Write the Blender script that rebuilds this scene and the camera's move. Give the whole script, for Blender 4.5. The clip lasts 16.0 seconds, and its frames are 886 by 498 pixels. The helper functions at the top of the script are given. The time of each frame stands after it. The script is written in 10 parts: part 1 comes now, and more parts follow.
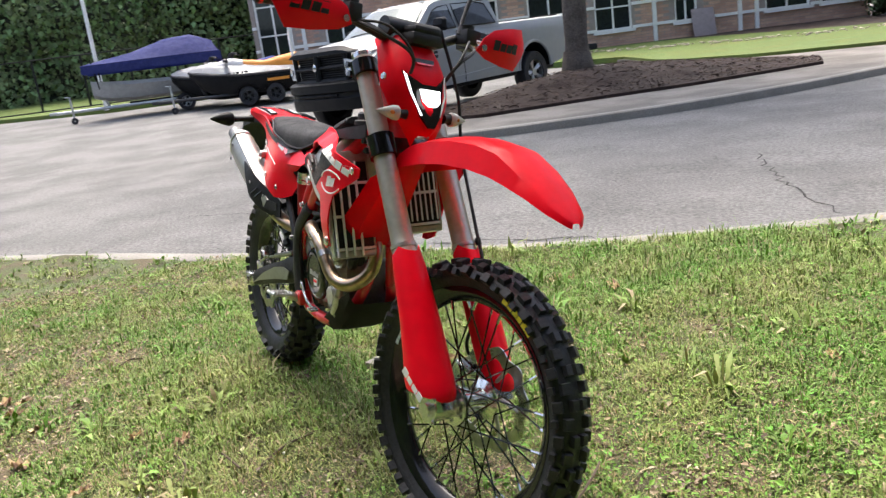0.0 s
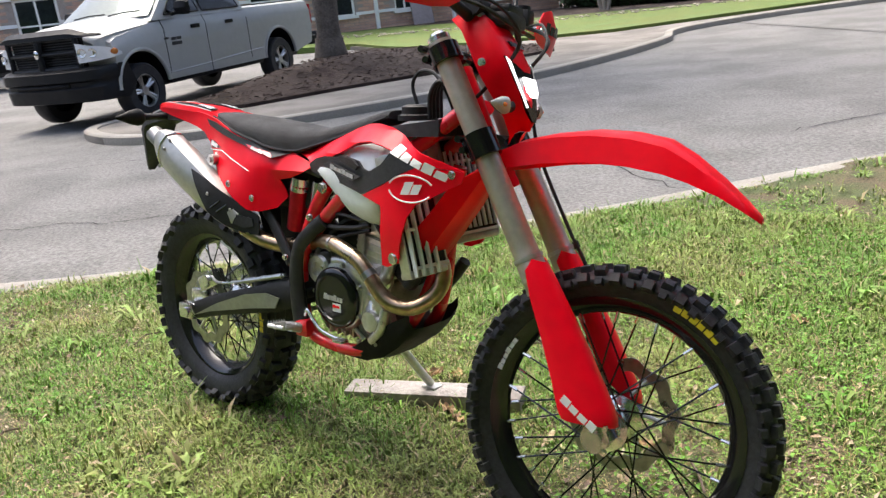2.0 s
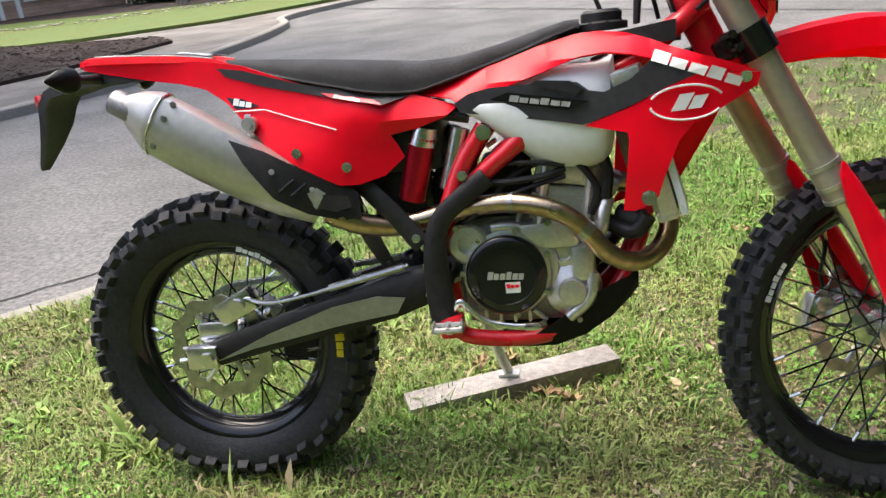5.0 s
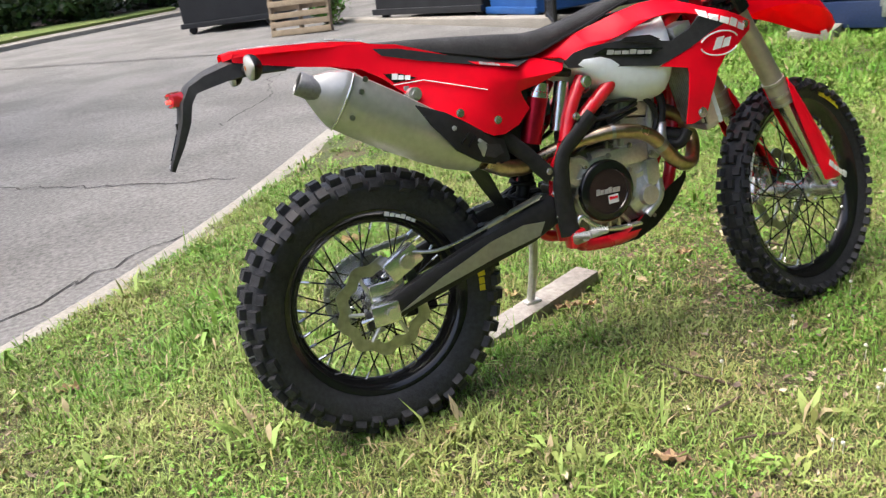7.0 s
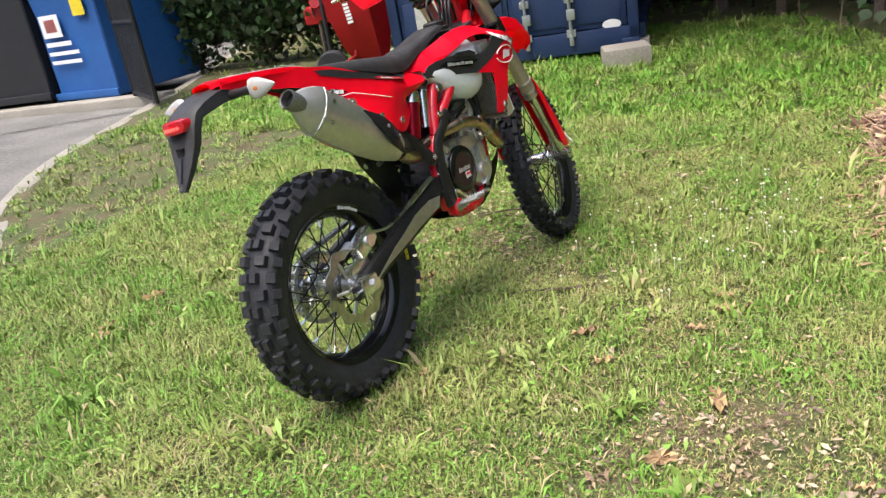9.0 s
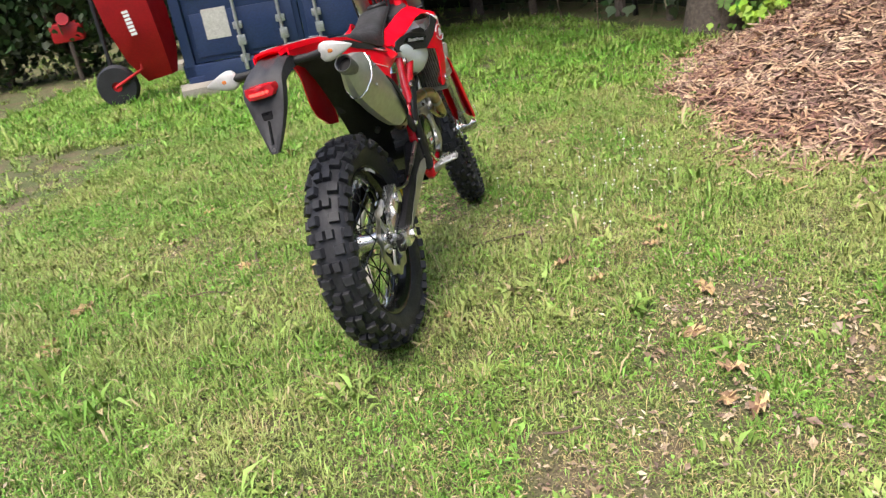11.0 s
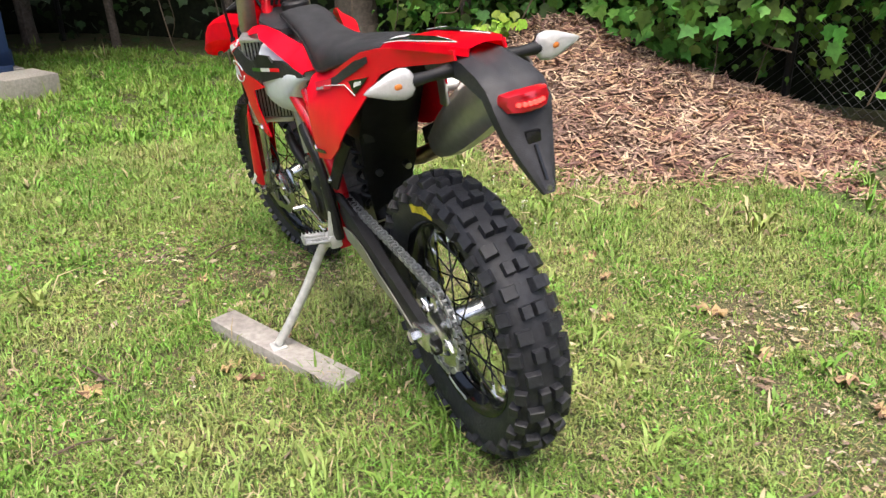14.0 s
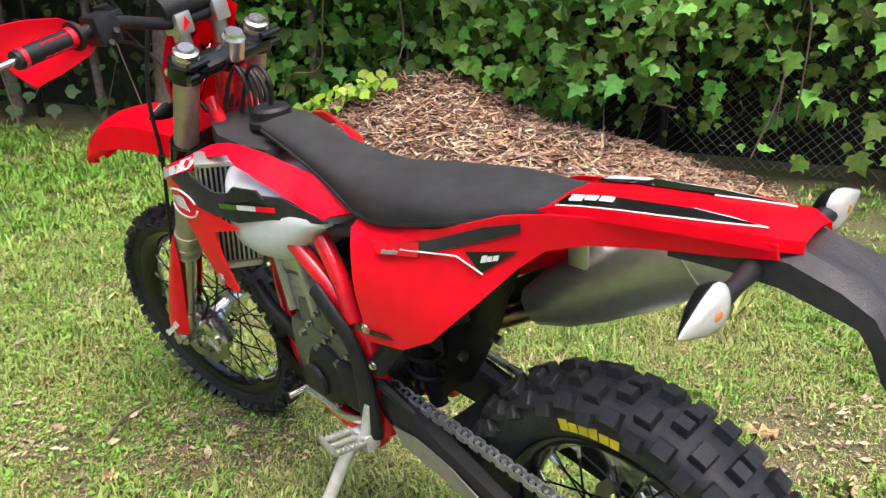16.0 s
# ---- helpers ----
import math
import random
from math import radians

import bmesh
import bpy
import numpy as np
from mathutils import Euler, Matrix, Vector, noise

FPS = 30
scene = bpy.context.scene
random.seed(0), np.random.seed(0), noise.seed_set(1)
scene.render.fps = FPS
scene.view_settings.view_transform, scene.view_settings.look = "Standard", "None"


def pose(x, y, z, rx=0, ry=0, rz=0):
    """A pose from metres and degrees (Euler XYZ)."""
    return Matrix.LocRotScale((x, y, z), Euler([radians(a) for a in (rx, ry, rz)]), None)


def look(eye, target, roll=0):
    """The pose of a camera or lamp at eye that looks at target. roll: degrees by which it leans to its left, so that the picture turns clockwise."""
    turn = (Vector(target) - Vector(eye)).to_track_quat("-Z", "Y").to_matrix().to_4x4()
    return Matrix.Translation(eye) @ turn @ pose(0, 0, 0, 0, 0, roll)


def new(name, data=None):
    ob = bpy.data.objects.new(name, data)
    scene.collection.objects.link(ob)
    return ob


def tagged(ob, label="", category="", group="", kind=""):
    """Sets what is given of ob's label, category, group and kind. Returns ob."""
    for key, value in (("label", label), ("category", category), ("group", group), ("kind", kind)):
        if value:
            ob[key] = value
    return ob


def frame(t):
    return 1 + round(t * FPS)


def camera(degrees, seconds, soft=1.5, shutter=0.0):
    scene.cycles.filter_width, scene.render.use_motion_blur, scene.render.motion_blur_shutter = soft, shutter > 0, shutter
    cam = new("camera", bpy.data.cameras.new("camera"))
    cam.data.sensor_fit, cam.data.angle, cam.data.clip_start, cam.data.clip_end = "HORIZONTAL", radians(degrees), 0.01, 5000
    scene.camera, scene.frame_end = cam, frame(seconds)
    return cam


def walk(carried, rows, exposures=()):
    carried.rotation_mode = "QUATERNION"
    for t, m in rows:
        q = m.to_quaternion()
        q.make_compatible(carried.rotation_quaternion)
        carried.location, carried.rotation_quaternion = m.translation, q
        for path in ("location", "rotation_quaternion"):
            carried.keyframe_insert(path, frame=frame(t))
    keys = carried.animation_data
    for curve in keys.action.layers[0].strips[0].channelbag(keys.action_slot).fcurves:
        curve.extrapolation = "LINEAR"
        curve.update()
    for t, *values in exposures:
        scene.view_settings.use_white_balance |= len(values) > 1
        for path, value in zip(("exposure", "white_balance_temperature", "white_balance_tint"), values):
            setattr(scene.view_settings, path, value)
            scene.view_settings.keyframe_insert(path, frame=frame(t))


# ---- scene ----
cam = camera(59.4, 16.0, soft=1.3, shutter=0.22)
PATH = [
    (0, (2.949, -0.75, 1.112), (1.224, 0.143, 0.635), -7.5),
    (0.5, (2.786, -0.976, 1.155), (1.168, 0.102, 0.688), -6.6),
    (1, (2.635, -1.086, 1.122), (1.124, 0.139, 0.658), -5.3),
    (1.5, (2.358, -1.165, 1.159), (0.973, 0.171, 0.614), -5.2),
    (2, (2.176, -1.277, 1.209), (0.911, 0.153, 0.615), -6.8),
    (2.5, (2.009, -1.4, 1.26), (0.853, 0.107, 0.633), -8.0),
    (3, (1.779, -1.416, 1.231), (0.729, 0.156, 0.58), -8.4),
    (3.5, (1.544, -1.393, 1.178), (0.628, 0.253, 0.506), -8.5),
    (4, (1.275, -1.436, 1.206), (0.528, 0.29, 0.525), -8.2),
    (4.5, (1.084, -1.454, 1.188), (0.529, 0.336, 0.489), -7.9),
    (5, (0.809, -1.467, 1.141), (0.475, 0.368, 0.42), -7.6),
    (5.2, (0.697, -1.491, 1.132), (0.451, 0.354, 0.4), -7.7),
    (7.3, (-0.619, -1.689, 1.182), (0.194, -0.012, 0.457), -8.6),
    (7.5, (-0.725, -1.672, 1.185), (0.182, -0.045, 0.456), -9.0),
    (8, (-0.996, -1.579, 1.204), (0.124, -0.095, 0.466), -10.1),
    (8.5, (-1.273, -1.496, 1.211), (0.108, -0.247, 0.484), -10.1),
    (9, (-1.545, -1.422, 1.228), (-0.012, -0.356, 0.512), -9.7),
    (9.2, (-1.632, -1.353, 1.217), (-0.068, -0.336, 0.498), -10.2),
    (11.3, (-2.172, -0.555, 1.273), (-0.349, -0.255, 0.508), -8.2),
    (11.5, (-2.181, -0.445, 1.281), (-0.338, -0.241, 0.533), -7.2),
    (12, (-2.111, -0.185, 1.273), (-0.246, -0.11, 0.554), -5.1),
    (12.5, (-1.958, 0.105, 1.245), (-0.092, 0.002, 0.53), -3.9),
    (13, (-1.784, 0.409, 1.246), (0.027, -0.021, 0.515), -3.1),
    (13.5, (-1.601, 0.611, 1.226), (0.127, -0.05, 0.468), -1.7),
    (14, (-1.379, 0.819, 1.192), (0.267, -0.009, 0.415), -0.5),
    (14.5, (-1.169, 0.956, 1.236), (0.421, 0.019, 0.465), 0.4),
    (15, (-0.898, 0.944, 1.257), (0.609, -0.088, 0.524), 0.8),
    (15.5, (-0.677, 0.977, 1.255), (0.738, -0.182, 0.552), 0.8),
    (16, (-0.508, 0.987, 1.272), (0.818, -0.275, 0.587), 0.5),
]
walk(cam, [(t, look(eye, target, roll)) for t, eye, target, roll in PATH], [(0, 1.5), (5, 1.52), (7.5, 1.42), (9, 1.37), (11.5, 1.3), (13.5, 1.3), (14.5, 1.4), (16, 1.45)])


# ---- light ----
world = bpy.data.worlds.new("sky")
scene.world = world
world.use_nodes = True
wt = world.node_tree
sky = wt.nodes.new("ShaderNodeTexSky")
sky.sky_type = "NISHITA"
sky.sun_disc = False
sky.sun_elevation, sky.sun_rotation = radians(67), radians(-68)
sky.air_density, sky.dust_density, sky.ozone_density = 0.8, 5.0, 0.6
wt.nodes["Background"].inputs[1].default_value = 0.15
wt.links.new(sky.outputs[0], wt.nodes["Background"].inputs[0])
sun = new("sun", bpy.data.lights.new("sun", "SUN"))
sun.data.energy, sun.data.angle, sun.data.color = 1.15, radians(45), (1.0, 0.95, 0.88)
sun.matrix_world = look((-5, 2, 13), (0, 0, 0))
scene.view_settings.exposure = 1.55


# ---- materials ----
def mat(name, base, rough=0.5, metal=0.0, spread=0.15, scale=8.0, fine=60.0, bump=0.0, bscale=80.0, second=None, each=0.0, coat=0.0, alpha=1.0, trans=0.0, subsurf=0.0):
    """A procedural surface: base colour varied at two scales, roughness with it, fine relief. second: a colour that comes through in
    patches; each: how far single pieces differ."""
    m = bpy.data.materials.new(name)
    m.use_nodes = True
    n, l = m.node_tree.nodes, m.node_tree.links
    b = n["Principled BSDF"]
    co = n.new("ShaderNodeTexCoord").outputs["Object"]
    big, small = n.new("ShaderNodeTexNoise"), n.new("ShaderNodeTexNoise")
    big.inputs["Scale"].default_value, big.inputs["Detail"].default_value = scale, 5
    small.inputs["Scale"].default_value, small.inputs["Detail"].default_value = fine, 4
    for t in (big, small):
        l.new(co, t.inputs["Vector"])
    mix = n.new("ShaderNodeMix")
    mix.data_type = "RGBA"
    other = second or tuple(c * (1 - spread) for c in base)
    mix.inputs[6].default_value, mix.inputs[7].default_value = (*base, 1), (*other, 1)
    ramp = n.new("ShaderNodeMapRange")
    ramp.inputs[1].default_value, ramp.inputs[2].default_value = (0.42, 0.62) if second else (0.3, 0.7)
    l.new(big.outputs[0], ramp.inputs[0])
    l.new(ramp.outputs[0], mix.inputs[0])
    hsv = n.new("ShaderNodeHueSaturation")
    val = n.new("ShaderNodeMapRange")
    val.inputs[1].default_value, val.inputs[2].default_value = 0.3, 0.7
    val.inputs[3].default_value, val.inputs[4].default_value = 1 - spread, 1 + spread
    l.new(small.outputs[0], val.inputs[0])
    l.new(mix.outputs[2], hsv.inputs["Color"])
    if each:
        info = n.new("ShaderNodeObjectInfo")
        geo = n.new("ShaderNodeNewGeometry")
        add = n.new("ShaderNodeMath")
        add.operation = "ADD"
        l.new(info.outputs["Random"], add.inputs[0])
        l.new(geo.outputs["Random Per Island"], add.inputs[1])
        fr = n.new("ShaderNodeMath")
        fr.operation = "FRACT"
        l.new(add.outputs[0], fr.inputs[0])
        er = n.new("ShaderNodeMapRange")
        er.inputs[3].default_value, er.inputs[4].default_value = 1 - each, 1 + each
        l.new(fr.outputs[0], er.inputs[0])
        mul = n.new("ShaderNodeMath")
        mul.operation = "MULTIPLY"
        l.new(er.outputs[0], mul.inputs[0])
        l.new(val.outputs[0], mul.inputs[1])
        l.new(mul.outputs[0], hsv.inputs["Value"])
        hr = n.new("ShaderNodeMapRange")
        hr.inputs[3].default_value, hr.inputs[4].default_value = 0.5 - each * 0.05, 0.5 + each * 0.05
        l.new(fr.outputs[0], hr.inputs[0])
        l.new(hr.outputs[0], hsv.inputs["Hue"])
    else:
        l.new(val.outputs[0], hsv.inputs["Value"])
    l.new(hsv.outputs[0], b.inputs["Base Color"])
    rr = n.new("ShaderNodeMapRange")
    rr.inputs[1].default_value, rr.inputs[2].default_value = 0.3, 0.7
    rr.inputs[3].default_value, rr.inputs[4].default_value = max(0.02, rough * 0.8), min(1, rough * 1.2)
    l.new(big.outputs[0], rr.inputs[0])
    l.new(rr.outputs[0], b.inputs["Roughness"])
    b.inputs["Metallic"].default_value = metal
    b.inputs["Coat Weight"].default_value = coat
    b.inputs["Coat Roughness"].default_value = 0.12
    b.inputs["Alpha"].default_value = alpha
    b.inputs["Transmission Weight"].default_value = trans
    if subsurf:
        b.inputs["Subsurface Weight"].default_value = subsurf
        b.inputs["Subsurface Radius"].default_value = (0.02, 0.02, 0.02)
    if bump:
        tex = n.new("ShaderNodeTexNoise")
        tex.inputs["Scale"].default_value, tex.inputs["Detail"].default_value = bscale, 6
        l.new(co, tex.inputs["Vector"])
        bp = n.new("ShaderNodeBump")
        bp.inputs["Strength"].default_value, bp.inputs["Distance"].default_value = min(1, bump), 0.01
        l.new(tex.outputs[0], bp.inputs["Height"])
        l.new(bp.outputs[0], b.inputs["Normal"])
    return m


def glow(name, color, strength, base):
    m = mat(name, base, 0.2)
    b = m.node_tree.nodes["Principled BSDF"]
    b.inputs["Emission Color"].default_value, b.inputs["Emission Strength"].default_value = (*color, 1), strength
    return m


RED = mat("red_plastic", (0.93, 0.003, 0.02), 0.32, spread=0.05, scale=3, fine=25, bump=0.03, bscale=300)
RED.node_tree.nodes["Principled BSDF"].inputs["Specular IOR Level"].default_value = 0.22
RED_FRAME = mat("red_frame_paint", (0.68, 0.006, 0.02), 0.3, spread=0.1, coat=0.5)
RED_ANO = mat("red_anodised", (0.45, 0.01, 0.03), 0.3, 0.8)
BLACK = mat("black_plastic", (0.017, 0.017, 0.0185), 0.5, spread=0.3, bump=0.15, bscale=500)
TRUCK_BLACK = mat("satin_black", (0.007, 0.007, 0.008), 0.55, spread=0.3, bump=0.1, bscale=120)
TRUCK_BLACK.node_tree.nodes["Principled BSDF"].inputs["Specular IOR Level"].default_value = 0.18
BLACK_GLOSS = mat("black_gloss", (0.01, 0.01, 0.011), 0.12, spread=0.2)
GREY_PLASTIC = mat("dark_grey_plastic", (0.036, 0.036, 0.04), 0.5, spread=0.2, bump=0.2, bscale=400)
SEAT = mat("seat_cover", (0.035, 0.036, 0.039), 0.7, spread=0.2, scale=14, fine=250, bump=0.5, bscale=700)
RUBBER = mat("tyre_rubber", (0.029, 0.030, 0.035), 0.5, spread=0.3, scale=10, fine=90, bump=0.2, bscale=150)
TANK = mat("tank_plastic", (0.80, 0.84, 0.87), 0.35, spread=0.04, scale=5, subsurf=0.35)
ALU = mat("cast_aluminium", (0.62, 0.62, 0.61), 0.36, 0.85, spread=0.1, scale=20, fine=120, bump=0.1, bscale=300)
CRANK = mat("dark_casting", (0.24, 0.24, 0.24), 0.45, 0.8, spread=0.15, fine=120, bump=0.15, bscale=260)
ALU_BRIGHT = mat("polished_aluminium", (0.75, 0.75, 0.74), 0.22, 0.95, spread=0.1)
STEEL = mat("steel", (0.45, 0.45, 0.45), 0.3, 1.0, spread=0.2)
MUFFLER = mat("brushed_muffler", (0.5, 0.5, 0.48), 0.38, 0.7, spread=0.08, bump=0.05)
HEADER = mat("heat_tinted_pipe", (0.44, 0.36, 0.26), 0.28, 1.0, spread=0.2, scale=6, second=(0.42, 0.30, 0.2))
FORK = mat("fork_tube", (0.5, 0.455, 0.39), 0.42, 0.75, spread=0.08)
CHROME = mat("chrome_slider", (0.68, 0.66, 0.62), 0.2, 0.9, spread=0.05)
SWING = mat("swingarm_alu", (0.36, 0.37, 0.33), 0.4, 0.8, spread=0.1)
LENS = mat("clear_lens", (0.78, 0.79, 0.8), 0.1, 0.1, spread=0.1, fine=150, bump=0.3, bscale=120)
SIGNAL_LENS = mat("signal_lens", (0.86, 0.86, 0.85), 0.12, 0.15, spread=0.05, scale=60, fine=200, bump=0.12, bscale=160)
AMBER = mat("amber_bulb", (0.62, 0.2, 0.04), 0.25)
WHITE = mat("white_print", (0.8, 0.8, 0.8), 0.4, spread=0.05)
YELLOW = mat("yellow_print", (0.75, 0.6, 0.03), 0.5, spread=0.1)
SILVER = mat("silver_print", (0.5, 0.5, 0.5), 0.3, 0.4)
TAILRED = mat("tail_lens", (0.5, 0.01, 0.02), 0.15, coat=0.5)
LAMP_ON = glow("lit_tail", (1, 0.05, 0.03), 1.0, (0.8, 0.1, 0.1))
HEADLIT = glow("lit_headlight", (0.95, 0.97, 1.0), 1.2, (0.8, 0.8, 0.8))
WOOD = mat("weathered_board", (0.36, 0.335, 0.31), 0.8, spread=0.2, scale=5, fine=50, bump=0.5, second=(0.27, 0.245, 0.225))
PALLET = mat("pallet_wood", (0.36, 0.28, 0.19), 0.85, spread=0.25, bump=0.5, each=0.2)
ASPHALT = mat("asphalt", (0.212, 0.208, 0.2), 0.8, spread=0.34, scale=0.9, fine=42, bump=1.0, bscale=150, second=(0.172, 0.169, 0.162))
ASPHALT.node_tree.nodes["Principled BSDF"].inputs["Specular IOR Level"].default_value = 0.2
CONCRETE = mat("kerb_concrete", (0.33, 0.31, 0.27), 0.85, spread=0.18, scale=2, fine=60, bump=0.4, bscale=90)
SIDEWALK = mat("old_concrete", (0.22, 0.2, 0.175), 0.85, spread=0.2, scale=1.2, fine=50, bump=0.3, second=(0.16, 0.145, 0.125))
THATCH = mat("thatch", (0.15, 0.2, 0.055), 0.8, spread=0.3, scale=5, fine=30, each=0.4, second=(0.24, 0.21, 0.09))
SOIL = mat("lawn_soil", (0.075, 0.095, 0.028), 0.95, spread=0.5, scale=4.2, fine=90, bump=1.0, bscale=110, second=(0.125, 0.1, 0.058))
GRASS_FAR = mat("far_grass", (0.095, 0.15, 0.024), 0.9, spread=0.4, scale=1.3, fine=45, bump=1.0, bscale=40, second=(0.13, 0.16, 0.04))


def turf(name, fresh, pale, dead, share, rough=0.55):
    """Grass: fresh and pale patches at two sizes, every blade a little different, a share of them withered."""
    m = mat(name, fresh, rough, spread=0.2, scale=1.7, fine=11, each=0.38, second=pale)
    n, l = m.node_tree.nodes, m.node_tree.links
    b = n["Principled BSDF"]
    green = b.inputs["Base Color"].links[0].from_socket
    pick = n.new("ShaderNodeMath")
    pick.operation = "GREATER_THAN"
    pick.inputs[1].default_value = 1 - share
    l.new(n.new("ShaderNodeNewGeometry").outputs["Random Per Island"], pick.inputs[0])
    mix = n.new("ShaderNodeMix")
    mix.data_type = "RGBA"
    mix.inputs[7].default_value = (*dead, 1)
    l.new(pick.outputs[0], mix.inputs[0])
    l.new(green, mix.inputs[6])
    l.new(mix.outputs[2], b.inputs["Base Color"])
    b.inputs["Specular IOR Level"].default_value = 0.28
    return m


BLADE = turf("grass_blade", (0.155, 0.28, 0.045), (0.275, 0.325, 0.098), (0.40, 0.33, 0.19), 0.09)
FRESH = turf("fresh_blade", (0.14, 0.295, 0.035), (0.235, 0.35, 0.07), (0.36, 0.33, 0.15), 0.05)
CLOVER_LEAF = turf("clover_leaf", (0.14, 0.30, 0.038), (0.225, 0.36, 0.065), (0.36, 0.33, 0.15), 0.04)
LITTER = mat("leaf_litter", (0.27, 0.19, 0.125), 0.85, spread=0.3, scale=9, fine=90, each=0.6, second=(0.40, 0.33, 0.25))
STRAW = mat("dry_blade", (0.38, 0.3, 0.14), 0.8, spread=0.2, each=0.35)
MULCH_DARK = mat("dark_mulch", (0.05, 0.03, 0.022), 0.95, spread=0.4, scale=3, fine=40, bump=1.0, bscale=50)
CHIP = mat("wood_chip", (0.29, 0.165, 0.112), 0.9, spread=0.25, scale=5, each=0.6, fine=70, second=(0.39, 0.275, 0.205))
CHIP_BED = mat("chip_bed", (0.15, 0.09, 0.062), 0.95, spread=0.4, scale=12, fine=70, bump=1.0, bscale=60)
DEAD_LEAF = mat("dead_leaf", (0.40, 0.27, 0.15), 0.75, spread=0.2, each=0.5, fine=60)
LEAF = mat("ivy_leaf", (0.062, 0.155, 0.024), 0.55, spread=0.25, scale=1.6, each=0.6, fine=30, second=(0.115, 0.235, 0.035))
# far leaves are paler, with distance haze mixed into the green
LEAF_FAR = mat("hazy_far_leaf", (0.105, 0.165, 0.055), 0.7, spread=0.35, scale=0.35, each=0.5, fine=2, second=(0.2, 0.26, 0.105))
LEAF_LIGHT = mat("bright_and_sunlit_leaf", (0.27, 0.43, 0.04), 0.5, spread=0.15, each=0.4)
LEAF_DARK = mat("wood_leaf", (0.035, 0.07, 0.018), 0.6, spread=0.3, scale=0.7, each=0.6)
BARK = mat("bark", (0.13, 0.105, 0.085), 0.95, spread=0.35, scale=6, fine=35, bump=1.0, bscale=28)
VINE = mat("vine_stem", (0.13, 0.095, 0.065), 0.9, spread=0.3)
# near-black colour that stands for shade inside the hedge and the wood
PAINTED_SHADE = mat("thicket_shade", (0.018, 0.026, 0.01), 1.0, spread=0.5, scale=2, fine=20, bump=1.0, bscale=12)
TRUCK_PAINT = mat("silver_truck_paint", (0.40, 0.41, 0.405), 0.45, 0.25, spread=0.03, coat=0.1)
SCREEN_GLASS = mat("reflecting_windscreen", (0.15, 0.18, 0.17), 0.07, 0.7, spread=0.1)
GLOSS_TRIM = mat("satin_black_trim", (0.009, 0.01, 0.012), 0.45, spread=0.2, bump=0.05)
GLOSS_TRIM.node_tree.nodes["Principled BSDF"].inputs["Specular IOR Level"].default_value = 0.22
GLASS_DARK = mat("dark_glass", (0.02, 0.025, 0.025), 0.06, spread=0.3)
BRICK = mat("brick", (0.55, 0.345, 0.255), 0.9, spread=0.15, scale=2, fine=30, bump=0.3, each=0.14)
MORTAR = mat("mortar", (0.36, 0.3, 0.26), 0.95)
TRIM_WHITE = mat("white_trim", (0.84, 0.83, 0.79), 0.5, spread=0.06)
CONTAINER = mat("container_blue", (0.012, 0.03, 0.095), 0.5, spread=0.2, scale=3, bump=0.15, second=(0.017, 0.036, 0.1))
GALV = mat("galvanised", (0.5, 0.52, 0.53), 0.4, 0.7, spread=0.2)
DUMP_BLACK = mat("black_steel", (0.02, 0.022, 0.026), 0.5, spread=0.3, scale=2)
DUMP_BLUE = mat("blue_steel", (0.02, 0.11, 0.36), 0.5, spread=0.2, scale=2)
NAVY_COVER = mat("navy_canvas", (0.05, 0.066, 0.26), 0.8, spread=0.2, bump=0.4, bscale=20)
ORANGE = mat("orange_vinyl", (0.75, 0.28, 0.03), 0.5)
PONTOON = mat("grey_hull", (0.36, 0.36, 0.35), 0.5, 0.2, spread=0.15)
TRAILER_DARK = mat("dark_trailer_frame", (0.045, 0.046, 0.05), 0.5, 0.3, spread=0.3)
HULL_WHITE = mat("white_gelcoat", (0.7, 0.7, 0.7), 0.25, coat=0.3)
CART_RED = mat("red_cart_paint", (0.5, 0.015, 0.02), 0.4, spread=0.1)
CLOVER = mat("clover_flower", (0.7, 0.7, 0.62), 0.8)
FENCE_WIRE = mat("black_wire", (0.02, 0.02, 0.02), 0.5, 0.5)
for m in (BLACK, GREY_PLASTIC, RUBBER, SEAT, LEAF):
    m.node_tree.nodes["Principled BSDF"].inputs["Specular IOR Level"].default_value = 0.32
STONE = mat("pale_stones", (0.36, 0.32, 0.25), 0.9, each=0.5)


# ---- mesh tools ----
def finish(name, bm, material, smooth=True):
    me = bpy.data.meshes.new(name)
    bm.to_mesh(me)
    bm.free()
    me.materials.append(material)
    if smooth:
        for p in me.polygons:
            p.use_smooth = True
        me.set_sharp_from_angle(angle=radians(38))
    return me


def part(name, bm, material, parent, label=""):
    """Links a bmesh as ONE mesh object under a thing or under a part."""
    ob = new(name, finish(name, bm, material))
    ob.parent = parent
    if label:
        ob["label"] = label
    return ob


def thing(name, label, category, m=None, group="", kind=""):
    ob = new(name)
    ob.empty_display_size = 0.1
    if m is not None:
        ob.matrix_world = m
    return tagged(ob, label, category, group, kind)


def single(name, bm, material, label, category, m=None, group="", kind=""):
    ob = new(name, finish(name, bm, material))
    if m is not None:
        ob.matrix_world = m
    return tagged(ob, label, category, group, kind)


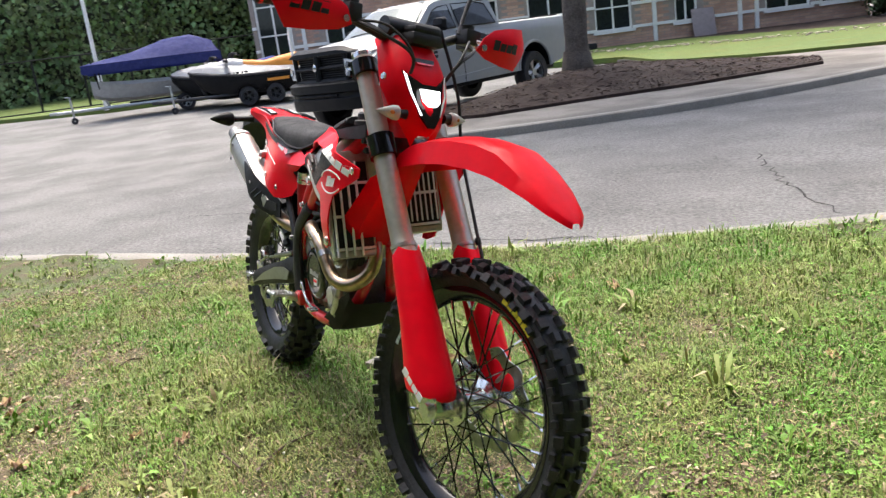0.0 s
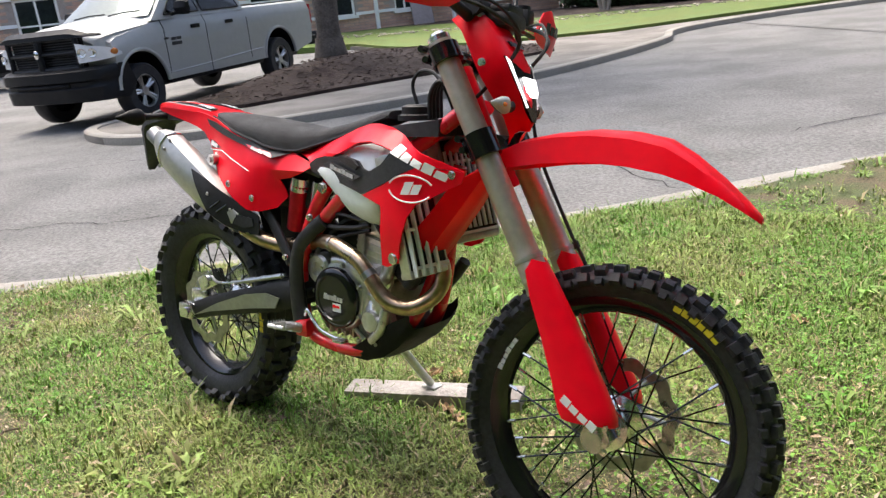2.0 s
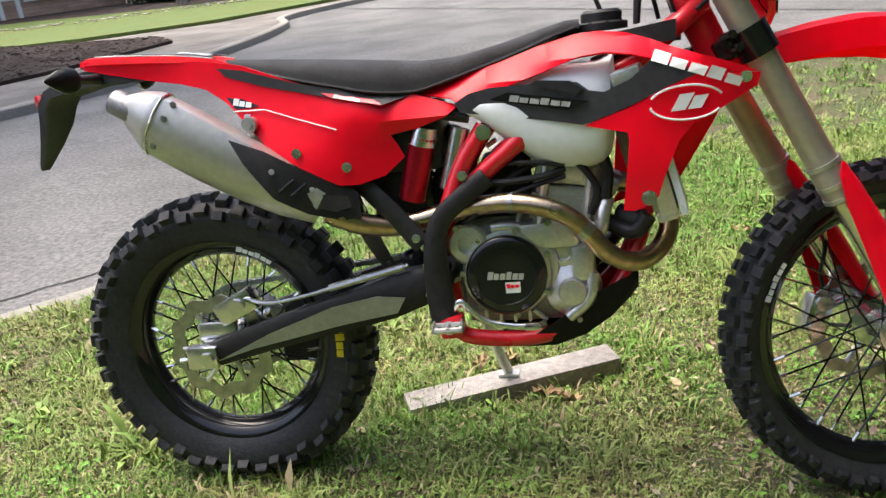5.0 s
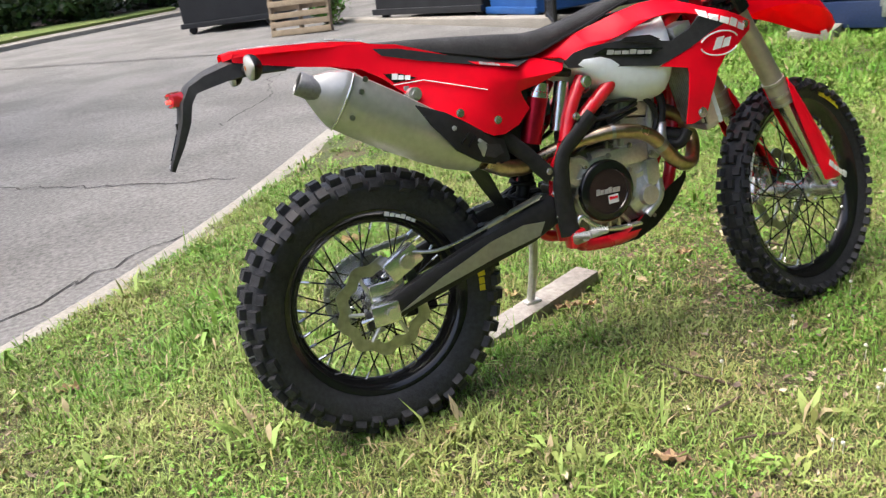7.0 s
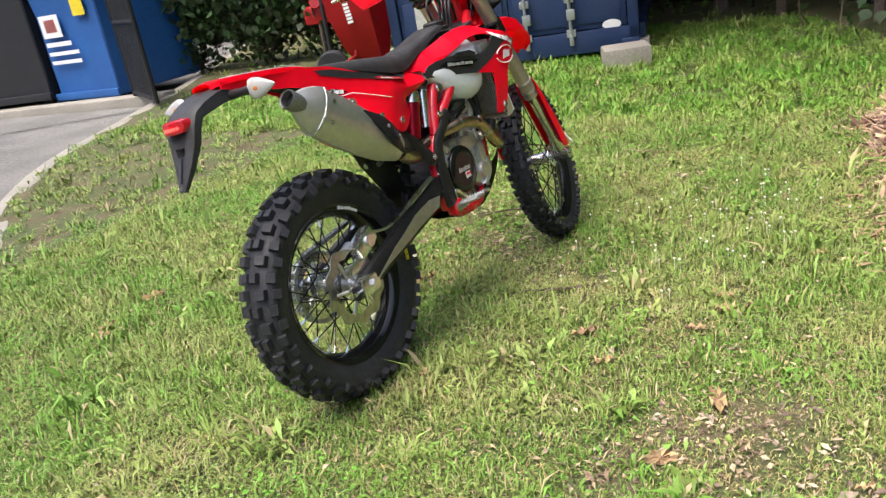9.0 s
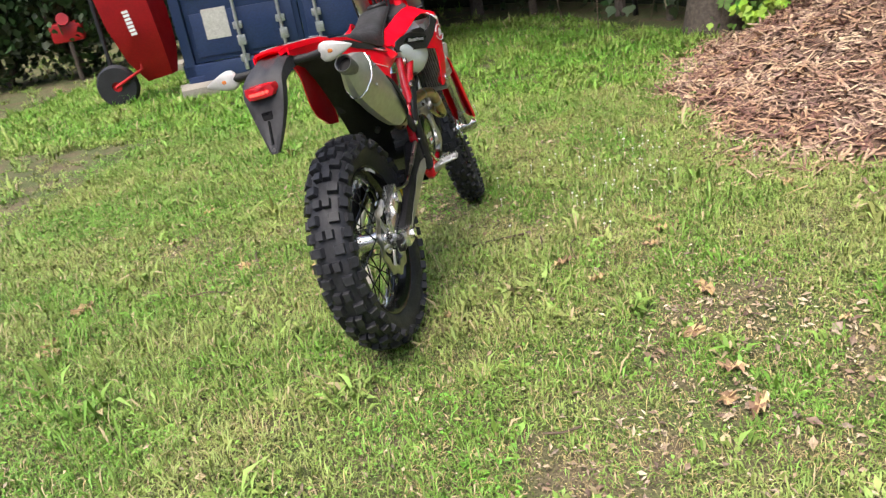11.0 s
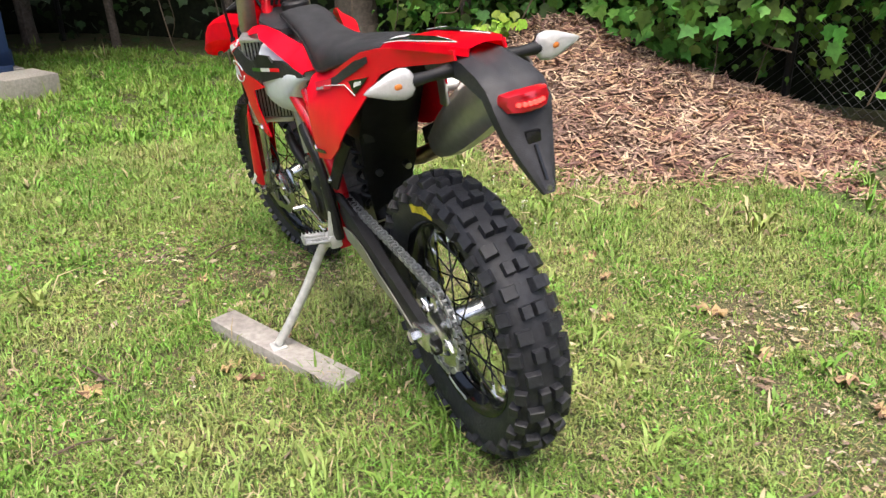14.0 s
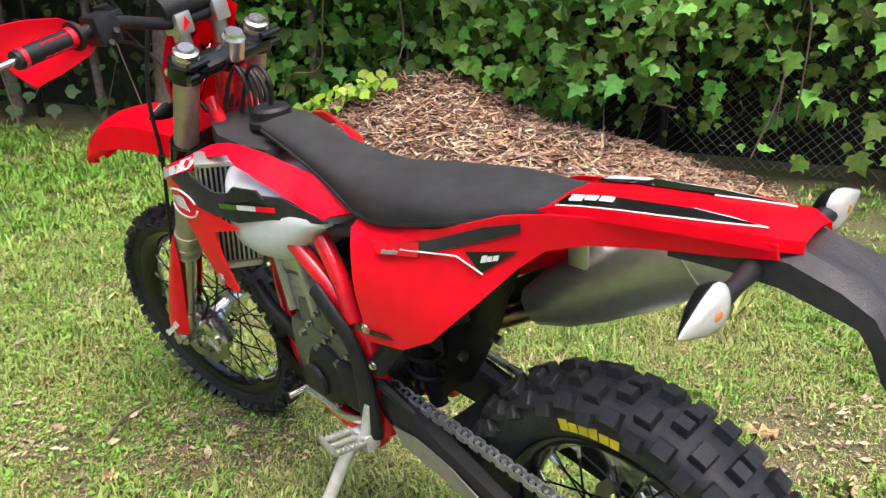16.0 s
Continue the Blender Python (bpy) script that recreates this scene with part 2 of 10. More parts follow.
def box(bm, x0, y0, z0, x1, y1, z1, bevel=0.0, m=None):
    r = bmesh.ops.create_cube(bm, size=1)["verts"]
    bmesh.ops.transform(bm, verts=r, matrix=Matrix.LocRotScale(((x0 + x1) / 2, (y0 + y1) / 2, (z0 + z1) / 2), None, (x1 - x0, y1 - y0, z1 - z0)))
    if bevel:
        edges = list({e for v in r for e in v.link_edges})
        out = bmesh.ops.bevel(bm, geom=edges, offset=bevel, segments=2, affect="EDGES", profile=0.6)
        r = list({v for f in out["faces"] for v in f.verts} | {v for v in r if v.is_valid})
    if m is not None:
        bmesh.ops.transform(bm, verts=r, matrix=m)
    return r


def curve(pts, steps=6):
    """A smooth line through the points."""
    p = [Vector(q) for q in pts]
    p = [2 * p[0] - p[1]] + p + [2 * p[-1] - p[-2]]
    out = []
    for i in range(1, len(p) - 2):
        a, b, c, d = p[i - 1 : i + 3]
        for k in range(steps):
            t = k / steps
            out.append(0.5 * (2 * b + (c - a) * t + (2 * a - 5 * b + 4 * c - d) * t * t + (3 * b - a - 3 * c + d) * t**3))
    return out + [p[-2]]


def loft(bm, rings, caps=True, closed=True):
    rows = [[bm.verts.new(v) for v in ring] for ring in rings]
    n = len(rows[0])
    for a, b in zip(rows, rows[1:]):
        for i in range(n if closed else n - 1):
            j = (i + 1) % n
            bm.faces.new((a[i], a[j], b[j], b[i]))
    if caps and closed:
        bm.faces.new(rows[0][::-1])
        bm.faces.new(rows[-1])
    return rows


def tube(bm, pts, r, seg=12, caps=True, flat=None):
    """A pipe along points. r: one radius or one for each point; flat: (across, upright) factors for an oval pipe."""
    pts = [Vector(p) for p in pts]
    rs = r if hasattr(r, "__len__") else [r] * len(pts)
    rings, side = [], None
    for i, p in enumerate(pts):
        d = (pts[min(i + 1, len(pts) - 1)] - pts[max(i - 1, 0)]).normalized()
        if side is None:
            side = d.orthogonal() if abs(d.z) > 0.95 else d.cross(Vector((0, 0, 1)))
        side = (side - d * side.dot(d)).normalized()
        up = side.cross(d)
        fa, fb = flat or (1, 1)
        rings.append([p + rs[i] * (fa * math.cos(a) * side + fb * math.sin(a) * up) for a in (2 * math.pi * k / seg for k in range(seg))])
    loft(bm, rings, caps)


def lathe(bm, profile, seg=32, m=None, close=False):
    """Turns (radius, along) points round the local y axis."""
    rings = [[Vector((r * math.sin(a), y, r * math.cos(a))) for a in (2 * math.pi * k / seg for k in range(seg))] for r, y in profile]
    if m is not None:
        rings = [[m @ v for v in ring] for ring in rings]
    if close:
        rings.append(rings[0])
    rows = [[bm.verts.new(v) for v in ring] for ring in (rings[:-1] if close else rings)]
    if close:
        rows.append(rows[0])
    for a, b in zip(rows, rows[1:]):
        for i in range(seg):
            j = (i + 1) % seg
            bm.faces.new((a[i], b[i], b[j], a[j]))
    if not close:
        for row, flip in ((rows[0], 0), (rows[-1], 1)):
            if (row[0].co - row[seg // 2].co).length > 1e-4:
                bm.faces.new(row if not flip else row[::-1])


def panel(bm, outline, shape, thick=0.004, step=0.04):
    """A curved sheet: an outline in (x, z), its y from shape(x, z), cut fine enough to bend, with thickness."""
    t = bmesh.new()
    t.faces.new([t.verts.new((x, 0, z)) for x, z in outline])
    xs, zs = [x for x, _ in outline], [z for _, z in outline]
    for axis, lo, hi in ((0, min(xs), max(xs)), (2, min(zs), max(zs))):
        k = lo + step
        while k < hi - step * 0.3:
            co, no = [0, 0, 0], [0, 0, 0]
            co[axis], no[axis] = k, 1
            bmesh.ops.bisect_plane(t, geom=t.verts[:] + t.edges[:] + t.faces[:], plane_co=co, plane_no=no)
            k += step
    bmesh.ops.triangulate(t, faces=[f for f in t.faces if len(f.verts) > 4])
    for v in t.verts:
        v.co.y = shape(v.co.x, v.co.z)
    bmesh.ops.recalc_face_normals(t, faces=t.faces)
    bmesh.ops.solidify(t, geom=t.faces[:], thickness=thick)
    bmesh.ops.recalc_face_normals(t, faces=t.faces)
    me = bpy.data.meshes.new("t")
    t.to_mesh(me)
    t.free()
    bm.from_mesh(me)
    bpy.data.meshes.remove(me)


def spin(bm, m):
    bmesh.ops.transform(bm, verts=bm.verts, matrix=m)
    return bm


def from_arrays(name, verts, faces, material, smooth=True):
    """A mesh from numpy arrays of corners and of equal-sided faces."""
    me = bpy.data.meshes.new(name)
    k = faces.shape[1]
    me.vertices.add(len(verts))
    me.vertices.foreach_set("co", np.asarray(verts, np.float32).ravel())
    me.loops.add(faces.size)
    me.loops.foreach_set("vertex_index", faces.astype(np.int32).ravel())
    me.polygons.add(len(faces))
    me.polygons.foreach_set("loop_start", np.arange(0, faces.size, k, dtype=np.int32))
    me.polygons.foreach_set("use_smooth", np.full(len(faces), smooth))
    me.update(calc_edges=True)
    me.materials.append(material)
    return me


def arc_line(pts, gap):
    """Points every gap metres along a polyline."""
    pts = [Vector((*p, 0)) if len(p) == 2 else Vector(p) for p in pts]
    out = [pts[0]]
    for a, b in zip(pts, pts[1:]):
        n = max(1, int((b - a).length / gap))
        out += [a.lerp(b, (i + 1) / n) for i in range(n)]
    return out


# ---- the ground ----
KERB = curve([(-60, -48), (-20, -14.5), (-9, -5.3), (-4.2, -1.1), (-2.2, 0.36), (-0.9, 1.44), (0.0, 2.46), (1.3, 4.3), (2.4, 5.4), (3.5, 6.1), (4.9, 7.0), (7.5, 8.8), (30, 25)], 14)
KERB = [Vector((p[0], p[1], 0)) for p in (v.to_tuple() if len(v) == 3 else (*v, 0) for v in KERB)]
IN = Vector((0.70, -0.714, 0))


def street(x, y):
    d = -0.75 * x + 0.66 * y - 1.8
    return -0.075 + 0.018 * max(-1, d) + 0.033 * max(0, -x - 12)


def relief(x, y):
    """Small humps and hollows of the turf, for single values and for arrays."""
    return 0.007 * np.sin(2.1 * x + 1.3 * y + 0.4) * np.sin(1.7 * y - 0.9 * x + 2) + 0.006 * np.sin(6.3 * x + 3.1 * y) * np.sin(5.9 * y - 2.9 * x + 1) + 0.004 * np.sin(13 * x - 7 * y) * np.sin(12 * y + 8 * x)


def lawn(x, y):
    z = 0.022 * math.exp(-((x - 0.05) ** 2 + y * y) / 0.5) - 0.028 * math.exp(-((x - 1.43) ** 2 + (y - 0.03) ** 2) / 0.5)
    return z + float(relief(x, y))


def sheet(name, offs, height, material, label, category):
    rows = []
    bm = bmesh.new()
    for off in offs:
        rows.append([bm.verts.new((p.x + IN.x * off, p.y + IN.y * off, height(p.x + IN.x * off, p.y + IN.y * off))) for p in KERB_FINE])
    for a, b in zip(rows, rows[1:]):
        for i in range(len(a) - 1):
            bm.faces.new((a[i], a[i + 1], b[i + 1], b[i]))
    bmesh.ops.recalc_face_normals(bm, faces=bm.faces)
    if sum(f.normal.z for f in bm.faces) < 0:
        bmesh.ops.reverse_faces(bm, faces=bm.faces)
    return single(name, bm, material, label, category, kind="structure")


KERB_FINE = [KERB[0]]
for q in KERB[1:]:
    while (q - KERB_FINE[-1]).length > (0.12 if abs(q.x) < 6 else 1.5):
        KERB_FINE.append(KERB_FINE[-1] + (q - KERB_FINE[-1]).normalized() * (0.12 if abs(q.x) < 6 else 1.5))
ground = sheet("ground", [0.0, 0.05] + [0.12 * k for k in range(1, 50)] + [7, 9, 12, 16, 25, 45, 120, 500], lawn, SOIL, "uneven lawn with patches of bare soil and dry grass", "ground")
road = sheet("road", [0.0, -0.4, -1, -2, -3, -4, -6, -8, -10, -13, -17, -22, -30, -45, -120, -500], street, ASPHALT, "pale grey worn asphalt street", "road")


def kerb_strip(name, line, width, top, depth, label):
    """A kerb with a rounded nose along a line; its left side is the street."""
    bm = bmesh.new()
    rings = []
    for i, p in enumerate(line):
        d = (line[min(i + 1, len(line) - 1)] - line[max(i - 1, 0)])
        d = Vector((d.x, d.y, 0)).normalized()
        s = Vector((-d.y, d.x, 0))
        z = top(p.x, p.y)
        prof = [(0, -depth), (0.004, -0.02), (-0.012, -0.004), (-0.03, 0), (-width + 0.02, 0), (-width, -0.012), (-width, -depth)]
        rings.append([Vector((p.x, p.y, z + h)) + s * a for a, h in prof])
    loft(bm, rings)
    return single(name, bm, CONCRETE, label, "kerb", kind="structure")


kerb_strip("kerb_lawn", [p + Vector((-IN.x, -IN.y, 0)) * 0.09 for p in KERB_FINE], 0.17, lambda x, y: 0.004, 0.2, "weathered pale concrete kerb along the lawn")

# cracks in the asphalt
bm = bmesh.new()
g = np.random.default_rng(71)
for pts in (((-4.6, 0.5), (-3.99, 1.03), (-3.62, 1.3), (-3.43, 1.29), (-3.15, 1.59), (-2.7, 1.9)), ((-1.6, 4.7), (-0.75, 3.96), (-0.3, 3.6), (0.14, 3.3)), ((-1.9, 1.15), (-0.95, 2.0), (-0.66, 2.22), (-0.2, 2.5)), ((-6.5, 2.2), (-5.6, 3.0), (-5.0, 3.1), (-4.4, 3.7)), ((0.3, 5.2), (1.0, 6.3), (1.2, 7.4), (2.0, 8.6))):
    line = [p + Vector((g.normal(0, 0.025), g.normal(0, 0.025), 0)) for p in arc_line(pts, 0.09)]
    for a, b in zip(line, line[1:]):
        w = (b - a).normalized().cross(Vector((0, 0, 1))) * g.uniform(0.003, 0.009)
        up = Vector((0, 0, 0.004))
        q = [a - w, a + w, b + w, b - w]
        bm.faces.new([bm.verts.new(Vector((v.x, v.y, street(v.x, v.y))) + up) for v in q])
single("road_crack", bm, mat("crack_dirt", (0.045, 0.043, 0.04), 0.95), "thin dark cracks in the asphalt", "cracks", kind="stuff")

# the far side: a planted island with a concrete apron, a strip of grass and the beds before the building
FAR = curve([(-9.35, 10.4), (-8.95, 7.0), (-8.75, 4.9), (-8.8, 4.2), (-8.35, 3.65), (-7.2, 3.4), (-6.2, 3.8), (-5.4, 5.0), (-4.6, 6.6), (-4.1, 8.6), (-3.95, 10.8), (-4.1, 12.8), (-4.6, 14.2), (-4.4, 15.6), (-3.4, 17.6), (-1.5, 20.0), (3, 24)], 8)


def slab(name, outline, height, rise, material, label, category, depth=0.3, dome=None, sub=None):
    bm = bmesh.new()
    f = bm.faces.new([bm.verts.new((x, y, 0)) for x, y in outline])
    if f.normal.z < 0 or f.calc_area() and (f.normal_update() or f.normal.z < 0):
        f.normal_flip()
    if sub:
        xs, ys = [p[0] for p in outline], [p[1] for p in outline]
        for axis, lo, hi in ((0, min(xs), max(xs)), (1, min(ys), max(ys))):
            k = lo + sub
            while k < hi:
                co, no = [0, 0, 0], [0, 0, 0]
                co[axis], no[axis] = k, 1
                bmesh.ops.bisect_plane(bm, geom=bm.verts[:] + bm.edges[:] + bm.faces[:], plane_co=co, plane_no=no)
                k += sub
    top = list(bm.verts)
    rim = [v for v in top if v.is_boundary]
    for v in top:
        v.co.z = height(v.co.x, v.co.y) + rise
        if dome and not v.is_boundary:
            v.co.z += dome(v.co.x, v.co.y)
    ext = bmesh.ops.extrude_edge_only(bm, edges=[e for e in bm.edges if e.is_boundary])
    for v in ext["geom"]:
        if isinstance(v, bmesh.types.BMVert):
            v.co.z -= depth
    bmesh.ops.triangulate(bm, faces=[f for f in bm.faces if len(f.verts) > 4])
    bmesh.ops.recalc_face_normals(bm, faces=bm.faces)
    return single(name, bm, material, label, category, kind="structure")


slab("pavement", [(p.x - 0.05, p.y) for p in FAR] + [(3, 40), (-40, 40), (-26, 16), (-13.5, 14.2), (-10.9, 12.9), (-9.6, 11.6)], street, 0.09, SIDEWALK, "stained concrete apron behind the far kerb", "pavement", sub=1.0)
kerb_strip("kerb_island", [Vector((p.x, p.y, 0)) for p in reversed(FAR)], 0.16, lambda x, y: street(x, y) + 0.115, 0.3, "grey concrete kerb round the planted island")
slab("grass_strip", [(-8.6, 13.4), (-6.2, 14.6), (-4.9, 16.6), (-3.6, 18.6), (-2, 21), (2, 25), (2, 27), (-6, 22.3), (-12, 21.4), (-17.2, 19.6), (-22, 12), (-19, 11), (-14, 14.4), (-11, 13.2)], street, 0.16, GRASS_FAR, "mown green strip before the brick building", "grass", sub=0.7)
slab("planting_bed", [(2, 27), (-6, 22.3), (-12, 21.4), (-17.2, 19.6), (-22, 12), (-27, 12), (-24, 30), (2, 40)], street, 0.15, MULCH_DARK, "dark mulch bed along the building", "flower bed", sub=1.0)
TREE = Vector((-8.2, 8.15, 0))


def mound(x, y):
    near = 9.0
    for (xa, ya), (xb, yb) in zip(MULCH_EDGE, MULCH_EDGE[1:] + MULCH_EDGE[:1]):
        k = min(1, max(0, ((x - xa) * (xb - xa) + (y - ya) * (yb - ya)) / ((xb - xa) ** 2 + (yb - ya) ** 2)))
        near = min(near, math.hypot(x - xa - k * (xb - xa), y - ya - k * (yb - ya)))
    rise = 0.38 * math.exp(-((x - TREE.x) ** 2 / 2.2 + (y - TREE.y) ** 2 / 9.0)) + 0.03 * noise.noise((x * 2, y * 2, 5))
    return rise * min(1.0, near / 0.8)


MULCH_EDGE = [(-8.5, 4.75), (-7.95, 5.0), (-7.2, 5.5), (-6.8, 7.0), (-6.1, 8.8), (-5.6, 11.2), (-6.4, 12.2), (-8.2, 12.5), (-9.2, 11.8), (-9.1, 9), (-8.75, 6.4)]
slab("mulch_bed", MULCH_EDGE, street, 0.14, MULCH_DARK, "low mound of dark bark mulch on the island", "mulch bed", sub=0.3, dome=mound)
slab("grass_verge", [(-60, -40), (-31, -4), (-25.5, 2.2), (-24.8, 5), (-28, 12), (-40, 30), (-80, 20)], street, 0.13, GRASS_FAR, "grass verge behind a low kerb", "grass", sub=4)


# ---- plants ----
def leaves(name, spots, size, material, label, category, rng, tilt=0.6, kind="stuff", lobes=3):
    """Many small bent leaves. spots: rows of place and outward direction."""
    n = len(spots)
    P = spots[:, :3]
    N = spots[:, 3:6]
    N = N + rng.normal(0, tilt, (n, 3))
    N /= np.linalg.norm(N, axis=1)[:, None]
    down = np.array([0, 0, -1.0]) + rng.normal(0, 0.45, (n, 3))
    T = down - (down * N).sum(1)[:, None] * N
    T /= np.linalg.norm(T, axis=1)[:, None]
    S = np.cross(N, T)
    k = (size * rng.uniform(0.55, 1.3, n))[:, None]
    if lobes == 1:
        shape, quads = [(0, -0.5, 0), (0.44, -0.05, 0.1), (0, 0.6, -0.06), (-0.44, -0.05, 0.1)], ((0, 1, 2), (0, 2, 3))
    elif lobes == 5:
        shape = [(0, -0.42, 0), (0.24, -0.5, 0.03), (0.52, -0.22, 0.08), (0.36, -0.06, 0.03), (0.55, 0.16, 0.05), (0.24, 0.2, 0), (0, 0.66, -0.12), (-0.24, 0.2, 0), (-0.55, 0.16, 0.05), (-0.36, -0.06, 0.03), (-0.52, -0.22, 0.08), (-0.24, -0.5, 0.03)]
        quads = ((0, 1, 2, 3), (0, 3, 4, 5), (0, 5, 6, 7), (0, 7, 8, 9), (0, 9, 10, 11))
    else:
        shape = [(0, -0.5, 0), (0.42, -0.28, 0.07), (0.5, 0.08, 0.05), (0.2, 0.22, 0.0), (0, 0.62, -0.1), (-0.2, 0.22, 0.0), (-0.5, 0.08, 0.05), (-0.42, -0.28, 0.07)]
        quads = ((0, 1, 2, 3), (0, 3, 4, 5), (0, 5, 6, 7))
    V = np.stack([P + k * (a * S + b * T + c * N) for a, b, c in shape], 1).reshape(-1, 3)
    base = np.arange(n)[:, None] * len(shape)
    F = np.concatenate([base + np.array(q) for q in quads], 0)
    ob = new(name, from_arrays(name, V, F, material))
    return tagged(ob, label, category, kind=kind) if label else ob


def cloud(rng, n, centre, radii, hollow=0.5):
    """Places and outward directions scattered in uneven clumps through an ellipsoid."""
    d = rng.normal(0, 1, (n, 3))
    d /= np.linalg.norm(d, axis=1)[:, None]
    r = rng.uniform(hollow, 1, n) ** 0.7
    lump = 1 + 0.22 * np.sin(d[:, 0] * 5 + centre[0]) * np.sin(d[:, 2] * 6 + centre[1]) + 0.12 * np.sin(d[:, 1] * 11 + d[:, 2] * 9)
    p = np.array(centre) + d * (r * lump)[:, None] * np.array(radii)
    return np.concatenate([p, d], 1)


def trunk(bm, pts, r0, r1, seg=12):
    line = curve(pts, 5)
    n = len(line)
    tube(bm, line, [(r0 + (r1 - r0) * i / (n - 1)) * (1 + 0.08 * math.sin(i * 2.3)) for i in range(n)], seg)


rng = np.random.default_rng(4)


def tree(name, base, height, crown, label, seed, r=0.3, count=5000, size=0.3, material=None, low=0.35):
    g = np.random.default_rng(seed)
    t = thing(name, label, "tree")
    t.location = base
    bm = bmesh.new()
    lean = g.normal(0, 0.25, 2)
    trunk(bm, [(0, 0, -0.3), (0.05, 0, height * 0.2), (lean[0] * 0.5, lean[1] * 0.5, height * 0.45), (lean[0], lean[1], height * 0.85)], r, r * 0.3)
    tube(bm, [(0, 0, -0.1), (0, 0, 0.35)], [r * 1.35, r * 0.98], 12)
    spots = []
    for i in range(9):
        a = i * 2.4 + g.uniform(0, 0.6)
        z0 = height * (low + 0.5 * i / 9)
        reach = crown * g.uniform(0.5, 0.85)
        tip = (math.cos(a) * reach, math.sin(a) * reach, z0 + reach * g.uniform(0.2, 0.6))
        trunk(bm, [(0, 0, z0 - 0.3), (tip[0] * 0.4, tip[1] * 0.4, z0 + 0.1), tip], r * 0.35, r * 0.08, 7)
        spots.append(cloud(g, count // 10, tip, (crown * 0.5, crown * 0.5, crown * 0.38), 0.2))
    spots.append(cloud(g, count // 6, (lean[0], lean[1], height * 0.9), (crown * 0.5, crown * 0.5, crown * 0.45), 0.2))
    part("trunk", bm, BARK, t)
    c = leaves("crown", np.concatenate(spots), size, material or LEAF_DARK, "", "", g, lobes=1)
    c.parent = t
    return t


# the hedge of vines on its fence, which closes the lawn
HEDGE = [(-14, -9.5), (-6, -6.6), (-1.5, -4.75), (1.6, -3.4), (3.4, -2.35), (4.9, -1.55), (6.6, -0.75), (8.2, 0.5), (9.2, 2.2), (10.5, 5), (11, 9), (12, 14), (14, 25)]


def hedge_frames(gap):
    line = arc_line(HEDGE, gap)
    for i, p in enumerate(line):
        d = (line[min(i + 1, len(line) - 1)] - line[max(i - 1, 0)]).normalized()
        yield p, d, Vector((-d.y, d.x, 0))


# near-black sheet behind the leaves paints the shade inside the hedge
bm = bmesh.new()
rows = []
# beyond x 3.5 the top is raised out of view to dim the lawn
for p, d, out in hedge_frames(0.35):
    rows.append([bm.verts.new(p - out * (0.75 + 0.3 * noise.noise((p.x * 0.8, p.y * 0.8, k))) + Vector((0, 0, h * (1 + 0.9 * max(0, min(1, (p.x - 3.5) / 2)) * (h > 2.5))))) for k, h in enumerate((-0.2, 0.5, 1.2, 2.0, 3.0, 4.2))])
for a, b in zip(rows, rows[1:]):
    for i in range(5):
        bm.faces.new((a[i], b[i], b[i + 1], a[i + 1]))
single("backdrop", bm, PAINTED_SHADE, "near-black sheet standing for the deep shade inside the thicket behind the fence", "thicket", kind="structure")

near, far_part, light, fine_leaf = [], [], [], []
for p, d, out in hedge_frames(0.1):
    x = p.x
    dense = 1.0 if 1.9 < x < 8 else 0.75 if x <= 1.9 else 0.3
    close = -2.5 < x < 5.2
    for _ in range(330 if close else 60):
        h = rng.uniform(0.0, 1) ** 0.85 * 3.0
        if 0.7 < x < 2.35 and h < 0.85 and rng.random() < 1.15 - h:
            continue
        if x > 4.5 and h < 1.3 and rng.random() < 0.75 - 0.3 * h:
            continue
        bulge = 0.2 * math.sin(h * 2.1 + x * 1.3) * math.sin(x * 2.3) + 0.25 * noise.noise((x * 1.4, p.y * 1.4, h * 1.4))
        depth = rng.uniform(-0.5, 0.12) + bulge + (0.15 if h > 1.3 else 0) + (0.3 * max(0, 1 - abs(x - 2.6) / 1.0) if 0.5 < h < 1.5 else 0)
        q = p + out * depth + d * rng.uniform(-0.06, 0.06)
        row = (q.x, q.y, h, out.x, out.y, 0.35)
        # upper outer leaves take a lighter green, sunlight painted into their colour
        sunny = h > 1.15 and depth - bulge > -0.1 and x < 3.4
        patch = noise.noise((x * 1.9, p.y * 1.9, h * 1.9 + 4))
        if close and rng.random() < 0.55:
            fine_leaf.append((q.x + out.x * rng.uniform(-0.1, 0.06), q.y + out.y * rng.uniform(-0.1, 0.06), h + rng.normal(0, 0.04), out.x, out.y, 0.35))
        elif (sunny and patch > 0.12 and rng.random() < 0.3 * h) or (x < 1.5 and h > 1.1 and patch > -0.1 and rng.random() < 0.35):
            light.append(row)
        else:
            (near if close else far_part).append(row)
leaves("ivy", np.array(near), 0.105, LEAF, "dense green creeper leaves over a wire fence", "ivy", rng, 0.65, lobes=5)
leaves("small_ivy", np.array(fine_leaf), 0.058, LEAF, "small green creeper leaves between the large ones", "ivy", rng, 0.8)
leaves("young_creeper", np.array(light), 0.085, LEAF_LIGHT, "yellow-green creeper leaves near the top, sunlight put into their colour", "ivy", rng, 0.7, lobes=5)
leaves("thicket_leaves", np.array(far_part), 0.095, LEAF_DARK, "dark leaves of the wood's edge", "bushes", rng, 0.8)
spots = np.array([(4.0 - 0.75 * u + a, -1.6 - 0.42 * u + b, max(0.1, 0.16 + 0.36 * u + c), -0.4, 0.6, 0.7) for u, a, b, c in zip(rng.random(95) ** 0.8, rng.normal(0, 0.07, 95), rng.normal(0, 0.07, 95), np.abs(rng.normal(0, 0.05, 95)))])
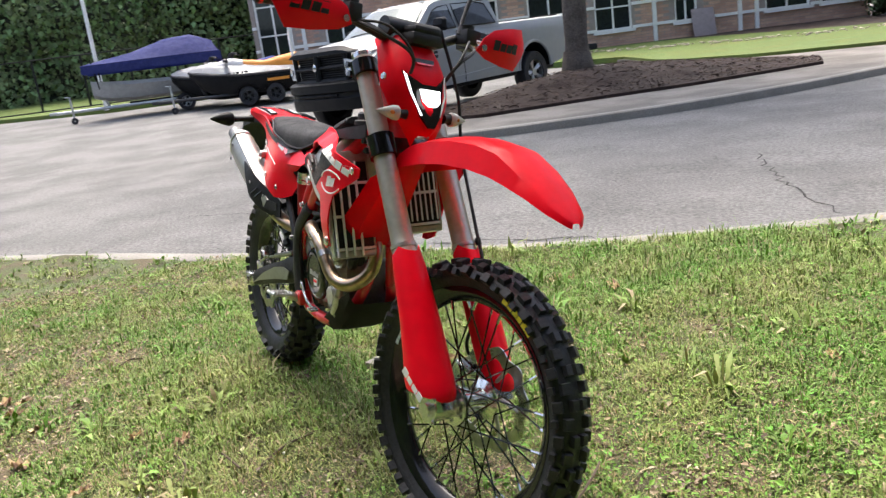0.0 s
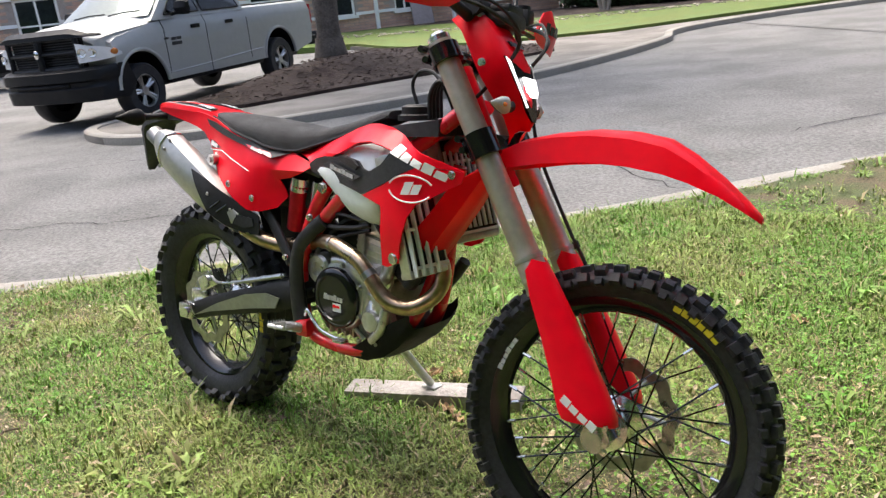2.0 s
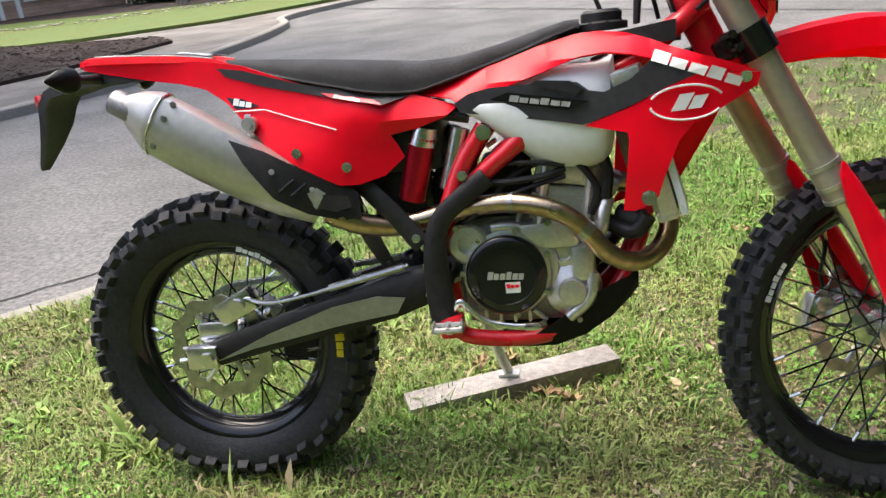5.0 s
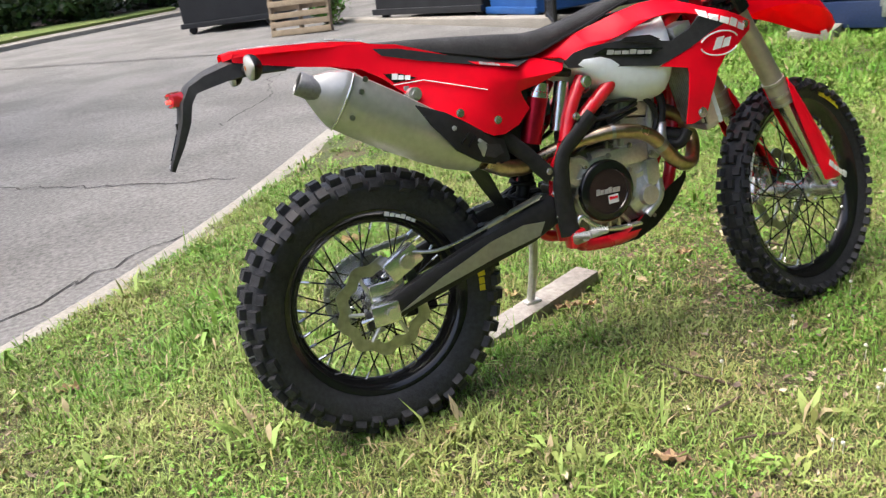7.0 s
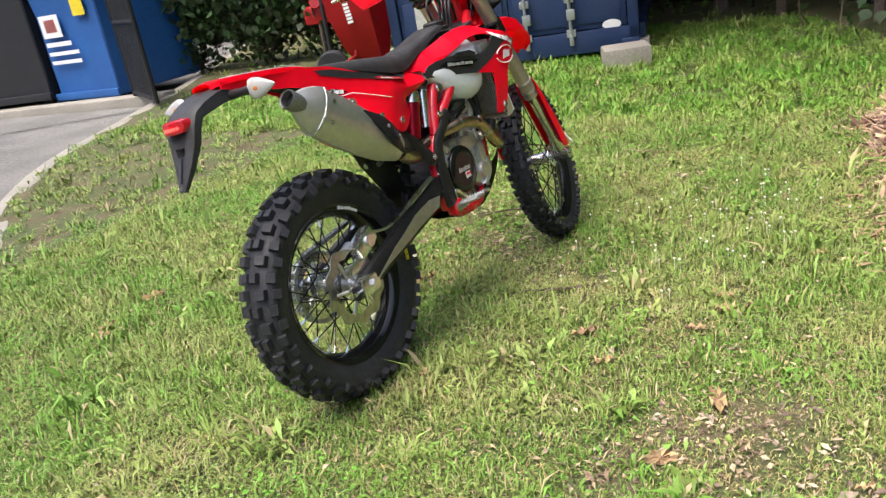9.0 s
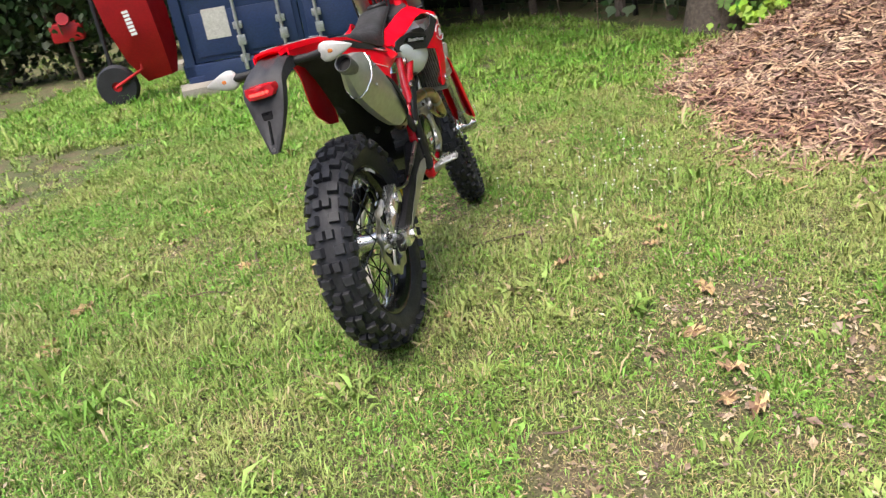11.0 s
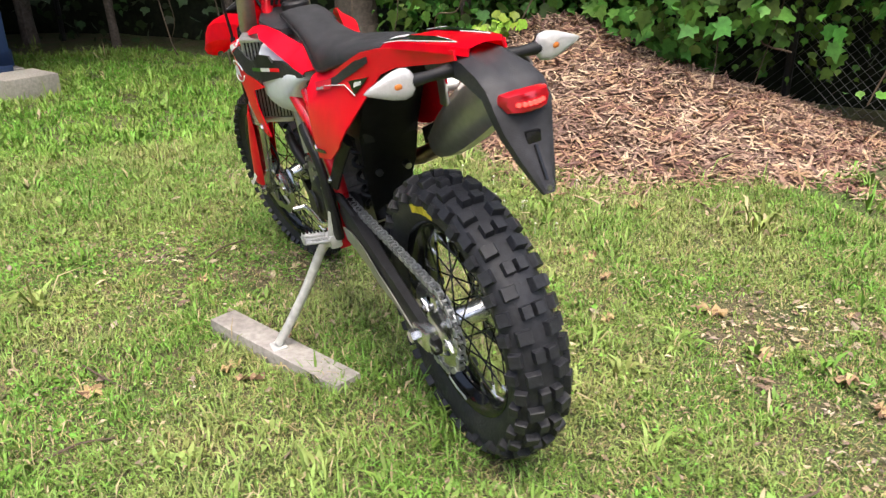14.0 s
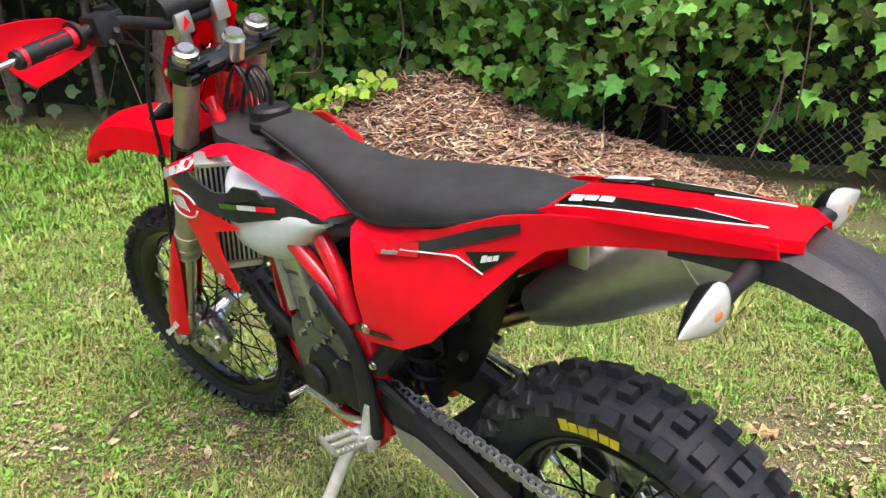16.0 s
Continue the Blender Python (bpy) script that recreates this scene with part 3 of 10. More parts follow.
leaves("creeper_sprig", spots, 0.07, LEAF_LIGHT, "bright green creeper running over the wood chips", "creeper", rng, 0.5)

bm = bmesh.new()
g = np.random.default_rng(12)
for i in range(18):
    x0 = g.uniform(0.5, 7.5)
    y0 = -3.35 + 0.6 * (x0 - 1.6) + g.uniform(-0.05, 0.25)
    pts, z = [(x0, y0, g.uniform(0.0, 0.5))], 0
    for k in range(5):
        px, py, pz = pts[-1]
        pts.append((px + g.uniform(-0.25, 0.25), py + g.uniform(-0.1, 0.1), min(3.4, pz + g.uniform(0.05, 0.6))))
    tube(bm, curve(pts, 4), g.uniform(0.003, 0.0065), 5)
single("vine_stems", bm, VINE, "bare brown vine stems hanging in the hedge", "vines", kind="stuff")

# chain-link fence: posts, rail and a real diamond mesh
fence = thing("chain_link_fence", "black chain-link fence overgrown with creeper", "fence")
fl = [(p, d, o) for p, d, o in hedge_frames(0.2)]
for i in range(0, len(fl), 12):
    p, d, o = fl[i]
    bm = bmesh.new()
    q = p - o * 0.22
    tube(bm, [(q.x, q.y, -0.2), (q.x, q.y, 1.75)], 0.028, 8)
    part("post", bm, FENCE_WIRE, fence)
bm = bmesh.new()
run = arc_line([(0.0, -4.3), (1.6, -3.62), (3.0, -2.85)], 0.062)
for i in range(len(run) - 22):
    for sgn in (1, -1):
        prev = None
        for k in range(0, 21):
            j = i + (k if sgn > 0 else 20 - k)
            q = run[j] + Vector((0, 0, 0.06 + k * 0.062))
            if prev is not None and (k % 2 == 0):
                a, b = prev, q
                w = Vector((0, 0, 0.002))
                n = Vector((0.5, -0.85, 0)) * 0.0016
                bm.faces.new([bm.verts.new(v) for v in (a - w - n, b - w - n, b + w + n, a + w + n)])
            if k % 2 == 0:
                prev = q
part("wire_mesh", bm, mat("dull_wire", (0.13, 0.13, 0.125), 0.6, 0.5), fence)

# pile of wood chips


def pile(x, y):
    """Height of the chip heap over the lawn."""
    u, v = x - 2.75, y + 2.55
    a = 0.62 * math.exp(-(((u - 0.55) / 0.95) ** 2 + ((v - 0.05) / 0.75) ** 2)) + 0.22 * math.exp(-(((u + 0.75) / 0.8) ** 2 + ((v + 0.25) / 0.8) ** 2))
    a += 0.06 * noise.noise((x * 2.2, y * 2.2, 2)) + 0.16 * math.exp(-(((u + 0.1) / 1.5) ** 2 + ((v - 0.85) / 0.55) ** 2))
    return a - 0.075


bm = bmesh.new()
grid = {}
for i in range(70):
    for j in range(70):
        x, y = 0.2 + i * 0.08, -5.0 + j * 0.08
        grid[i, j] = bm.verts.new((x, y, lawn(x, y) + pile(x, y) + 0.012 * noise.noise((x * 9, y * 9, 1))))
for i in range(69):
    for j in range(69):
        q = [grid[i, j], grid[i + 1, j], grid[i + 1, j + 1], grid[i, j + 1]]
        if max(v.co.z for v in q) > -0.02:
            bm.faces.new(q)
single("chip_heap", bm, CHIP_BED, "heap of brown wood chips and bark against the hedge", "mulch pile", kind="structure")

n = 52000
X, Y = rng.uniform(0.3, 5.4, n), rng.uniform(-4.6, 0.2, n)
H = np.array([pile(x, y) for x, y in zip(X, Y)])
keep = H > rng.uniform(-0.035, 0.01, n)
X, Y, H = X[keep], Y[keep], H[keep]
n = len(X)
Z = np.array([lawn(x, y) for x, y in zip(X, Y)]) + np.maximum(H, 0) + rng.uniform(0.0, 0.02, n)
yaw, tip = rng.uniform(0, 6.28, n), rng.normal(0, 0.35, n)
D = np.stack([np.cos(yaw) * np.cos(tip), np.sin(yaw) * np.cos(tip), np.sin(tip)], 1)
S = np.stack([-np.sin(yaw), np.cos(yaw), rng.normal(0, 0.4, n)], 1)
U = np.cross(D, S)
ln, wd = rng.gamma(3, 0.0115, n)[:, None], rng.uniform(0.003, 0.010, n)[:, None]
C = np.stack([X, Y, Z], 1)
V = np.stack([C - D * ln - S * wd, C + D * ln - S * wd * 0.6, C + D * ln * 0.8 + S * wd, C - D * ln * 0.9 + S * wd * 0.7, C + U * 0.006], 1).reshape(-1, 3)
b = np.arange(n)[:, None] * 5
F = np.concatenate([b + np.array(q) for q in ((0, 1, 4), (1, 2, 4), (2, 3, 4), (3, 0, 4))], 0)
tagged(new("wood_chips", from_arrays("wood_chips", V, F, CHIP, False)), "loose brown wood chips on the heap", "wood chips", kind="stuff")

# trees at the wood's edge
bm = bmesh.new()
trunk(bm, [(0, 0, -0.2), (0.03, 0, 0.8), (-0.04, 0.05, 2.2), (0.1, 0.0, 4.5)], 0.19, 0.13, 16)
tube(bm, [(0, 0, -0.1), (0, 0, 0.4)], [0.28, 0.185], 14)
edge_tree = thing("tree", "tree with a rough grey-brown trunk at the wood's edge", "tree", pose(5.05, -1.62, 0))
part("trunk", bm, BARK, edge_tree)
# crown out of view, outer clumps added to shade the lawn's far end
g = np.random.default_rng(88)
crown = leaves("crown", np.concatenate([cloud(g, 2600, (dx, dy, z), (2.0, 2.0, 1.1), 0.2) for dx, dy, z in ((0.2, 0.4, 5.2), (2.0, 1.4, 5.6), (-1.6, -1.4, 5.4), (1.2, -1.2, 6.2), (3.2, 3.4, 5.8), (-0.3, 2.3, 6.0), (1.3, 3.6, 5.6), (2.6, 5.2, 6.0))]), 0.22, LEAF_DARK, "", "", g, lobes=1)
crown.parent = edge_tree
for i, (x, y, r) in enumerate(((6.6, -0.9, 0.06), (7.6, 0.1, 0.05), (8.4, 0.9, 0.09), (4.0, -2.15, 0.045), (5.9, -1.35, 0.04))):
    bm = bmesh.new()
    trunk(bm, [(0, 0, -0.2), (0.06, 0.03, 1.0), (-0.1, 0.02, 2.4), (0.05, 0.1, 4.5)], r, r * 0.6, 9)
    single("sapling", bm, BARK, "thin dark stem among the thicket", "tree trunk", pose(x, y, 0), "thicket stems")

# big trees far off to close the view over the street and behind
for k, (x, y, h, c) in enumerate(((-42, -6, 14, 6), (-46, 4, 15, 6.5), (-40, 12, 13, 5.5), (-52, 14, 17, 7), (-48, -16, 15, 7), (-38, 22, 16, 7), (-4, 34, 10, 5), (3, 36, 11, 5), (10, 33, 12, 5), (-10, 36, 11, 5), (17, 26, 11, 5), (-1, 30, 8, 4), (9, 24, 9, 4.5))):
    tree("tree", (x, y, street(x, y)), h, c, "large leafy green tree beyond the street", 30 + k, 0.35, 6500, 0.5, LEAF_DARK if k % 3 else LEAF_FAR, 0.2)


# the wood behind the trailers: a near-black sheet painted as its shade, with an uneven top and a skin of leaves
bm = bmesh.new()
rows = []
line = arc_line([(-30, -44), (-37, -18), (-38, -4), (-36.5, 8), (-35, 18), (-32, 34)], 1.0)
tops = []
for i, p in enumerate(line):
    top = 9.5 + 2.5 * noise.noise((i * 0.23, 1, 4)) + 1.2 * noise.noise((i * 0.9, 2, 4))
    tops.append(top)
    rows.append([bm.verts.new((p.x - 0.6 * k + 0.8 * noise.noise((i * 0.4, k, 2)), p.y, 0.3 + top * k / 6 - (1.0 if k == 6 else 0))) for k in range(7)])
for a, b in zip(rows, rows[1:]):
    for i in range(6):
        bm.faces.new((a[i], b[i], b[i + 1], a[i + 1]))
single("backdrop_wood", bm, PAINTED_SHADE, "near-black sheet standing for the deep shade inside the wood beyond the trailers", "wood", kind="structure")
g = np.random.default_rng(55)
rows = []
for i, p in enumerate(line):
    for _ in range(900):
        h = g.uniform(0.02, 1) * tops[i]
        bl = 1.2 * noise.noise((p.y * 0.35, h * 0.5, 7))
        rows.append((p.x + 0.4 + bl + g.uniform(-0.6, 0.7), p.y + g.uniform(-0.6, 0.6), 0.4 + h, 0.9, 0, 0.45))
leaves("wood_leaves", np.array(rows), 0.24, LEAF_FAR, "mixed green leaves of the wood beyond the street", "trees", g, 0.6, lobes=1)


# ---- the motorcycle (x ahead, y to its left, z up; leaning on its stand) ----
LEAN = 8.5
bike = thing("motorcycle", "red enduro motorcycle with white tank, leaning on its side stand", "motorcycle", pose(0, 0, 0, -LEAN, 0, 0))
STEER = Matrix.Translation((1.10, 0, 0.9)) @ Matrix.Rotation(radians(12.5), 4, Vector((-0.454, 0, 0.891))) @ Matrix.Translation((-1.10, 0, -0.9))


def smooth(a, b, x):
    t = max(0.0, min(1.0, (x - a) / (b - a)))
    return t * t * (3 - 2 * t)


def bp(name, bm, material, label="", parent=None, steer=False):
    if steer:
        spin(bm, STEER)
    return part(name, bm, material, parent or bike, label)


def loose(name, bm, material, parent=None, steer=False):
    """Links every separate piece of a bmesh as a part of its own."""
    if steer:
        spin(bm, STEER)
    todo = set(bm.verts)
    while todo:
        seed = todo.pop()
        piece, stack = {seed}, [seed]
        while stack:
            for e in stack.pop().link_edges:
                for v in e.verts:
                    if v in todo:
                        todo.discard(v)
                        piece.add(v)
                        stack.append(v)
        t = bmesh.new()
        new_v = {v: t.verts.new(v.co) for v in piece}
        for f in {f for v in piece for f in v.link_faces}:
            t.faces.new([new_v[v] for v in f.verts])
        part(name, t, material, parent or bike)
    bm.free()


def bolt(bm, p, r=0.008, h=0.006, side=-1):
    """A hexagon bolt head on a face that looks to one side."""
    p, d = Vector(p), Vector((0, side * h, 0))
    tube(bm, [p, p + d * 0.38, p + d * 0.4, p + d], [r * 1.35, r * 1.35, r, r * 0.96], 8)


def tyre(centre, R, half, inner, count, rear):
    """A knobbly off-road tyre: carcass with rounded shoulders and rows of blocks."""
    bm = bmesh.new()
    body = R - 0.016
    prof = []
    for k in range(15):
        a = -math.pi * 0.5 + math.pi * k / 14
        y = math.sin(a)
        prof.append((body - (1 - math.cos(a)) * 0.42 * (body - inner), half * 0.88 * (abs(y) ** 0.8) * (1 if y > 0 else -1)))
    prof = [(inner + 0.004, -half * 0.55), (inner + 0.02, -half * 0.74)] + [p for p in prof] + [(inner + 0.02, half * 0.74), (inner + 0.004, half * 0.55)]
    lathe(bm, prof, 72, close=True)

    return spin(bm, Matrix.Translation(centre)), body


def tread(parent, centre, body, half, inner, count, rear, steer):
    """The blocks of the tread, each a piece of its own."""
    shapes = {}

    def knob(a, y, tilt, lx, ly, h):
        key = (round(lx, 4), round(ly, 4), h)
        if key not in shapes:
            bm = bmesh.new()
            v = [bm.verts.new((sx * lx * k, sy * ly * k, z)) for z, k in ((-0.004, 1.0), (h - 0.003, 0.92), (h, 0.84)) for sx, sy in ((-1, -1), (1, -1), (1, 1), (-1, 1))]
            for q in ((8, 9, 10, 11), (0, 1, 5, 4), (1, 2, 6, 5), (2, 3, 7, 6), (3, 0, 4, 7), (4, 5, 9, 8), (5, 6, 10, 9), (6, 7, 11, 10), (7, 4, 8, 11)):
                bm.faces.new([v[i] for i in q])
            shapes[key] = finish("tread_block", bm, RUBBER, False)
        rr = body - 0.42 * (body - inner) * (1 - math.sqrt(max(0, 1 - min(0.98, abs(y) / (half * 0.88)) ** 2.2))) - 0.004
        ob = new("tread_block", shapes[key])
        ob.parent = parent
        ob.matrix_basis = (STEER if steer else Matrix()) @ Matrix.Translation(centre) @ Matrix.Rotation(a, 4, "Y") @ Matrix.Translation((0, y, rr)) @ Matrix.Rotation(-tilt, 4, "X")

    for i in range(count):
        a = 2 * math.pi * i / count
        b = a + math.pi / count
        L = math.pi * body / count
        if rear:
            for s in (1, -1):
                knob(a, s * half * 0.19, s * 0.1, L * 0.31, half * 0.17, 0.02)
                knob(b, s * half * 0.42, s * 0.3, L * 0.33, half * 0.24, 0.02)
                knob(a, s * half * 0.72, s * 0.8, L * 0.34, half * 0.2, 0.017)
                knob(b, s * half * 0.84, s * 1.05, L * 0.3, half * 0.17, 0.015)
        else:
            for s in (1, -1):
                knob(a, s * half * 0.24, s * 0.12, L * 0.34, half * 0.19, 0.017)
                knob(b, s * half * 0.5, s * 0.4, L * 0.36, half * 0.24, 0.017)
                knob(a, s * half * 0.8, s * 0.95, L * 0.34, half * 0.24, 0.016)
                knob(b, s * half * 0.88, s * 1.15, L * 0.24, half * 0.16, 0.013)


def letters(count, width, height, slant, place):
    """Plain bars that stand for a row of characters; place() lays a flat (u, v, depth) point."""
    bm = bmesh.new()
    w = width / count
    for i in range(count):
        u0 = i * w
        blocks = ((0.0, 0.0, 0.82 if i % 2 else 0.88, 1.0 if i % 3 == 0 else 0.78),)
        for a, b, c, d in blocks:
            v = [bm.verts.new(place(u0 + a_ * w + slant * b_ * height, b_ * height, dz)) for dz in (0.0, 0.0012) for a_, b_ in ((a, b), (c, b), (c, d), (a, d))]
            for q in ((0, 1, 2, 3), (4, 5, 6, 7), (0, 1, 5, 4), (1, 2, 6, 5), (2, 3, 7, 6), (3, 0, 4, 7)):
                bm.faces.new([v[k] for k in q])
    bmesh.ops.recalc_face_normals(bm, faces=bm.faces)
    return bm


def wheel(name, centre, R, half, rim_r, count, rear, steer, label):
    c = Vector(centre)
    T = Matrix.Translation(c)
    carcass, body = tyre(c, R, half, rim_r + 0.008, count, rear)
    w = bp(name, carcass, RUBBER, label, steer=steer)
    tread(w, c, body, half, rim_r + 0.008, count, rear, steer)
    rw = half * 0.52
    bm = bmesh.new()
    lathe(bm, [(rim_r + 0.012, -rw - 0.004), (rim_r - 0.002, -rw), (rim_r - 0.01, -rw * 0.7), (rim_r - 0.022, -rw * 0.35), (rim_r - 0.026, 0), (rim_r - 0.022, rw * 0.35), (rim_r - 0.01, rw * 0.7), (rim_r - 0.002, rw), (rim_r + 0.012, rw + 0.004), (rim_r + 0.004, 0)], 72, T, close=True)
    bp("rim", bm, BLACK_GLOSS, "black anodised rim", w, steer)
    bm = bmesh.new()
    hw = 0.055
    lathe(bm, [(0.012, -hw - 0.03), (0.02, -hw - 0.028), (0.022, -hw), (0.048, -hw + 0.002), (0.05, -hw + 0.01), (0.03, -hw + 0.02), (0.024, 0), (0.03, hw - 0.02), (0.05, hw - 0.01), (0.048, hw - 0.002), (0.022, hw), (0.02, hw + 0.02), (0.012, hw + 0.022)], 36, T)
    for k in range(6):
        a = k * math.pi / 3
        bolt(bm, c + Vector((0.037 * math.sin(a), hw - 0.002, 0.037 * math.cos(a))), 0.005, 0.006, 1)
        bolt(bm, c + Vector((0.037 * math.sin(a), -hw + 0.002, 0.037 * math.cos(a))), 0.005, 0.006, -1)
    bp("hub", bm, ALU_BRIGHT, "bright machined hub", w, steer)
    for k in range(36):
        s = 1 if k % 2 else -1
        a = 2 * math.pi * k / 36
        lead = (1 if (k // 2) % 2 else -1) * 1.05
        h = c + Vector((0.047 * math.sin(a + lead), s * (hw - 0.006), 0.047 * math.cos(a + lead)))
        e = c + Vector(((rim_r - 0.022) * math.sin(a), s * 0.006, (rim_r - 0.022) * math.cos(a)))
        bm = bmesh.new()
        tube(bm, [h, e], 0.0021, 6)
        black = len(bm.faces)
        n0 = e + (h - e).normalized() * 0.022
        tube(bm, [e + (e - h).normalized() * 0.006, n0], 0.0038, 6)
        if steer:
            spin(bm, STEER)
        me = finish("spoke", bm, BLACK_GLOSS)
        me.materials.append(ALU_BRIGHT)
        for p in list(me.polygons)[black:]:
            p.material_index = 1
        sp = new("spoke", me)
        sp.parent = w
    # scalloped brake disc
    bm = bmesh.new()
    y = (-0.068 if rear else 0.068)
    r1 = 0.118 if rear else 0.128
    n = 120
    rows = []
    for rr, wave in ((r1, 0.006), (r1 - 0.03, 0.005)):
        for yy in (y - 0.002, y + 0.002):
            rows.append([bm.verts.new(c + Vector(((rr + wave * math.sin(10 * t)) * math.sin(t), yy, (rr + wave * math.sin(10 * t)) * math.cos(t)))) for t in (2 * math.pi * i / n for i in range(n))])
    for i in range(n):
        j = (i + 1) % n
        for a_, b_ in ((0, 1), (1, 3), (3, 2), (2, 0)):
            bm.faces.new((rows[a_][i], rows[a_][j], rows[b_][j], rows[b_][i]))
    bmesh.ops.recalc_face_normals(bm, faces=bm.faces)
    disc = bp("brake_disc", bm, STEEL, "scalloped steel brake disc", w, steer)
    bm = bmesh.new()
    for k in range(6):
        a = k * math.pi / 3 + 0.3
        tube(bm, [c + Vector((0.04 * math.sin(a), y, 0.04 * math.cos(a))), c + Vector(((r1 - 0.026) * math.sin(a + 0.25), y, (r1 - 0.026) * math.cos(a + 0.25)))], 0.005, 6)
    loose("disc_carrier", bm, ALU, w, steer)

    # maker's lettering on the wall of the tyre and on the rim, as plain bars
    def ring_print(nm, a0, rr, height, count_, width, material, side, yy):
        def place(u, v, dz):
            a = a0 + u / rr * (-side)
            q = rr + v
            return c + Vector((q * math.sin(a), side * (yy + dz), q * math.cos(a)))

        bp(nm, letters(count_, width, height, 0.0, place), material, "plain coloured print", w, steer)

    if rear:
        ring_print("tyre_print", radians(75), rim_r + 0.038, 0.02, 6, 0.11, YELLOW, -1, half * 0.865)
        ring_print("tyre_print", radians(20), rim_r + 0.038, 0.02, 6, 0.11, YELLOW, 1, half * 0.865)
        ring_print("rim_print", radians(15), rim_r - 0.006, 0.011, 6, 0.085, WHITE, -1, rw + 0.003)
        ring_print("rim_print", radians(180), rim_r - 0.006, 0.011, 6, 0.085, WHITE, 1, rw + 0.003)
    else:
        ring_print("tyre_print", radians(24), rim_r + 0.026, 0.018, 6, 0.11, YELLOW, -1, half * 0.86)
        ring_print("tyre_print", radians(-70), rim_r + 0.026, 0.018, 6, 0.11, YELLOW, 1, half * 0.86)
        ring_print("rim_print", radians(-72), rim_r + 0.0, 0.011, 6, 0.085, WHITE, -1, rw + 0.004)
    return w


RC, FC = (0.015, 0, 0.363), (1.43, 0, 0.312)
wheel("rear_wheel", RC, 0.342, 0.068, 0.225, 23, True, False, "black knobbly rear tyre")
wheel("front_wheel", FC, 0.350, 0.048, 0.268, 29, False, True, "black knobbly front tyre")


# -- front end, built straight ahead and turned by STEER
def fork_x(z):
    return 1.135 + (0.9 - z) * 0.51


def fp(z, y, dx=0.0):
    return Vector((fork_x(z) + dx, y, z))


for s in (-1, 1):
    y = s * 0.098
    bm = bmesh.new()
    tube(bm, [fp(z, y) for z in (1.122, 1.0, 0.9, 0.7, 0.66, 0.655, 0.60, 0.595)], [0.0265, 0.0268, 0.0275, 0.0285, 0.029, 0.031, 0.031, 0.026], 24)
    upper = bp("fork_tube", bm, FORK, "bronze-grey anodised fork tube", steer=True)
    bm = bmesh.new()
    for z in (0.668, 0.63, 0.606):
        tube(bm, [fp(z, y), fp(z - 0.008, y)], 0.0325, 24)
    loose("seal_ring", bm, ALU, upper, True)
    bm = bmesh.new()
    tube(bm, [fp(1.122, y), fp(1.133, y), fp(1.135, y), fp(1.141, y)], [0.026, 0.026, 0.018, 0.016], 20)
    bp("fork_cap", bm, ALU_BRIGHT, "machined fork cap", upper, True)
    bm = bmesh.new()
    tube(bm, [fp(0.6, y), fp(0.36, y)], 0.0235, 20)
    bp("slider", bm, CHROME, "polished fork slider", steer=True)
    # axle foot
    bm = bmesh.new()
    tube(bm, [fp(0.4, y), fp(0.35, y, 0.006), fp(0.305, y, 0.012)], [0.027, 0.034, 0.03], 16)
    ax = Vector(FC)
    tube(bm, [(ax.x, y - s * 0.035, ax.z), (ax.x, y + s * 0.03, ax.z)], 0.03, 20)
    tube(bm, [(ax.x, y + s * 0.03, ax.z), (ax.x, y + s * 0.042, ax.z)], 0.017, 6 if s > 0 else 20)
    for dz in (0.028, -0.024):
        bolt(bm, (ax.x + 0.02, y + s * 0.028, ax.z + dz), 0.006, 0.008, s)
    bp("axle_foot", bm, ALU_BRIGHT, "cast bright fork foot", steer=True)
    # guard: a curved shield wrapped round the outside of the slider, widening downwards
    bm = bmesh.new()
    rings = []
    for z, r, a0, a1, dx, back in ((0.675, 0.040, -70, 60, 0.006, 0.0), (0.64, 0.046, -105, 100, 0.006, 0.0), (0.58, 0.049, -110, 122, 0.008, 0.004), (0.5, 0.052, -110, 128, 0.010, 0.016), (0.43, 0.053, -106, 124, 0.010, 0.036), (0.385, 0.054, -98, 122, 0.009, 0.050), (0.367, 0.054, -70, 120, 0.007, 0.053), (0.355, 0.052, -40, 118, 0.004, 0.052)):
        p = fp(z, y, dx)
        row = []
        for k in range(13):
            a = radians(a0 + (a1 - a0) * k / 12)
            b = 0.6 * back * smooth(40, 120, math.degrees(a))
            row.append(p + Vector((math.cos(a) * r - b, s * 0.92 * math.sin(a) * r, -0.35 * math.cos(a) * r - 0.55 * b)))
        rings.append(row)
    loft(bm, rings, caps=False, closed=False)
    bmesh.ops.recalc_face_normals(bm, faces=bm.faces)
    bmesh.ops.solidify(bm, geom=bm.faces[:], thickness=0.003)
    guard = bp("fork_guard", bm, RED, "red plastic fork guard", steer=True)

    def place(u, v, dz, y=y, s=s):
        return fp(0.388 - u * 0.75 + v * 0.7, y) + Vector((-0.034 + u * 0.62 + v * 0.5, s * (0.0585 + dz), 0))

    bp("guard_print", letters(4, 0.075, 0.026, 0.2, place), WHITE, "plain white print", guard, True)

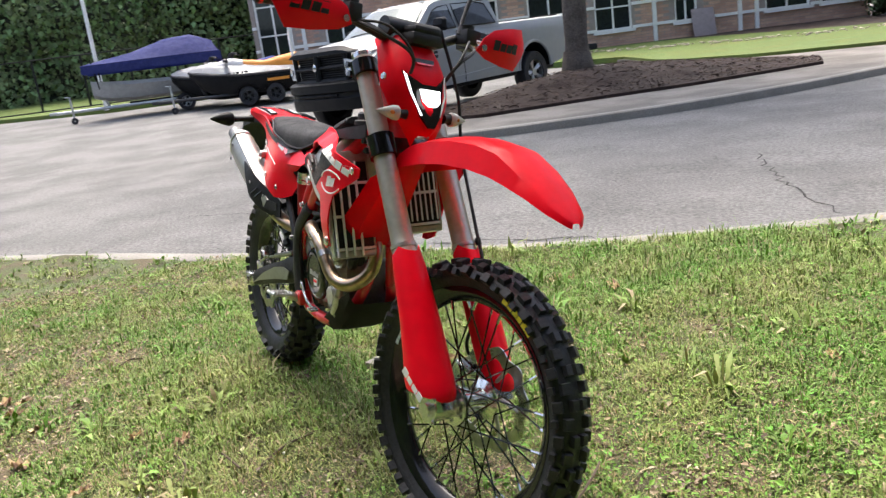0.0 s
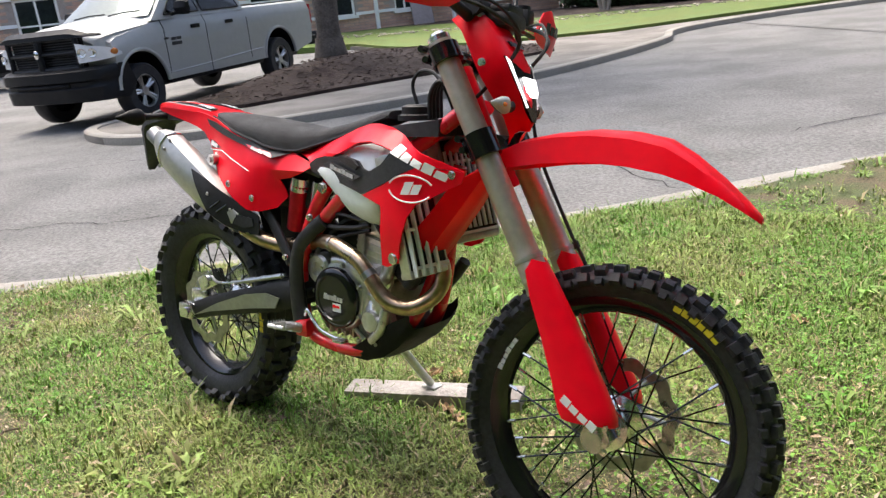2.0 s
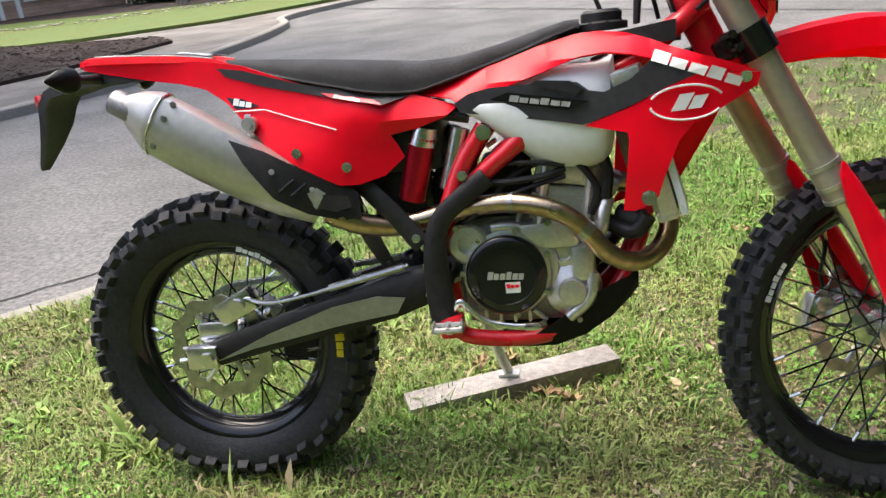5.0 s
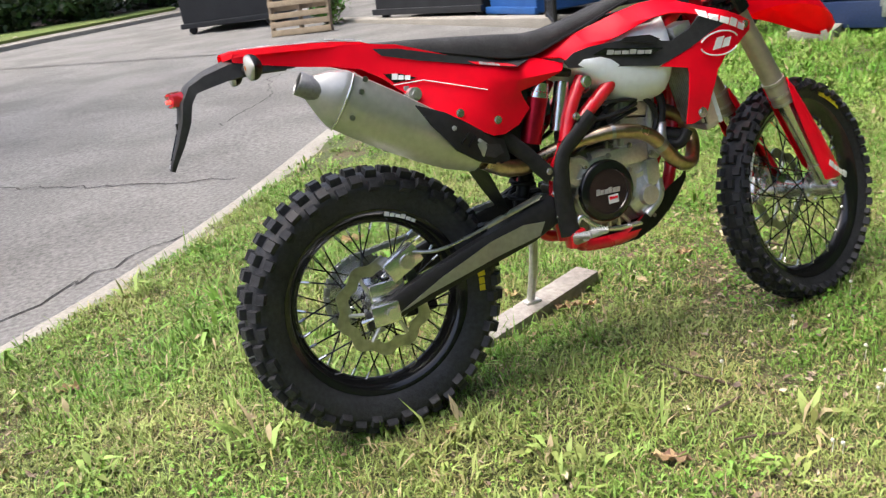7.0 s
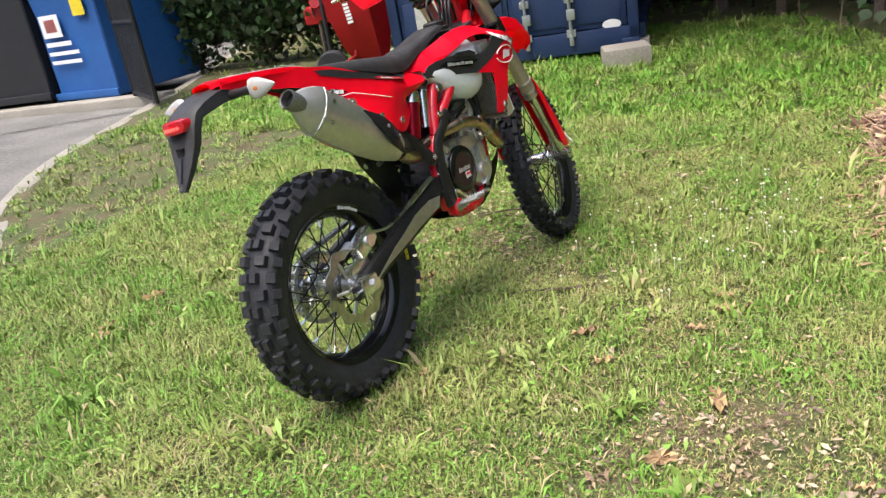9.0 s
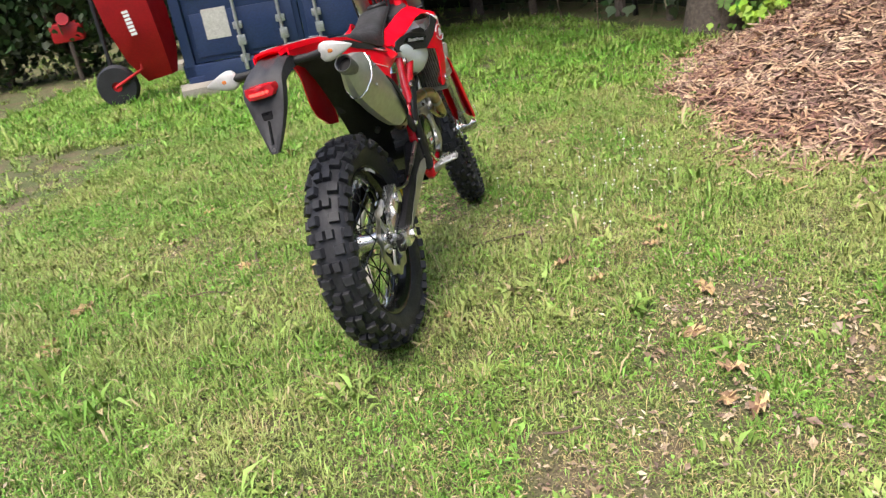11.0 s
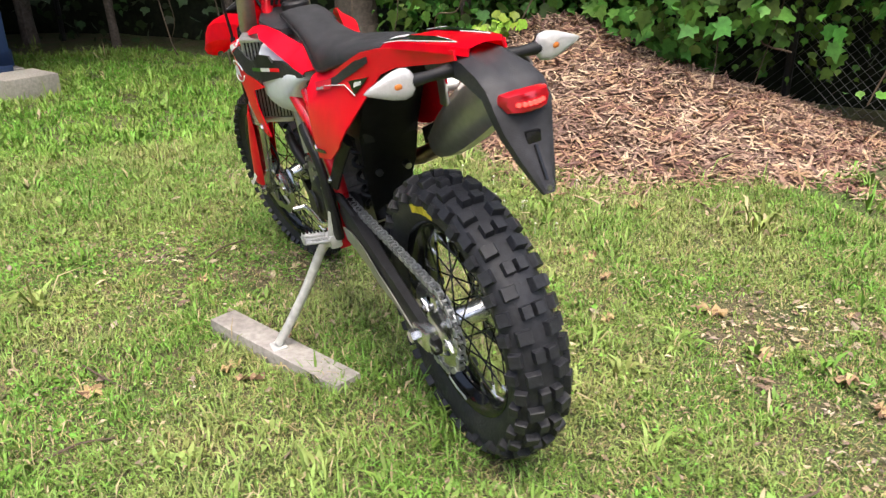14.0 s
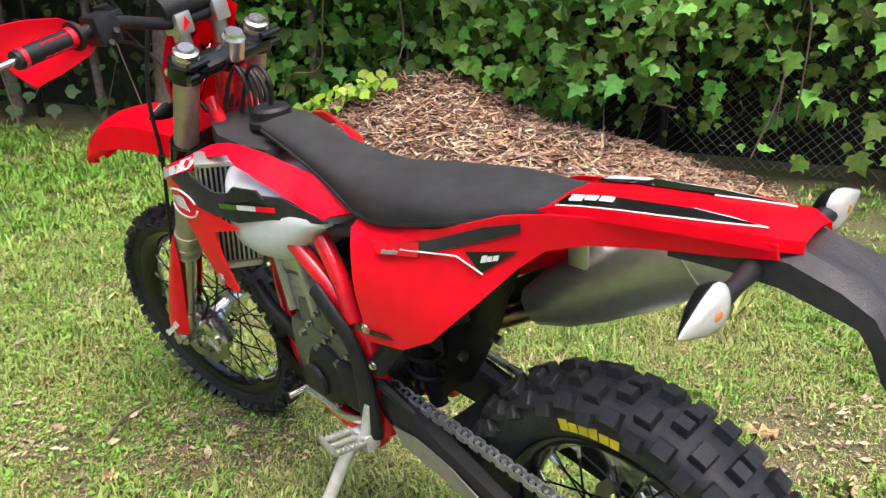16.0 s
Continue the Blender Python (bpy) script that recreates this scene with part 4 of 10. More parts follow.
# triple clamps, stem, brake hose
bm = bmesh.new()
for z, h, r in ((0.9, 0.05, 0.036), (1.095, 0.034, 0.036)):
    for s in (-1, 1):
        tube(bm, [fp(z + h / 2, s * 0.098), fp(z - h / 2, s * 0.098)], r, 20)
        for dz in (0.012, -0.012):
            tube(bm, [fp(z + dz, s * 0.075, -0.04), fp(z + dz, s * 0.125, -0.042)], 0.008, 8)
    c = fp(z, 0, -0.02)
    m = Matrix.Translation(c) @ Matrix.Rotation(radians(-27), 4, "Y")
    box(bm, -0.028, -0.1, -h / 2 + 0.004, 0.026, 0.1, h / 2 - 0.004, 0.008, m)
bp("triple_clamp", bm, BLACK_GLOSS, "black anodised triple clamps", steer=True)
bm = bmesh.new()
tube(bm, [fp(1.09, 0, -0.035), fp(1.13, 0, -0.035)], 0.024, 20)
tube(bm, [fp(1.13, 0, -0.035), fp(1.142, 0, -0.035)], 0.02, 6)
bp("stem_nut", bm, ALU_BRIGHT, steer=True)
bm = bmesh.new()
tube(bm, curve([(1.10, 0.09, 1.22), (1.14, 0.135, 1.05), (1.17, 0.14, 0.9), (1.26, 0.128, 0.72), (1.32, 0.11, 0.62), (1.345, 0.075, 0.5), (1.33, 0.07, 0.42), (1.36, 0.09, 0.36)], 8), 0.0045, 8)
for q in ((1.172, 0.14, 0.9), (1.285, 0.12, 0.68)):
    tube(bm, [Vector(q) + Vector((-0.004, 0, 0.008)), Vector(q) + Vector((0.004, 0, -0.008))], 0.008, 8)
bp("brake_hose", bm, BLACK, steer=True)
bm = bmesh.new()
cal = Matrix.Translation((FC[0] - 0.105, 0.078, FC[2] + 0.02)) @ Matrix.Rotation(radians(20), 4, "Y")
box(bm, -0.035, -0.026, -0.045, 0.018, 0.022, 0.045, 0.012, cal)
for dz in (-0.028, 0.028):
    q = cal @ Vector((-0.012, 0.02, dz * 0.8))
    tube(bm, [q, q + Vector((0, 0.01, 0))], 0.016, 18)
    q = cal @ Vector((-0.012, -0.03, dz))
    tube(bm, [q, q + Vector((0, -0.006, 0))], 0.017, 16)
tube(bm, [cal @ Vector((0.02, 0, 0.03)), (FC[0] - 0.03, 0.08, FC[2] + 0.06)], 0.012, 10)
bp("brake_caliper", bm, ALU_BRIGHT, "bright front brake caliper", steer=True)

# front fender: a ridged blade from the tip to the flap behind the fork
bm = bmesh.new()
stations = [(0.985, 0.640, 0.085, -0.0, 0.9), (1.03, 0.70, 0.092, 0.004, 0.9), (1.08, 0.77, 0.085, 0.006, 0.8), (1.13, 0.845, 0.07, 0.008, 0.8), (1.17, 0.895, 0.062, 0.012, 0.6), (1.22, 0.918, 0.075, 0.016, 0.35), (1.29, 0.928, 0.085, 0.02, 0.2), (1.37, 0.932, 0.088, 0.024, 0.1), (1.45, 0.925, 0.09, 0.027, 0.0), (1.52, 0.908, 0.092, 0.03, 0.0), (1.57, 0.880, 0.09, 0.028, 0.0), (1.625, 0.842, 0.080, 0.022, 0.0), (1.67, 0.808, 0.060, 0.014, 0.0), (1.695, 0.790, 0.03, 0.006, 0.0), (1.702, 0.784, 0.012, 0.002, 0.0)]
rings = []
for x, z, w, crown, back in stations:
    row = []
    for k in range(13):
        u = -1 + k / 6
        a = abs(u)
        lift = crown * (1.25 - a) if a > 0.45 else crown * (0.8 + 0.35 * (0.45 - a))
        skirt = -0.055 * smooth(0.8, 1.0, a) * ((0.2 + 0.8 * smooth(1.69, 1.48, x)) if x > 1.4 else 0.25 + 0.75 * smooth(1.12, 1.2, x))
        row.append(Vector((x - back * (0.02 * a + 0.075 * smooth(0.72, 1.0, a)), u * w, z + lift + skirt - 0.012)))
    rings.append(row)
rings = [[a.lerp(b, t) for a, b in zip(r0, r1)] for r0, r1 in zip(rings, rings[1:]) for t in (0, 0.34, 0.67)] + [rings[-1]]
loft(bm, rings, caps=False, closed=False)
bmesh.ops.solidify(bm, geom=bm.faces[:], thickness=0.004)
bmesh.ops.recalc_face_normals(bm, faces=bm.faces)
bp("front_fender", bm, RED, "long red plastic front fender", steer=True)

# headlight mask with its lamp
bm = bmesh.new()
mask = [(1.100, 1.205, 0.058), (1.132, 1.178, 0.068), (1.163, 1.13, 0.082), (1.190, 1.08, 0.090), (1.208, 1.03, 0.079), (1.216, 0.99, 0.060), (1.217, 0.955, 0.038), (1.208, 0.935, 0.022)]
rings = []
mask = [(x, z, w * 1.12) for x, z, w in mask]
for x, z, w in mask:
    row = []
    for k in range(15):
        u = -1 + k / 7
        back = 0.034 * u * u + 0.03 * smooth(0.8, 1.0, abs(u)) * (0.15 + 0.85 * smooth(0.96, 1.1, z))
        dip = 0.006 if (abs(u) < 0.5 and 0.97 < z < 1.08) else 0
        row.append(Vector((x - back - dip, u * w - 0.012, z - 0.03 * smooth(0.8, 1, abs(u)) - 0.012 * (1 - abs(u)) * (z > 1.17))))
    rings.append(row)
rings = [[a.lerp(b, t) for a, b in zip(r0, r1)] for r0, r1 in zip(rings, rings[1:]) for t in (0, 0.5)] + [rings[-1]]
loft(bm, rings, caps=False, closed=False)
bmesh.ops.solidify(bm, geom=bm.faces[:], thickness=0.004)
bmesh.ops.recalc_face_normals(bm, faces=bm.faces)
maskob = bp("headlight_mask", bm, RED, "red headlight mask", steer=True)


def mask_place(y, z, d):
    i = max(k for k in range(len(mask) - 1) if mask[k][1] >= z) if z < mask[0][1] else 0
    a, b = mask[i], mask[i + 1]
    t = (a[1] - z) / (a[1] - b[1])
    x, w = a[0] + (b[0] - a[0]) * t, a[2] + (b[2] - a[2]) * t
    return Vector((x - 0.034 * (y / w) ** 2 + d, y - 0.012, z))


def flat_on_mask(outline, d0, d1):
    bm = bmesh.new()
    a = [bm.verts.new(mask_place(y, z, d0)) for y, z in outline]
    b = [bm.verts.new(mask_place(y, z, d1)) for y, z in outline]
    bm.faces.new(b)
    for i in range(len(a)):
        j = (i + 1) % len(a)
        bm.faces.new((a[i], a[j], b[j], b[i]))
    bmesh.ops.recalc_face_normals(bm, faces=bm.faces)
    return bm


bp("headlight_housing", flat_on_mask([(-0.068, 1.092), (-0.045, 1.075), (-0.022, 1.062), (0.022, 1.062), (0.045, 1.075), (0.068, 1.092), (0.058, 1.04), (0.032, 0.985), (0.010, 0.955), (-0.010, 0.955), (-0.032, 0.985), (-0.058, 1.04)], -0.006, 0.004), BLACK_GLOSS, "dark headlight housing", maskob, True)
bp("headlight_lens", flat_on_mask([(-0.03, 1.05), (0.03, 1.05), (0.026, 1.02), (0.01, 1.008), (-0.01, 1.008), (-0.026, 1.02)], 0.0, 0.0075), HEADLIT, "lit clear headlight lens", maskob, True)
for s in (-1, 1):
    bp("light_strip", flat_on_mask([(s * 0.067, 1.090), (s * 0.061, 1.082), (s * 0.0535, 1.04), (s * 0.029, 0.985), (s * 0.032, 0.985), (s * 0.0575, 1.04)], 0.0, 0.006), HEADLIT if s < 0 else LENS, "white daytime light strip", maskob, True)
bm = flat_on_mask([(-0.034, 1.128), (0.034, 1.128), (0.03, 1.118), (-0.03, 1.118)], -0.002, 0.005)
bp("vent_slot", bm, BLACK, "", maskob, True)
bm = flat_on_mask([(-0.028, 1.117), (0.028, 1.117), (0.024, 1.113), (-0.024, 1.113)], -0.002, 0.006)
bp("vent_lip", bm, RED_FRAME, "", maskob, True)
bm = bmesh.new()
for s in (-1, 1):
    bolt(bm, (1.128, s * 0.091 - 0.012, 1.075), 0.008, 0.006, s)
loose("mask_bolt", bm, ALU_BRIGHT, maskob, True)


def signal(root, tip_dir, steer, stalk):
    """A turn signal: rubber stalk, black back shell and a clear lens with an amber bulb."""
    root, d = Vector(root), Vector(tip_dir).normalized()
    bm = bmesh.new()
    e = root + d * stalk
    tube(bm, [root, root.lerp(e, 0.5), e], [0.013, 0.010, 0.013], 12)
    ob = bp("turn_signal", bm, BLACK, "clear-lens turn signal on a black stalk", steer=steer)
    up = Vector((0, 0, 1))
    fw = d.cross(up).normalized()
    if fw.x < 0:
        fw = -fw
    face = 1 if root.x > 0.6 else -1
    prof = [(0.0, 0.02), (0.006, 0.025), (0.02, 0.0245), (0.045, 0.017), (0.07, 0.008), (0.084, 0.002)]
    if face > 0:
        prof = [(t * 0.75, r * 0.75) for t, r in prof]
    else:
        prof = [(-0.012, 0.008), (-0.009, 0.017), (-0.002, 0.0245), (0.012, 0.0275), (0.034, 0.0225), (0.058, 0.013), (0.076, 0.0055), (0.083, 0.001)]
    for nm, sgn, material in (("lens", face, SIGNAL_LENS), ("shell", -face, BLACK)):
        bm = bmesh.new()
        rings = []
        for t, r in prof:
            c = e + d * t
            rings.append([c + up * r * math.cos(a) + fw * sgn * r * (0.85 if face > 0 or sgn != face else 0.55) * math.sin(a) ** (1.0 if sgn != face else 0.6) for a in (math.pi * k / 10 for k in range(11))])
        loft(bm, rings, caps=False, closed=False)
        bmesh.ops.solidify(bm, geom=bm.faces[:], thickness=0.002)
        bmesh.ops.recalc_face_normals(bm, faces=bm.faces)
        bp(nm, bm, material, "clear faceted lens" if nm == "lens" else "", ob, steer)
    bm = bmesh.new()
    bmesh.ops.create_uvsphere(bm, u_segments=14, v_segments=9, radius=1.0, matrix=Matrix.Translation(e + d * 0.022 + fw * face * (0.0085 if root.x < 0.6 else 0.011)) @ Matrix(((fw.x, d.x, up.x, 0), (fw.y, d.y, up.y, 0), (fw.z, d.z, up.z, 0), (0, 0, 0, 1))) @ Matrix.Diagonal((0.0065, 0.013, 0.0085, 1) if root.x < 0.6 else (0.005, 0.008, 0.0055, 1)))
    bp("bulb", bm, AMBER, "amber bulb", ob, steer)


for s in (-1, 1):
    signal((1.185, s * 0.06 - 0.01, 0.985), (-0.1, s, 0.03), True, 0.022)
    signal((-0.168, s * 0.05, 0.972), (-0.06, s, 0.0), False, 0.085)

# handlebar, controls, guards, instruments
bm = bmesh.new()
bar = [Vector((1.032, -0.41, 1.222)), Vector((1.045, -0.29, 1.224)), Vector((1.055, -0.2, 1.22)), Vector((1.075, -0.11, 1.19)), Vector((1.08, -0.05, 1.175))]
bar = bar + [Vector((v.x, -v.y, v.z)) for v in reversed(bar)]
tube(bm, curve(bar, 6), 0.0125, 14)
hb = bp("handlebar", bm, BLACK, "black handlebar", steer=True)
bm = bmesh.new()
for s in (-1, 1):
    tube(bm, [(1.085, s * 0.05, 1.105), (1.08, s * 0.05, 1.16)], 0.018, 14)
    box(bm, 1.055, s * 0.05 - 0.02, 1.15, 1.105, s * 0.05 + 0.02, 1.195, 0.006)
loose("bar_clamp", bm, ALU, hb, True)
bm = bmesh.new()
tube(bm, [(1.085, -0.085, 1.205), (1.085, 0.085, 1.205)], [0.026, 0.026], 16)
bp("bar_pad", bm, BLACK, "black bar pad", hb, True)
for s in (-1, 1):
    a, b = Vector((1.032, s * 0.415, 1.222)), Vector((1.045, s * 0.295, 1.224))
    bm = bmesh.new()
    n = 14
    tube(bm, [a.lerp(b, i / n) for i in range(n + 1)], [0.0165 + 0.0012 * (i % 2) for i in range(n + 1)], 16)
    tube(bm, [b, b.lerp(a, -0.06)], 0.027, 18)
    grip = bp("grip", bm, BLACK, "black ribbed rubber grip", hb, True)
    bm = bmesh.new()
    tube(bm, [b.lerp(a, 0.02), b.lerp(a, 0.12)], 0.0195, 16)
    tube(bm, [b.lerp(a, 0.86), b.lerp(a, 0.93)], 0.0188, 16)
    for k in range(8):
        a0 = k * math.pi / 4
        o = Vector((math.cos(a0), 0, math.sin(a0))) * 0.0162
        if k % 2:
            tube(bm, [b.lerp(a, 0.12) + o, b.lerp(a, 0.6) + o], 0.0022, 5)
    bp("grip_rings", bm, RED_FRAME, "red grip bands", hb, True)
    bm = bmesh.new()
    tube(bm, [a, a + (a - b).normalized() * 0.04], [0.007, 0.006], 10)
    bp("bar_end", bm, ALU_BRIGHT, "", hb, True)
    # controls
    bm = bmesh.new()
    c = Vector((1.05, s * 0.235, 1.222))
    box(bm, -0.03, -0.024, -0.03, 0.026, 0.024, 0.026, 0.008, Matrix.Translation(c))
    box(bm, -0.02, -0.02, -0.022, 0.03, 0.02, 0.02, 0.006, Matrix.Translation((1.085, s * 0.19, 1.22)))
    tube(bm, [(1.09, s * 0.19, 1.215), (1.09, s * 0.19, 1.25)], 0.02, 16)
    for k, q in enumerate(((1.02, s * 0.228, 1.212), (1.02, s * 0.245, 1.195), (1.035, s * 0.225, 1.228))):
        tube(bm, [q, (q[0] - 0.008, q[1], q[2] + 0.004)], 0.006, 8)
    bp("switch_block", bm, BLACK, "black switches and lever perch", hb, True)
    bm = bmesh.new()
    tube(bm, curve([(1.09, s * 0.2, 1.215), (1.10, s * 0.24, 1.212), (1.085, s * 0.32, 1.21), (1.07, s * 0.38, 1.205)], 5), [0.009] + [0.007] * 14 + [0.009], 8, flat=(1, 0.6))
    bp("lever", bm, ALU, "grey alloy lever", hb, True)
    # hand guard: shield in front of the grip
    bm = bmesh.new()
    shield = [(0.205, 1.185), (0.225, 1.222), (0.27, 1.25), (0.33, 1.265), (0.415, 1.278), (0.422, 1.24), (0.40, 1.195), (0.372, 1.152), (0.31, 1.155), (0.24, 1.168)]
    t = bmesh.new()
    t.faces.new([t.verts.new((0, yy, zz)) for yy, zz in shield])
    for k in range(1, 9):
        bmesh.ops.bisect_plane(t, geom=t.verts[:] + t.edges[:] + t.faces[:], plane_co=(0, 0.2 + k * 0.025, 0), plane_no=(0, 1, 0))
    for k in range(1, 4):
        bmesh.ops.bisect_plane(t, geom=t.verts[:] + t.edges[:] + t.faces[:], plane_co=(0, 0, 1.152 + k * 0.032), plane_no=(0, 0, 1))
    for v in t.verts:
        yy, zz = v.co.y, v.co.z
        v.co.x = 1.128 - 2.4 * max(0, yy - 0.3) ** 2 - 0.3 * abs(zz - 1.21)
        v.co.y *= s
    bmesh.ops.recalc_face_normals(t, faces=t.faces)
    bmesh.ops.solidify(t, geom=t.faces[:], thickness=0.004)
    bmesh.ops.recalc_face_normals(t, faces=t.faces)
    hg = bp("hand_guard", t, RED, "red plastic hand guard", steer=True)

    def place(u, v, dz, s=s):
        yy = s * (0.26 + u) if s > 0 else -(0.37 - u)
        zz = 1.195 + v
        return Vector((1.1315 - 2.4 * max(0, abs(yy) - 0.3) ** 2 - 0.3 * abs(zz - 1.21) + dz, yy, zz))

    bp("guard_print", letters(4, 0.1, 0.028, 0.2, place), BLACK, "plain black print", hg, True)
    bm = bmesh.new()
    tube(bm, [(1.131, s * 0.225, 1.195), (1.123, s * 0.225, 1.195)], 0.009, 12)
    tube(bm, curve([(1.12, s * 0.225, 1.195), (1.10, s * 0.215, 1.2), (1.07, s * 0.2, 1.215)], 4), 0.009, 8)
    bp("guard_mount", bm, ALU_BRIGHT, "", hg, True)
bm = bmesh.new()
box(bm, 1.08, -0.05, 1.16, 1.165, 0.05, 1.195, 0.014)
box(bm, 1.10, -0.042, 1.19, 1.16, 0.042, 1.212, 0.01)
bp("instrument_panel", bm, BLACK, "black instrument housing", steer=True)
bm = bmesh.new()
tube(bm, curve([(1.08, 0.17, 1.225), (1.065, 0.2, 1.29), (1.055, 0.23, 1.345)], 4), 0.006, 8)
lathe(bm, [(0.002, -0.012), (0.04, -0.01), (0.05, 0.0), (0.046, 0.008), (0.002, 0.01)], 20, Matrix.Translation((1.05, 0.255, 1.385)) @ Matrix.Rotation(radians(80), 4, "Z") @ Matrix.Rotation(radians(10), 4, "X"))
bp("mirror", bm, BLACK, "black round mirror on a stalk", steer=True)
bm = bmesh.new()
for s in (-1, 1):
    for k in range(2):
        tube(bm, curve([(1.1, s * 0.19, 1.2), (1.17, s * (0.13 + 0.02 * k), 1.19 - 0.02 * k), (1.2, s * 0.07, 1.12), (1.12, s * 0.055, 1.03), (1.05, s * 0.06, 0.97)], 6), 0.0035 + 0.001 * k, 7)
loose("control_cable", bm, BLACK, None, True)


# -- bodywork
def seat_top(x):
    pts = [(0.10, 0.985), (0.2, 0.975), (0.33, 0.962), (0.45, 0.948), (0.53, 0.938), (0.6, 0.94), (0.69, 0.955), (0.77, 0.975), (0.82, 0.985), (0.85, 0.985)]
    for (a, za), (b, zb) in zip(pts, pts[1:]):
        if x <= b:
            t = (x - a) / (b - a)
            return za + (zb - za) * t
    return pts[-1][1]


def seat_low(x):
    pts = [(0.10, 0.972), (0.2, 0.945), (0.3, 0.918), (0.43, 0.884), (0.51, 0.874), (0.58, 0.89), (0.7, 0.922), (0.8, 0.955), (0.85, 0.968)]
    for (a, za), (b, zb) in zip(pts, pts[1:]):
        if x <= b:
            t = (x - a) / (b - a)
            return za + (zb - za) * t
    return pts[-1][1]


def seat_half(x):
    return 0.055 + 0.045 * smooth(0.1, 0.3, x) - 0.042 * smooth(0.4, 0.72, x)


bm = bmesh.new()
rings = []
for k in range(31):
    x = 0.10 + 0.745 * k / 30
    top, low, w = seat_top(x), seat_low(x), seat_half(x)
    row = []
    for j in range(17):
        a = math.pi * j / 16
        cy, cz = math.cos(a), math.sin(a)
        row.append(Vector((x, -w * (abs(cy) ** 0.55) * (1 if cy > 0 else -1), low + (top - low) * (cz ** 0.62))))
    rings.append(row + [Vector((x, 0, low - 0.01))])
loft(bm, rings)
seat = bp("seat", bm, SEAT, "black grippy long seat")
bm = bmesh.new()
for s in (-1, 1):
    tube(bm, curve([(0.105 + 0.735 * k / 14, s * (seat_half(0.105 + 0.735 * k / 14) + 0.002), seat_low(0.105 + 0.735 * k / 14) + 0.004) for k in range(15)], 3), 0.0035, 6)
bp("piping", bm, BLACK, "", seat)


def side_y(x, z, s=1):
    """Half width of the rear panels; the right one tucks in towards the frame."""
    y = 0.052 + 0.05 * smooth(-0.1, 0.3, x) + 0.015 * smooth(0.3, 0.55, x)
    low = smooth(0.93, 0.74, z) * (1 - 0.4 * smooth(0.45, 0.6, x))
    top = float(np.interp(x, (0.17, 0.296, 0.428, 0.515, 0.6), (0.966, 0.917, 0.886, 0.876, 0.85)))
    y -= 0.034 * smooth(top - 0.03, top, z) * smooth(0.3, 0.5, x)
    if s < 0:
        y -= 0.05 * smooth(0.32, 0.48, x) * smooth(0.86, 0.77, z)
    return y + 0.028 * low + 0.010 * math.sin(max(0, min(1, (x - 0.1) / 0.4)) * math.pi) * low


def shroud_y(x, z):
    y = 0.100 + 0.078 * smooth(0.56, 1.0, x) - 0.03 * smooth(1.04, 1.18, x)
    top = float(np.interp(x, (0.45, 0.572, 0.685, 0.774, 0.834, 0.925, 1.0, 1.05), (0.885, 0.893, 0.918, 0.943, 0.955, 0.948, 0.915, 0.896)))
    y -= 0.045 * smooth(top - 0.04, top, z) * smooth(1.06, 0.95, x)
    return y - 0.012 * smooth(0.72, 0.62, z)


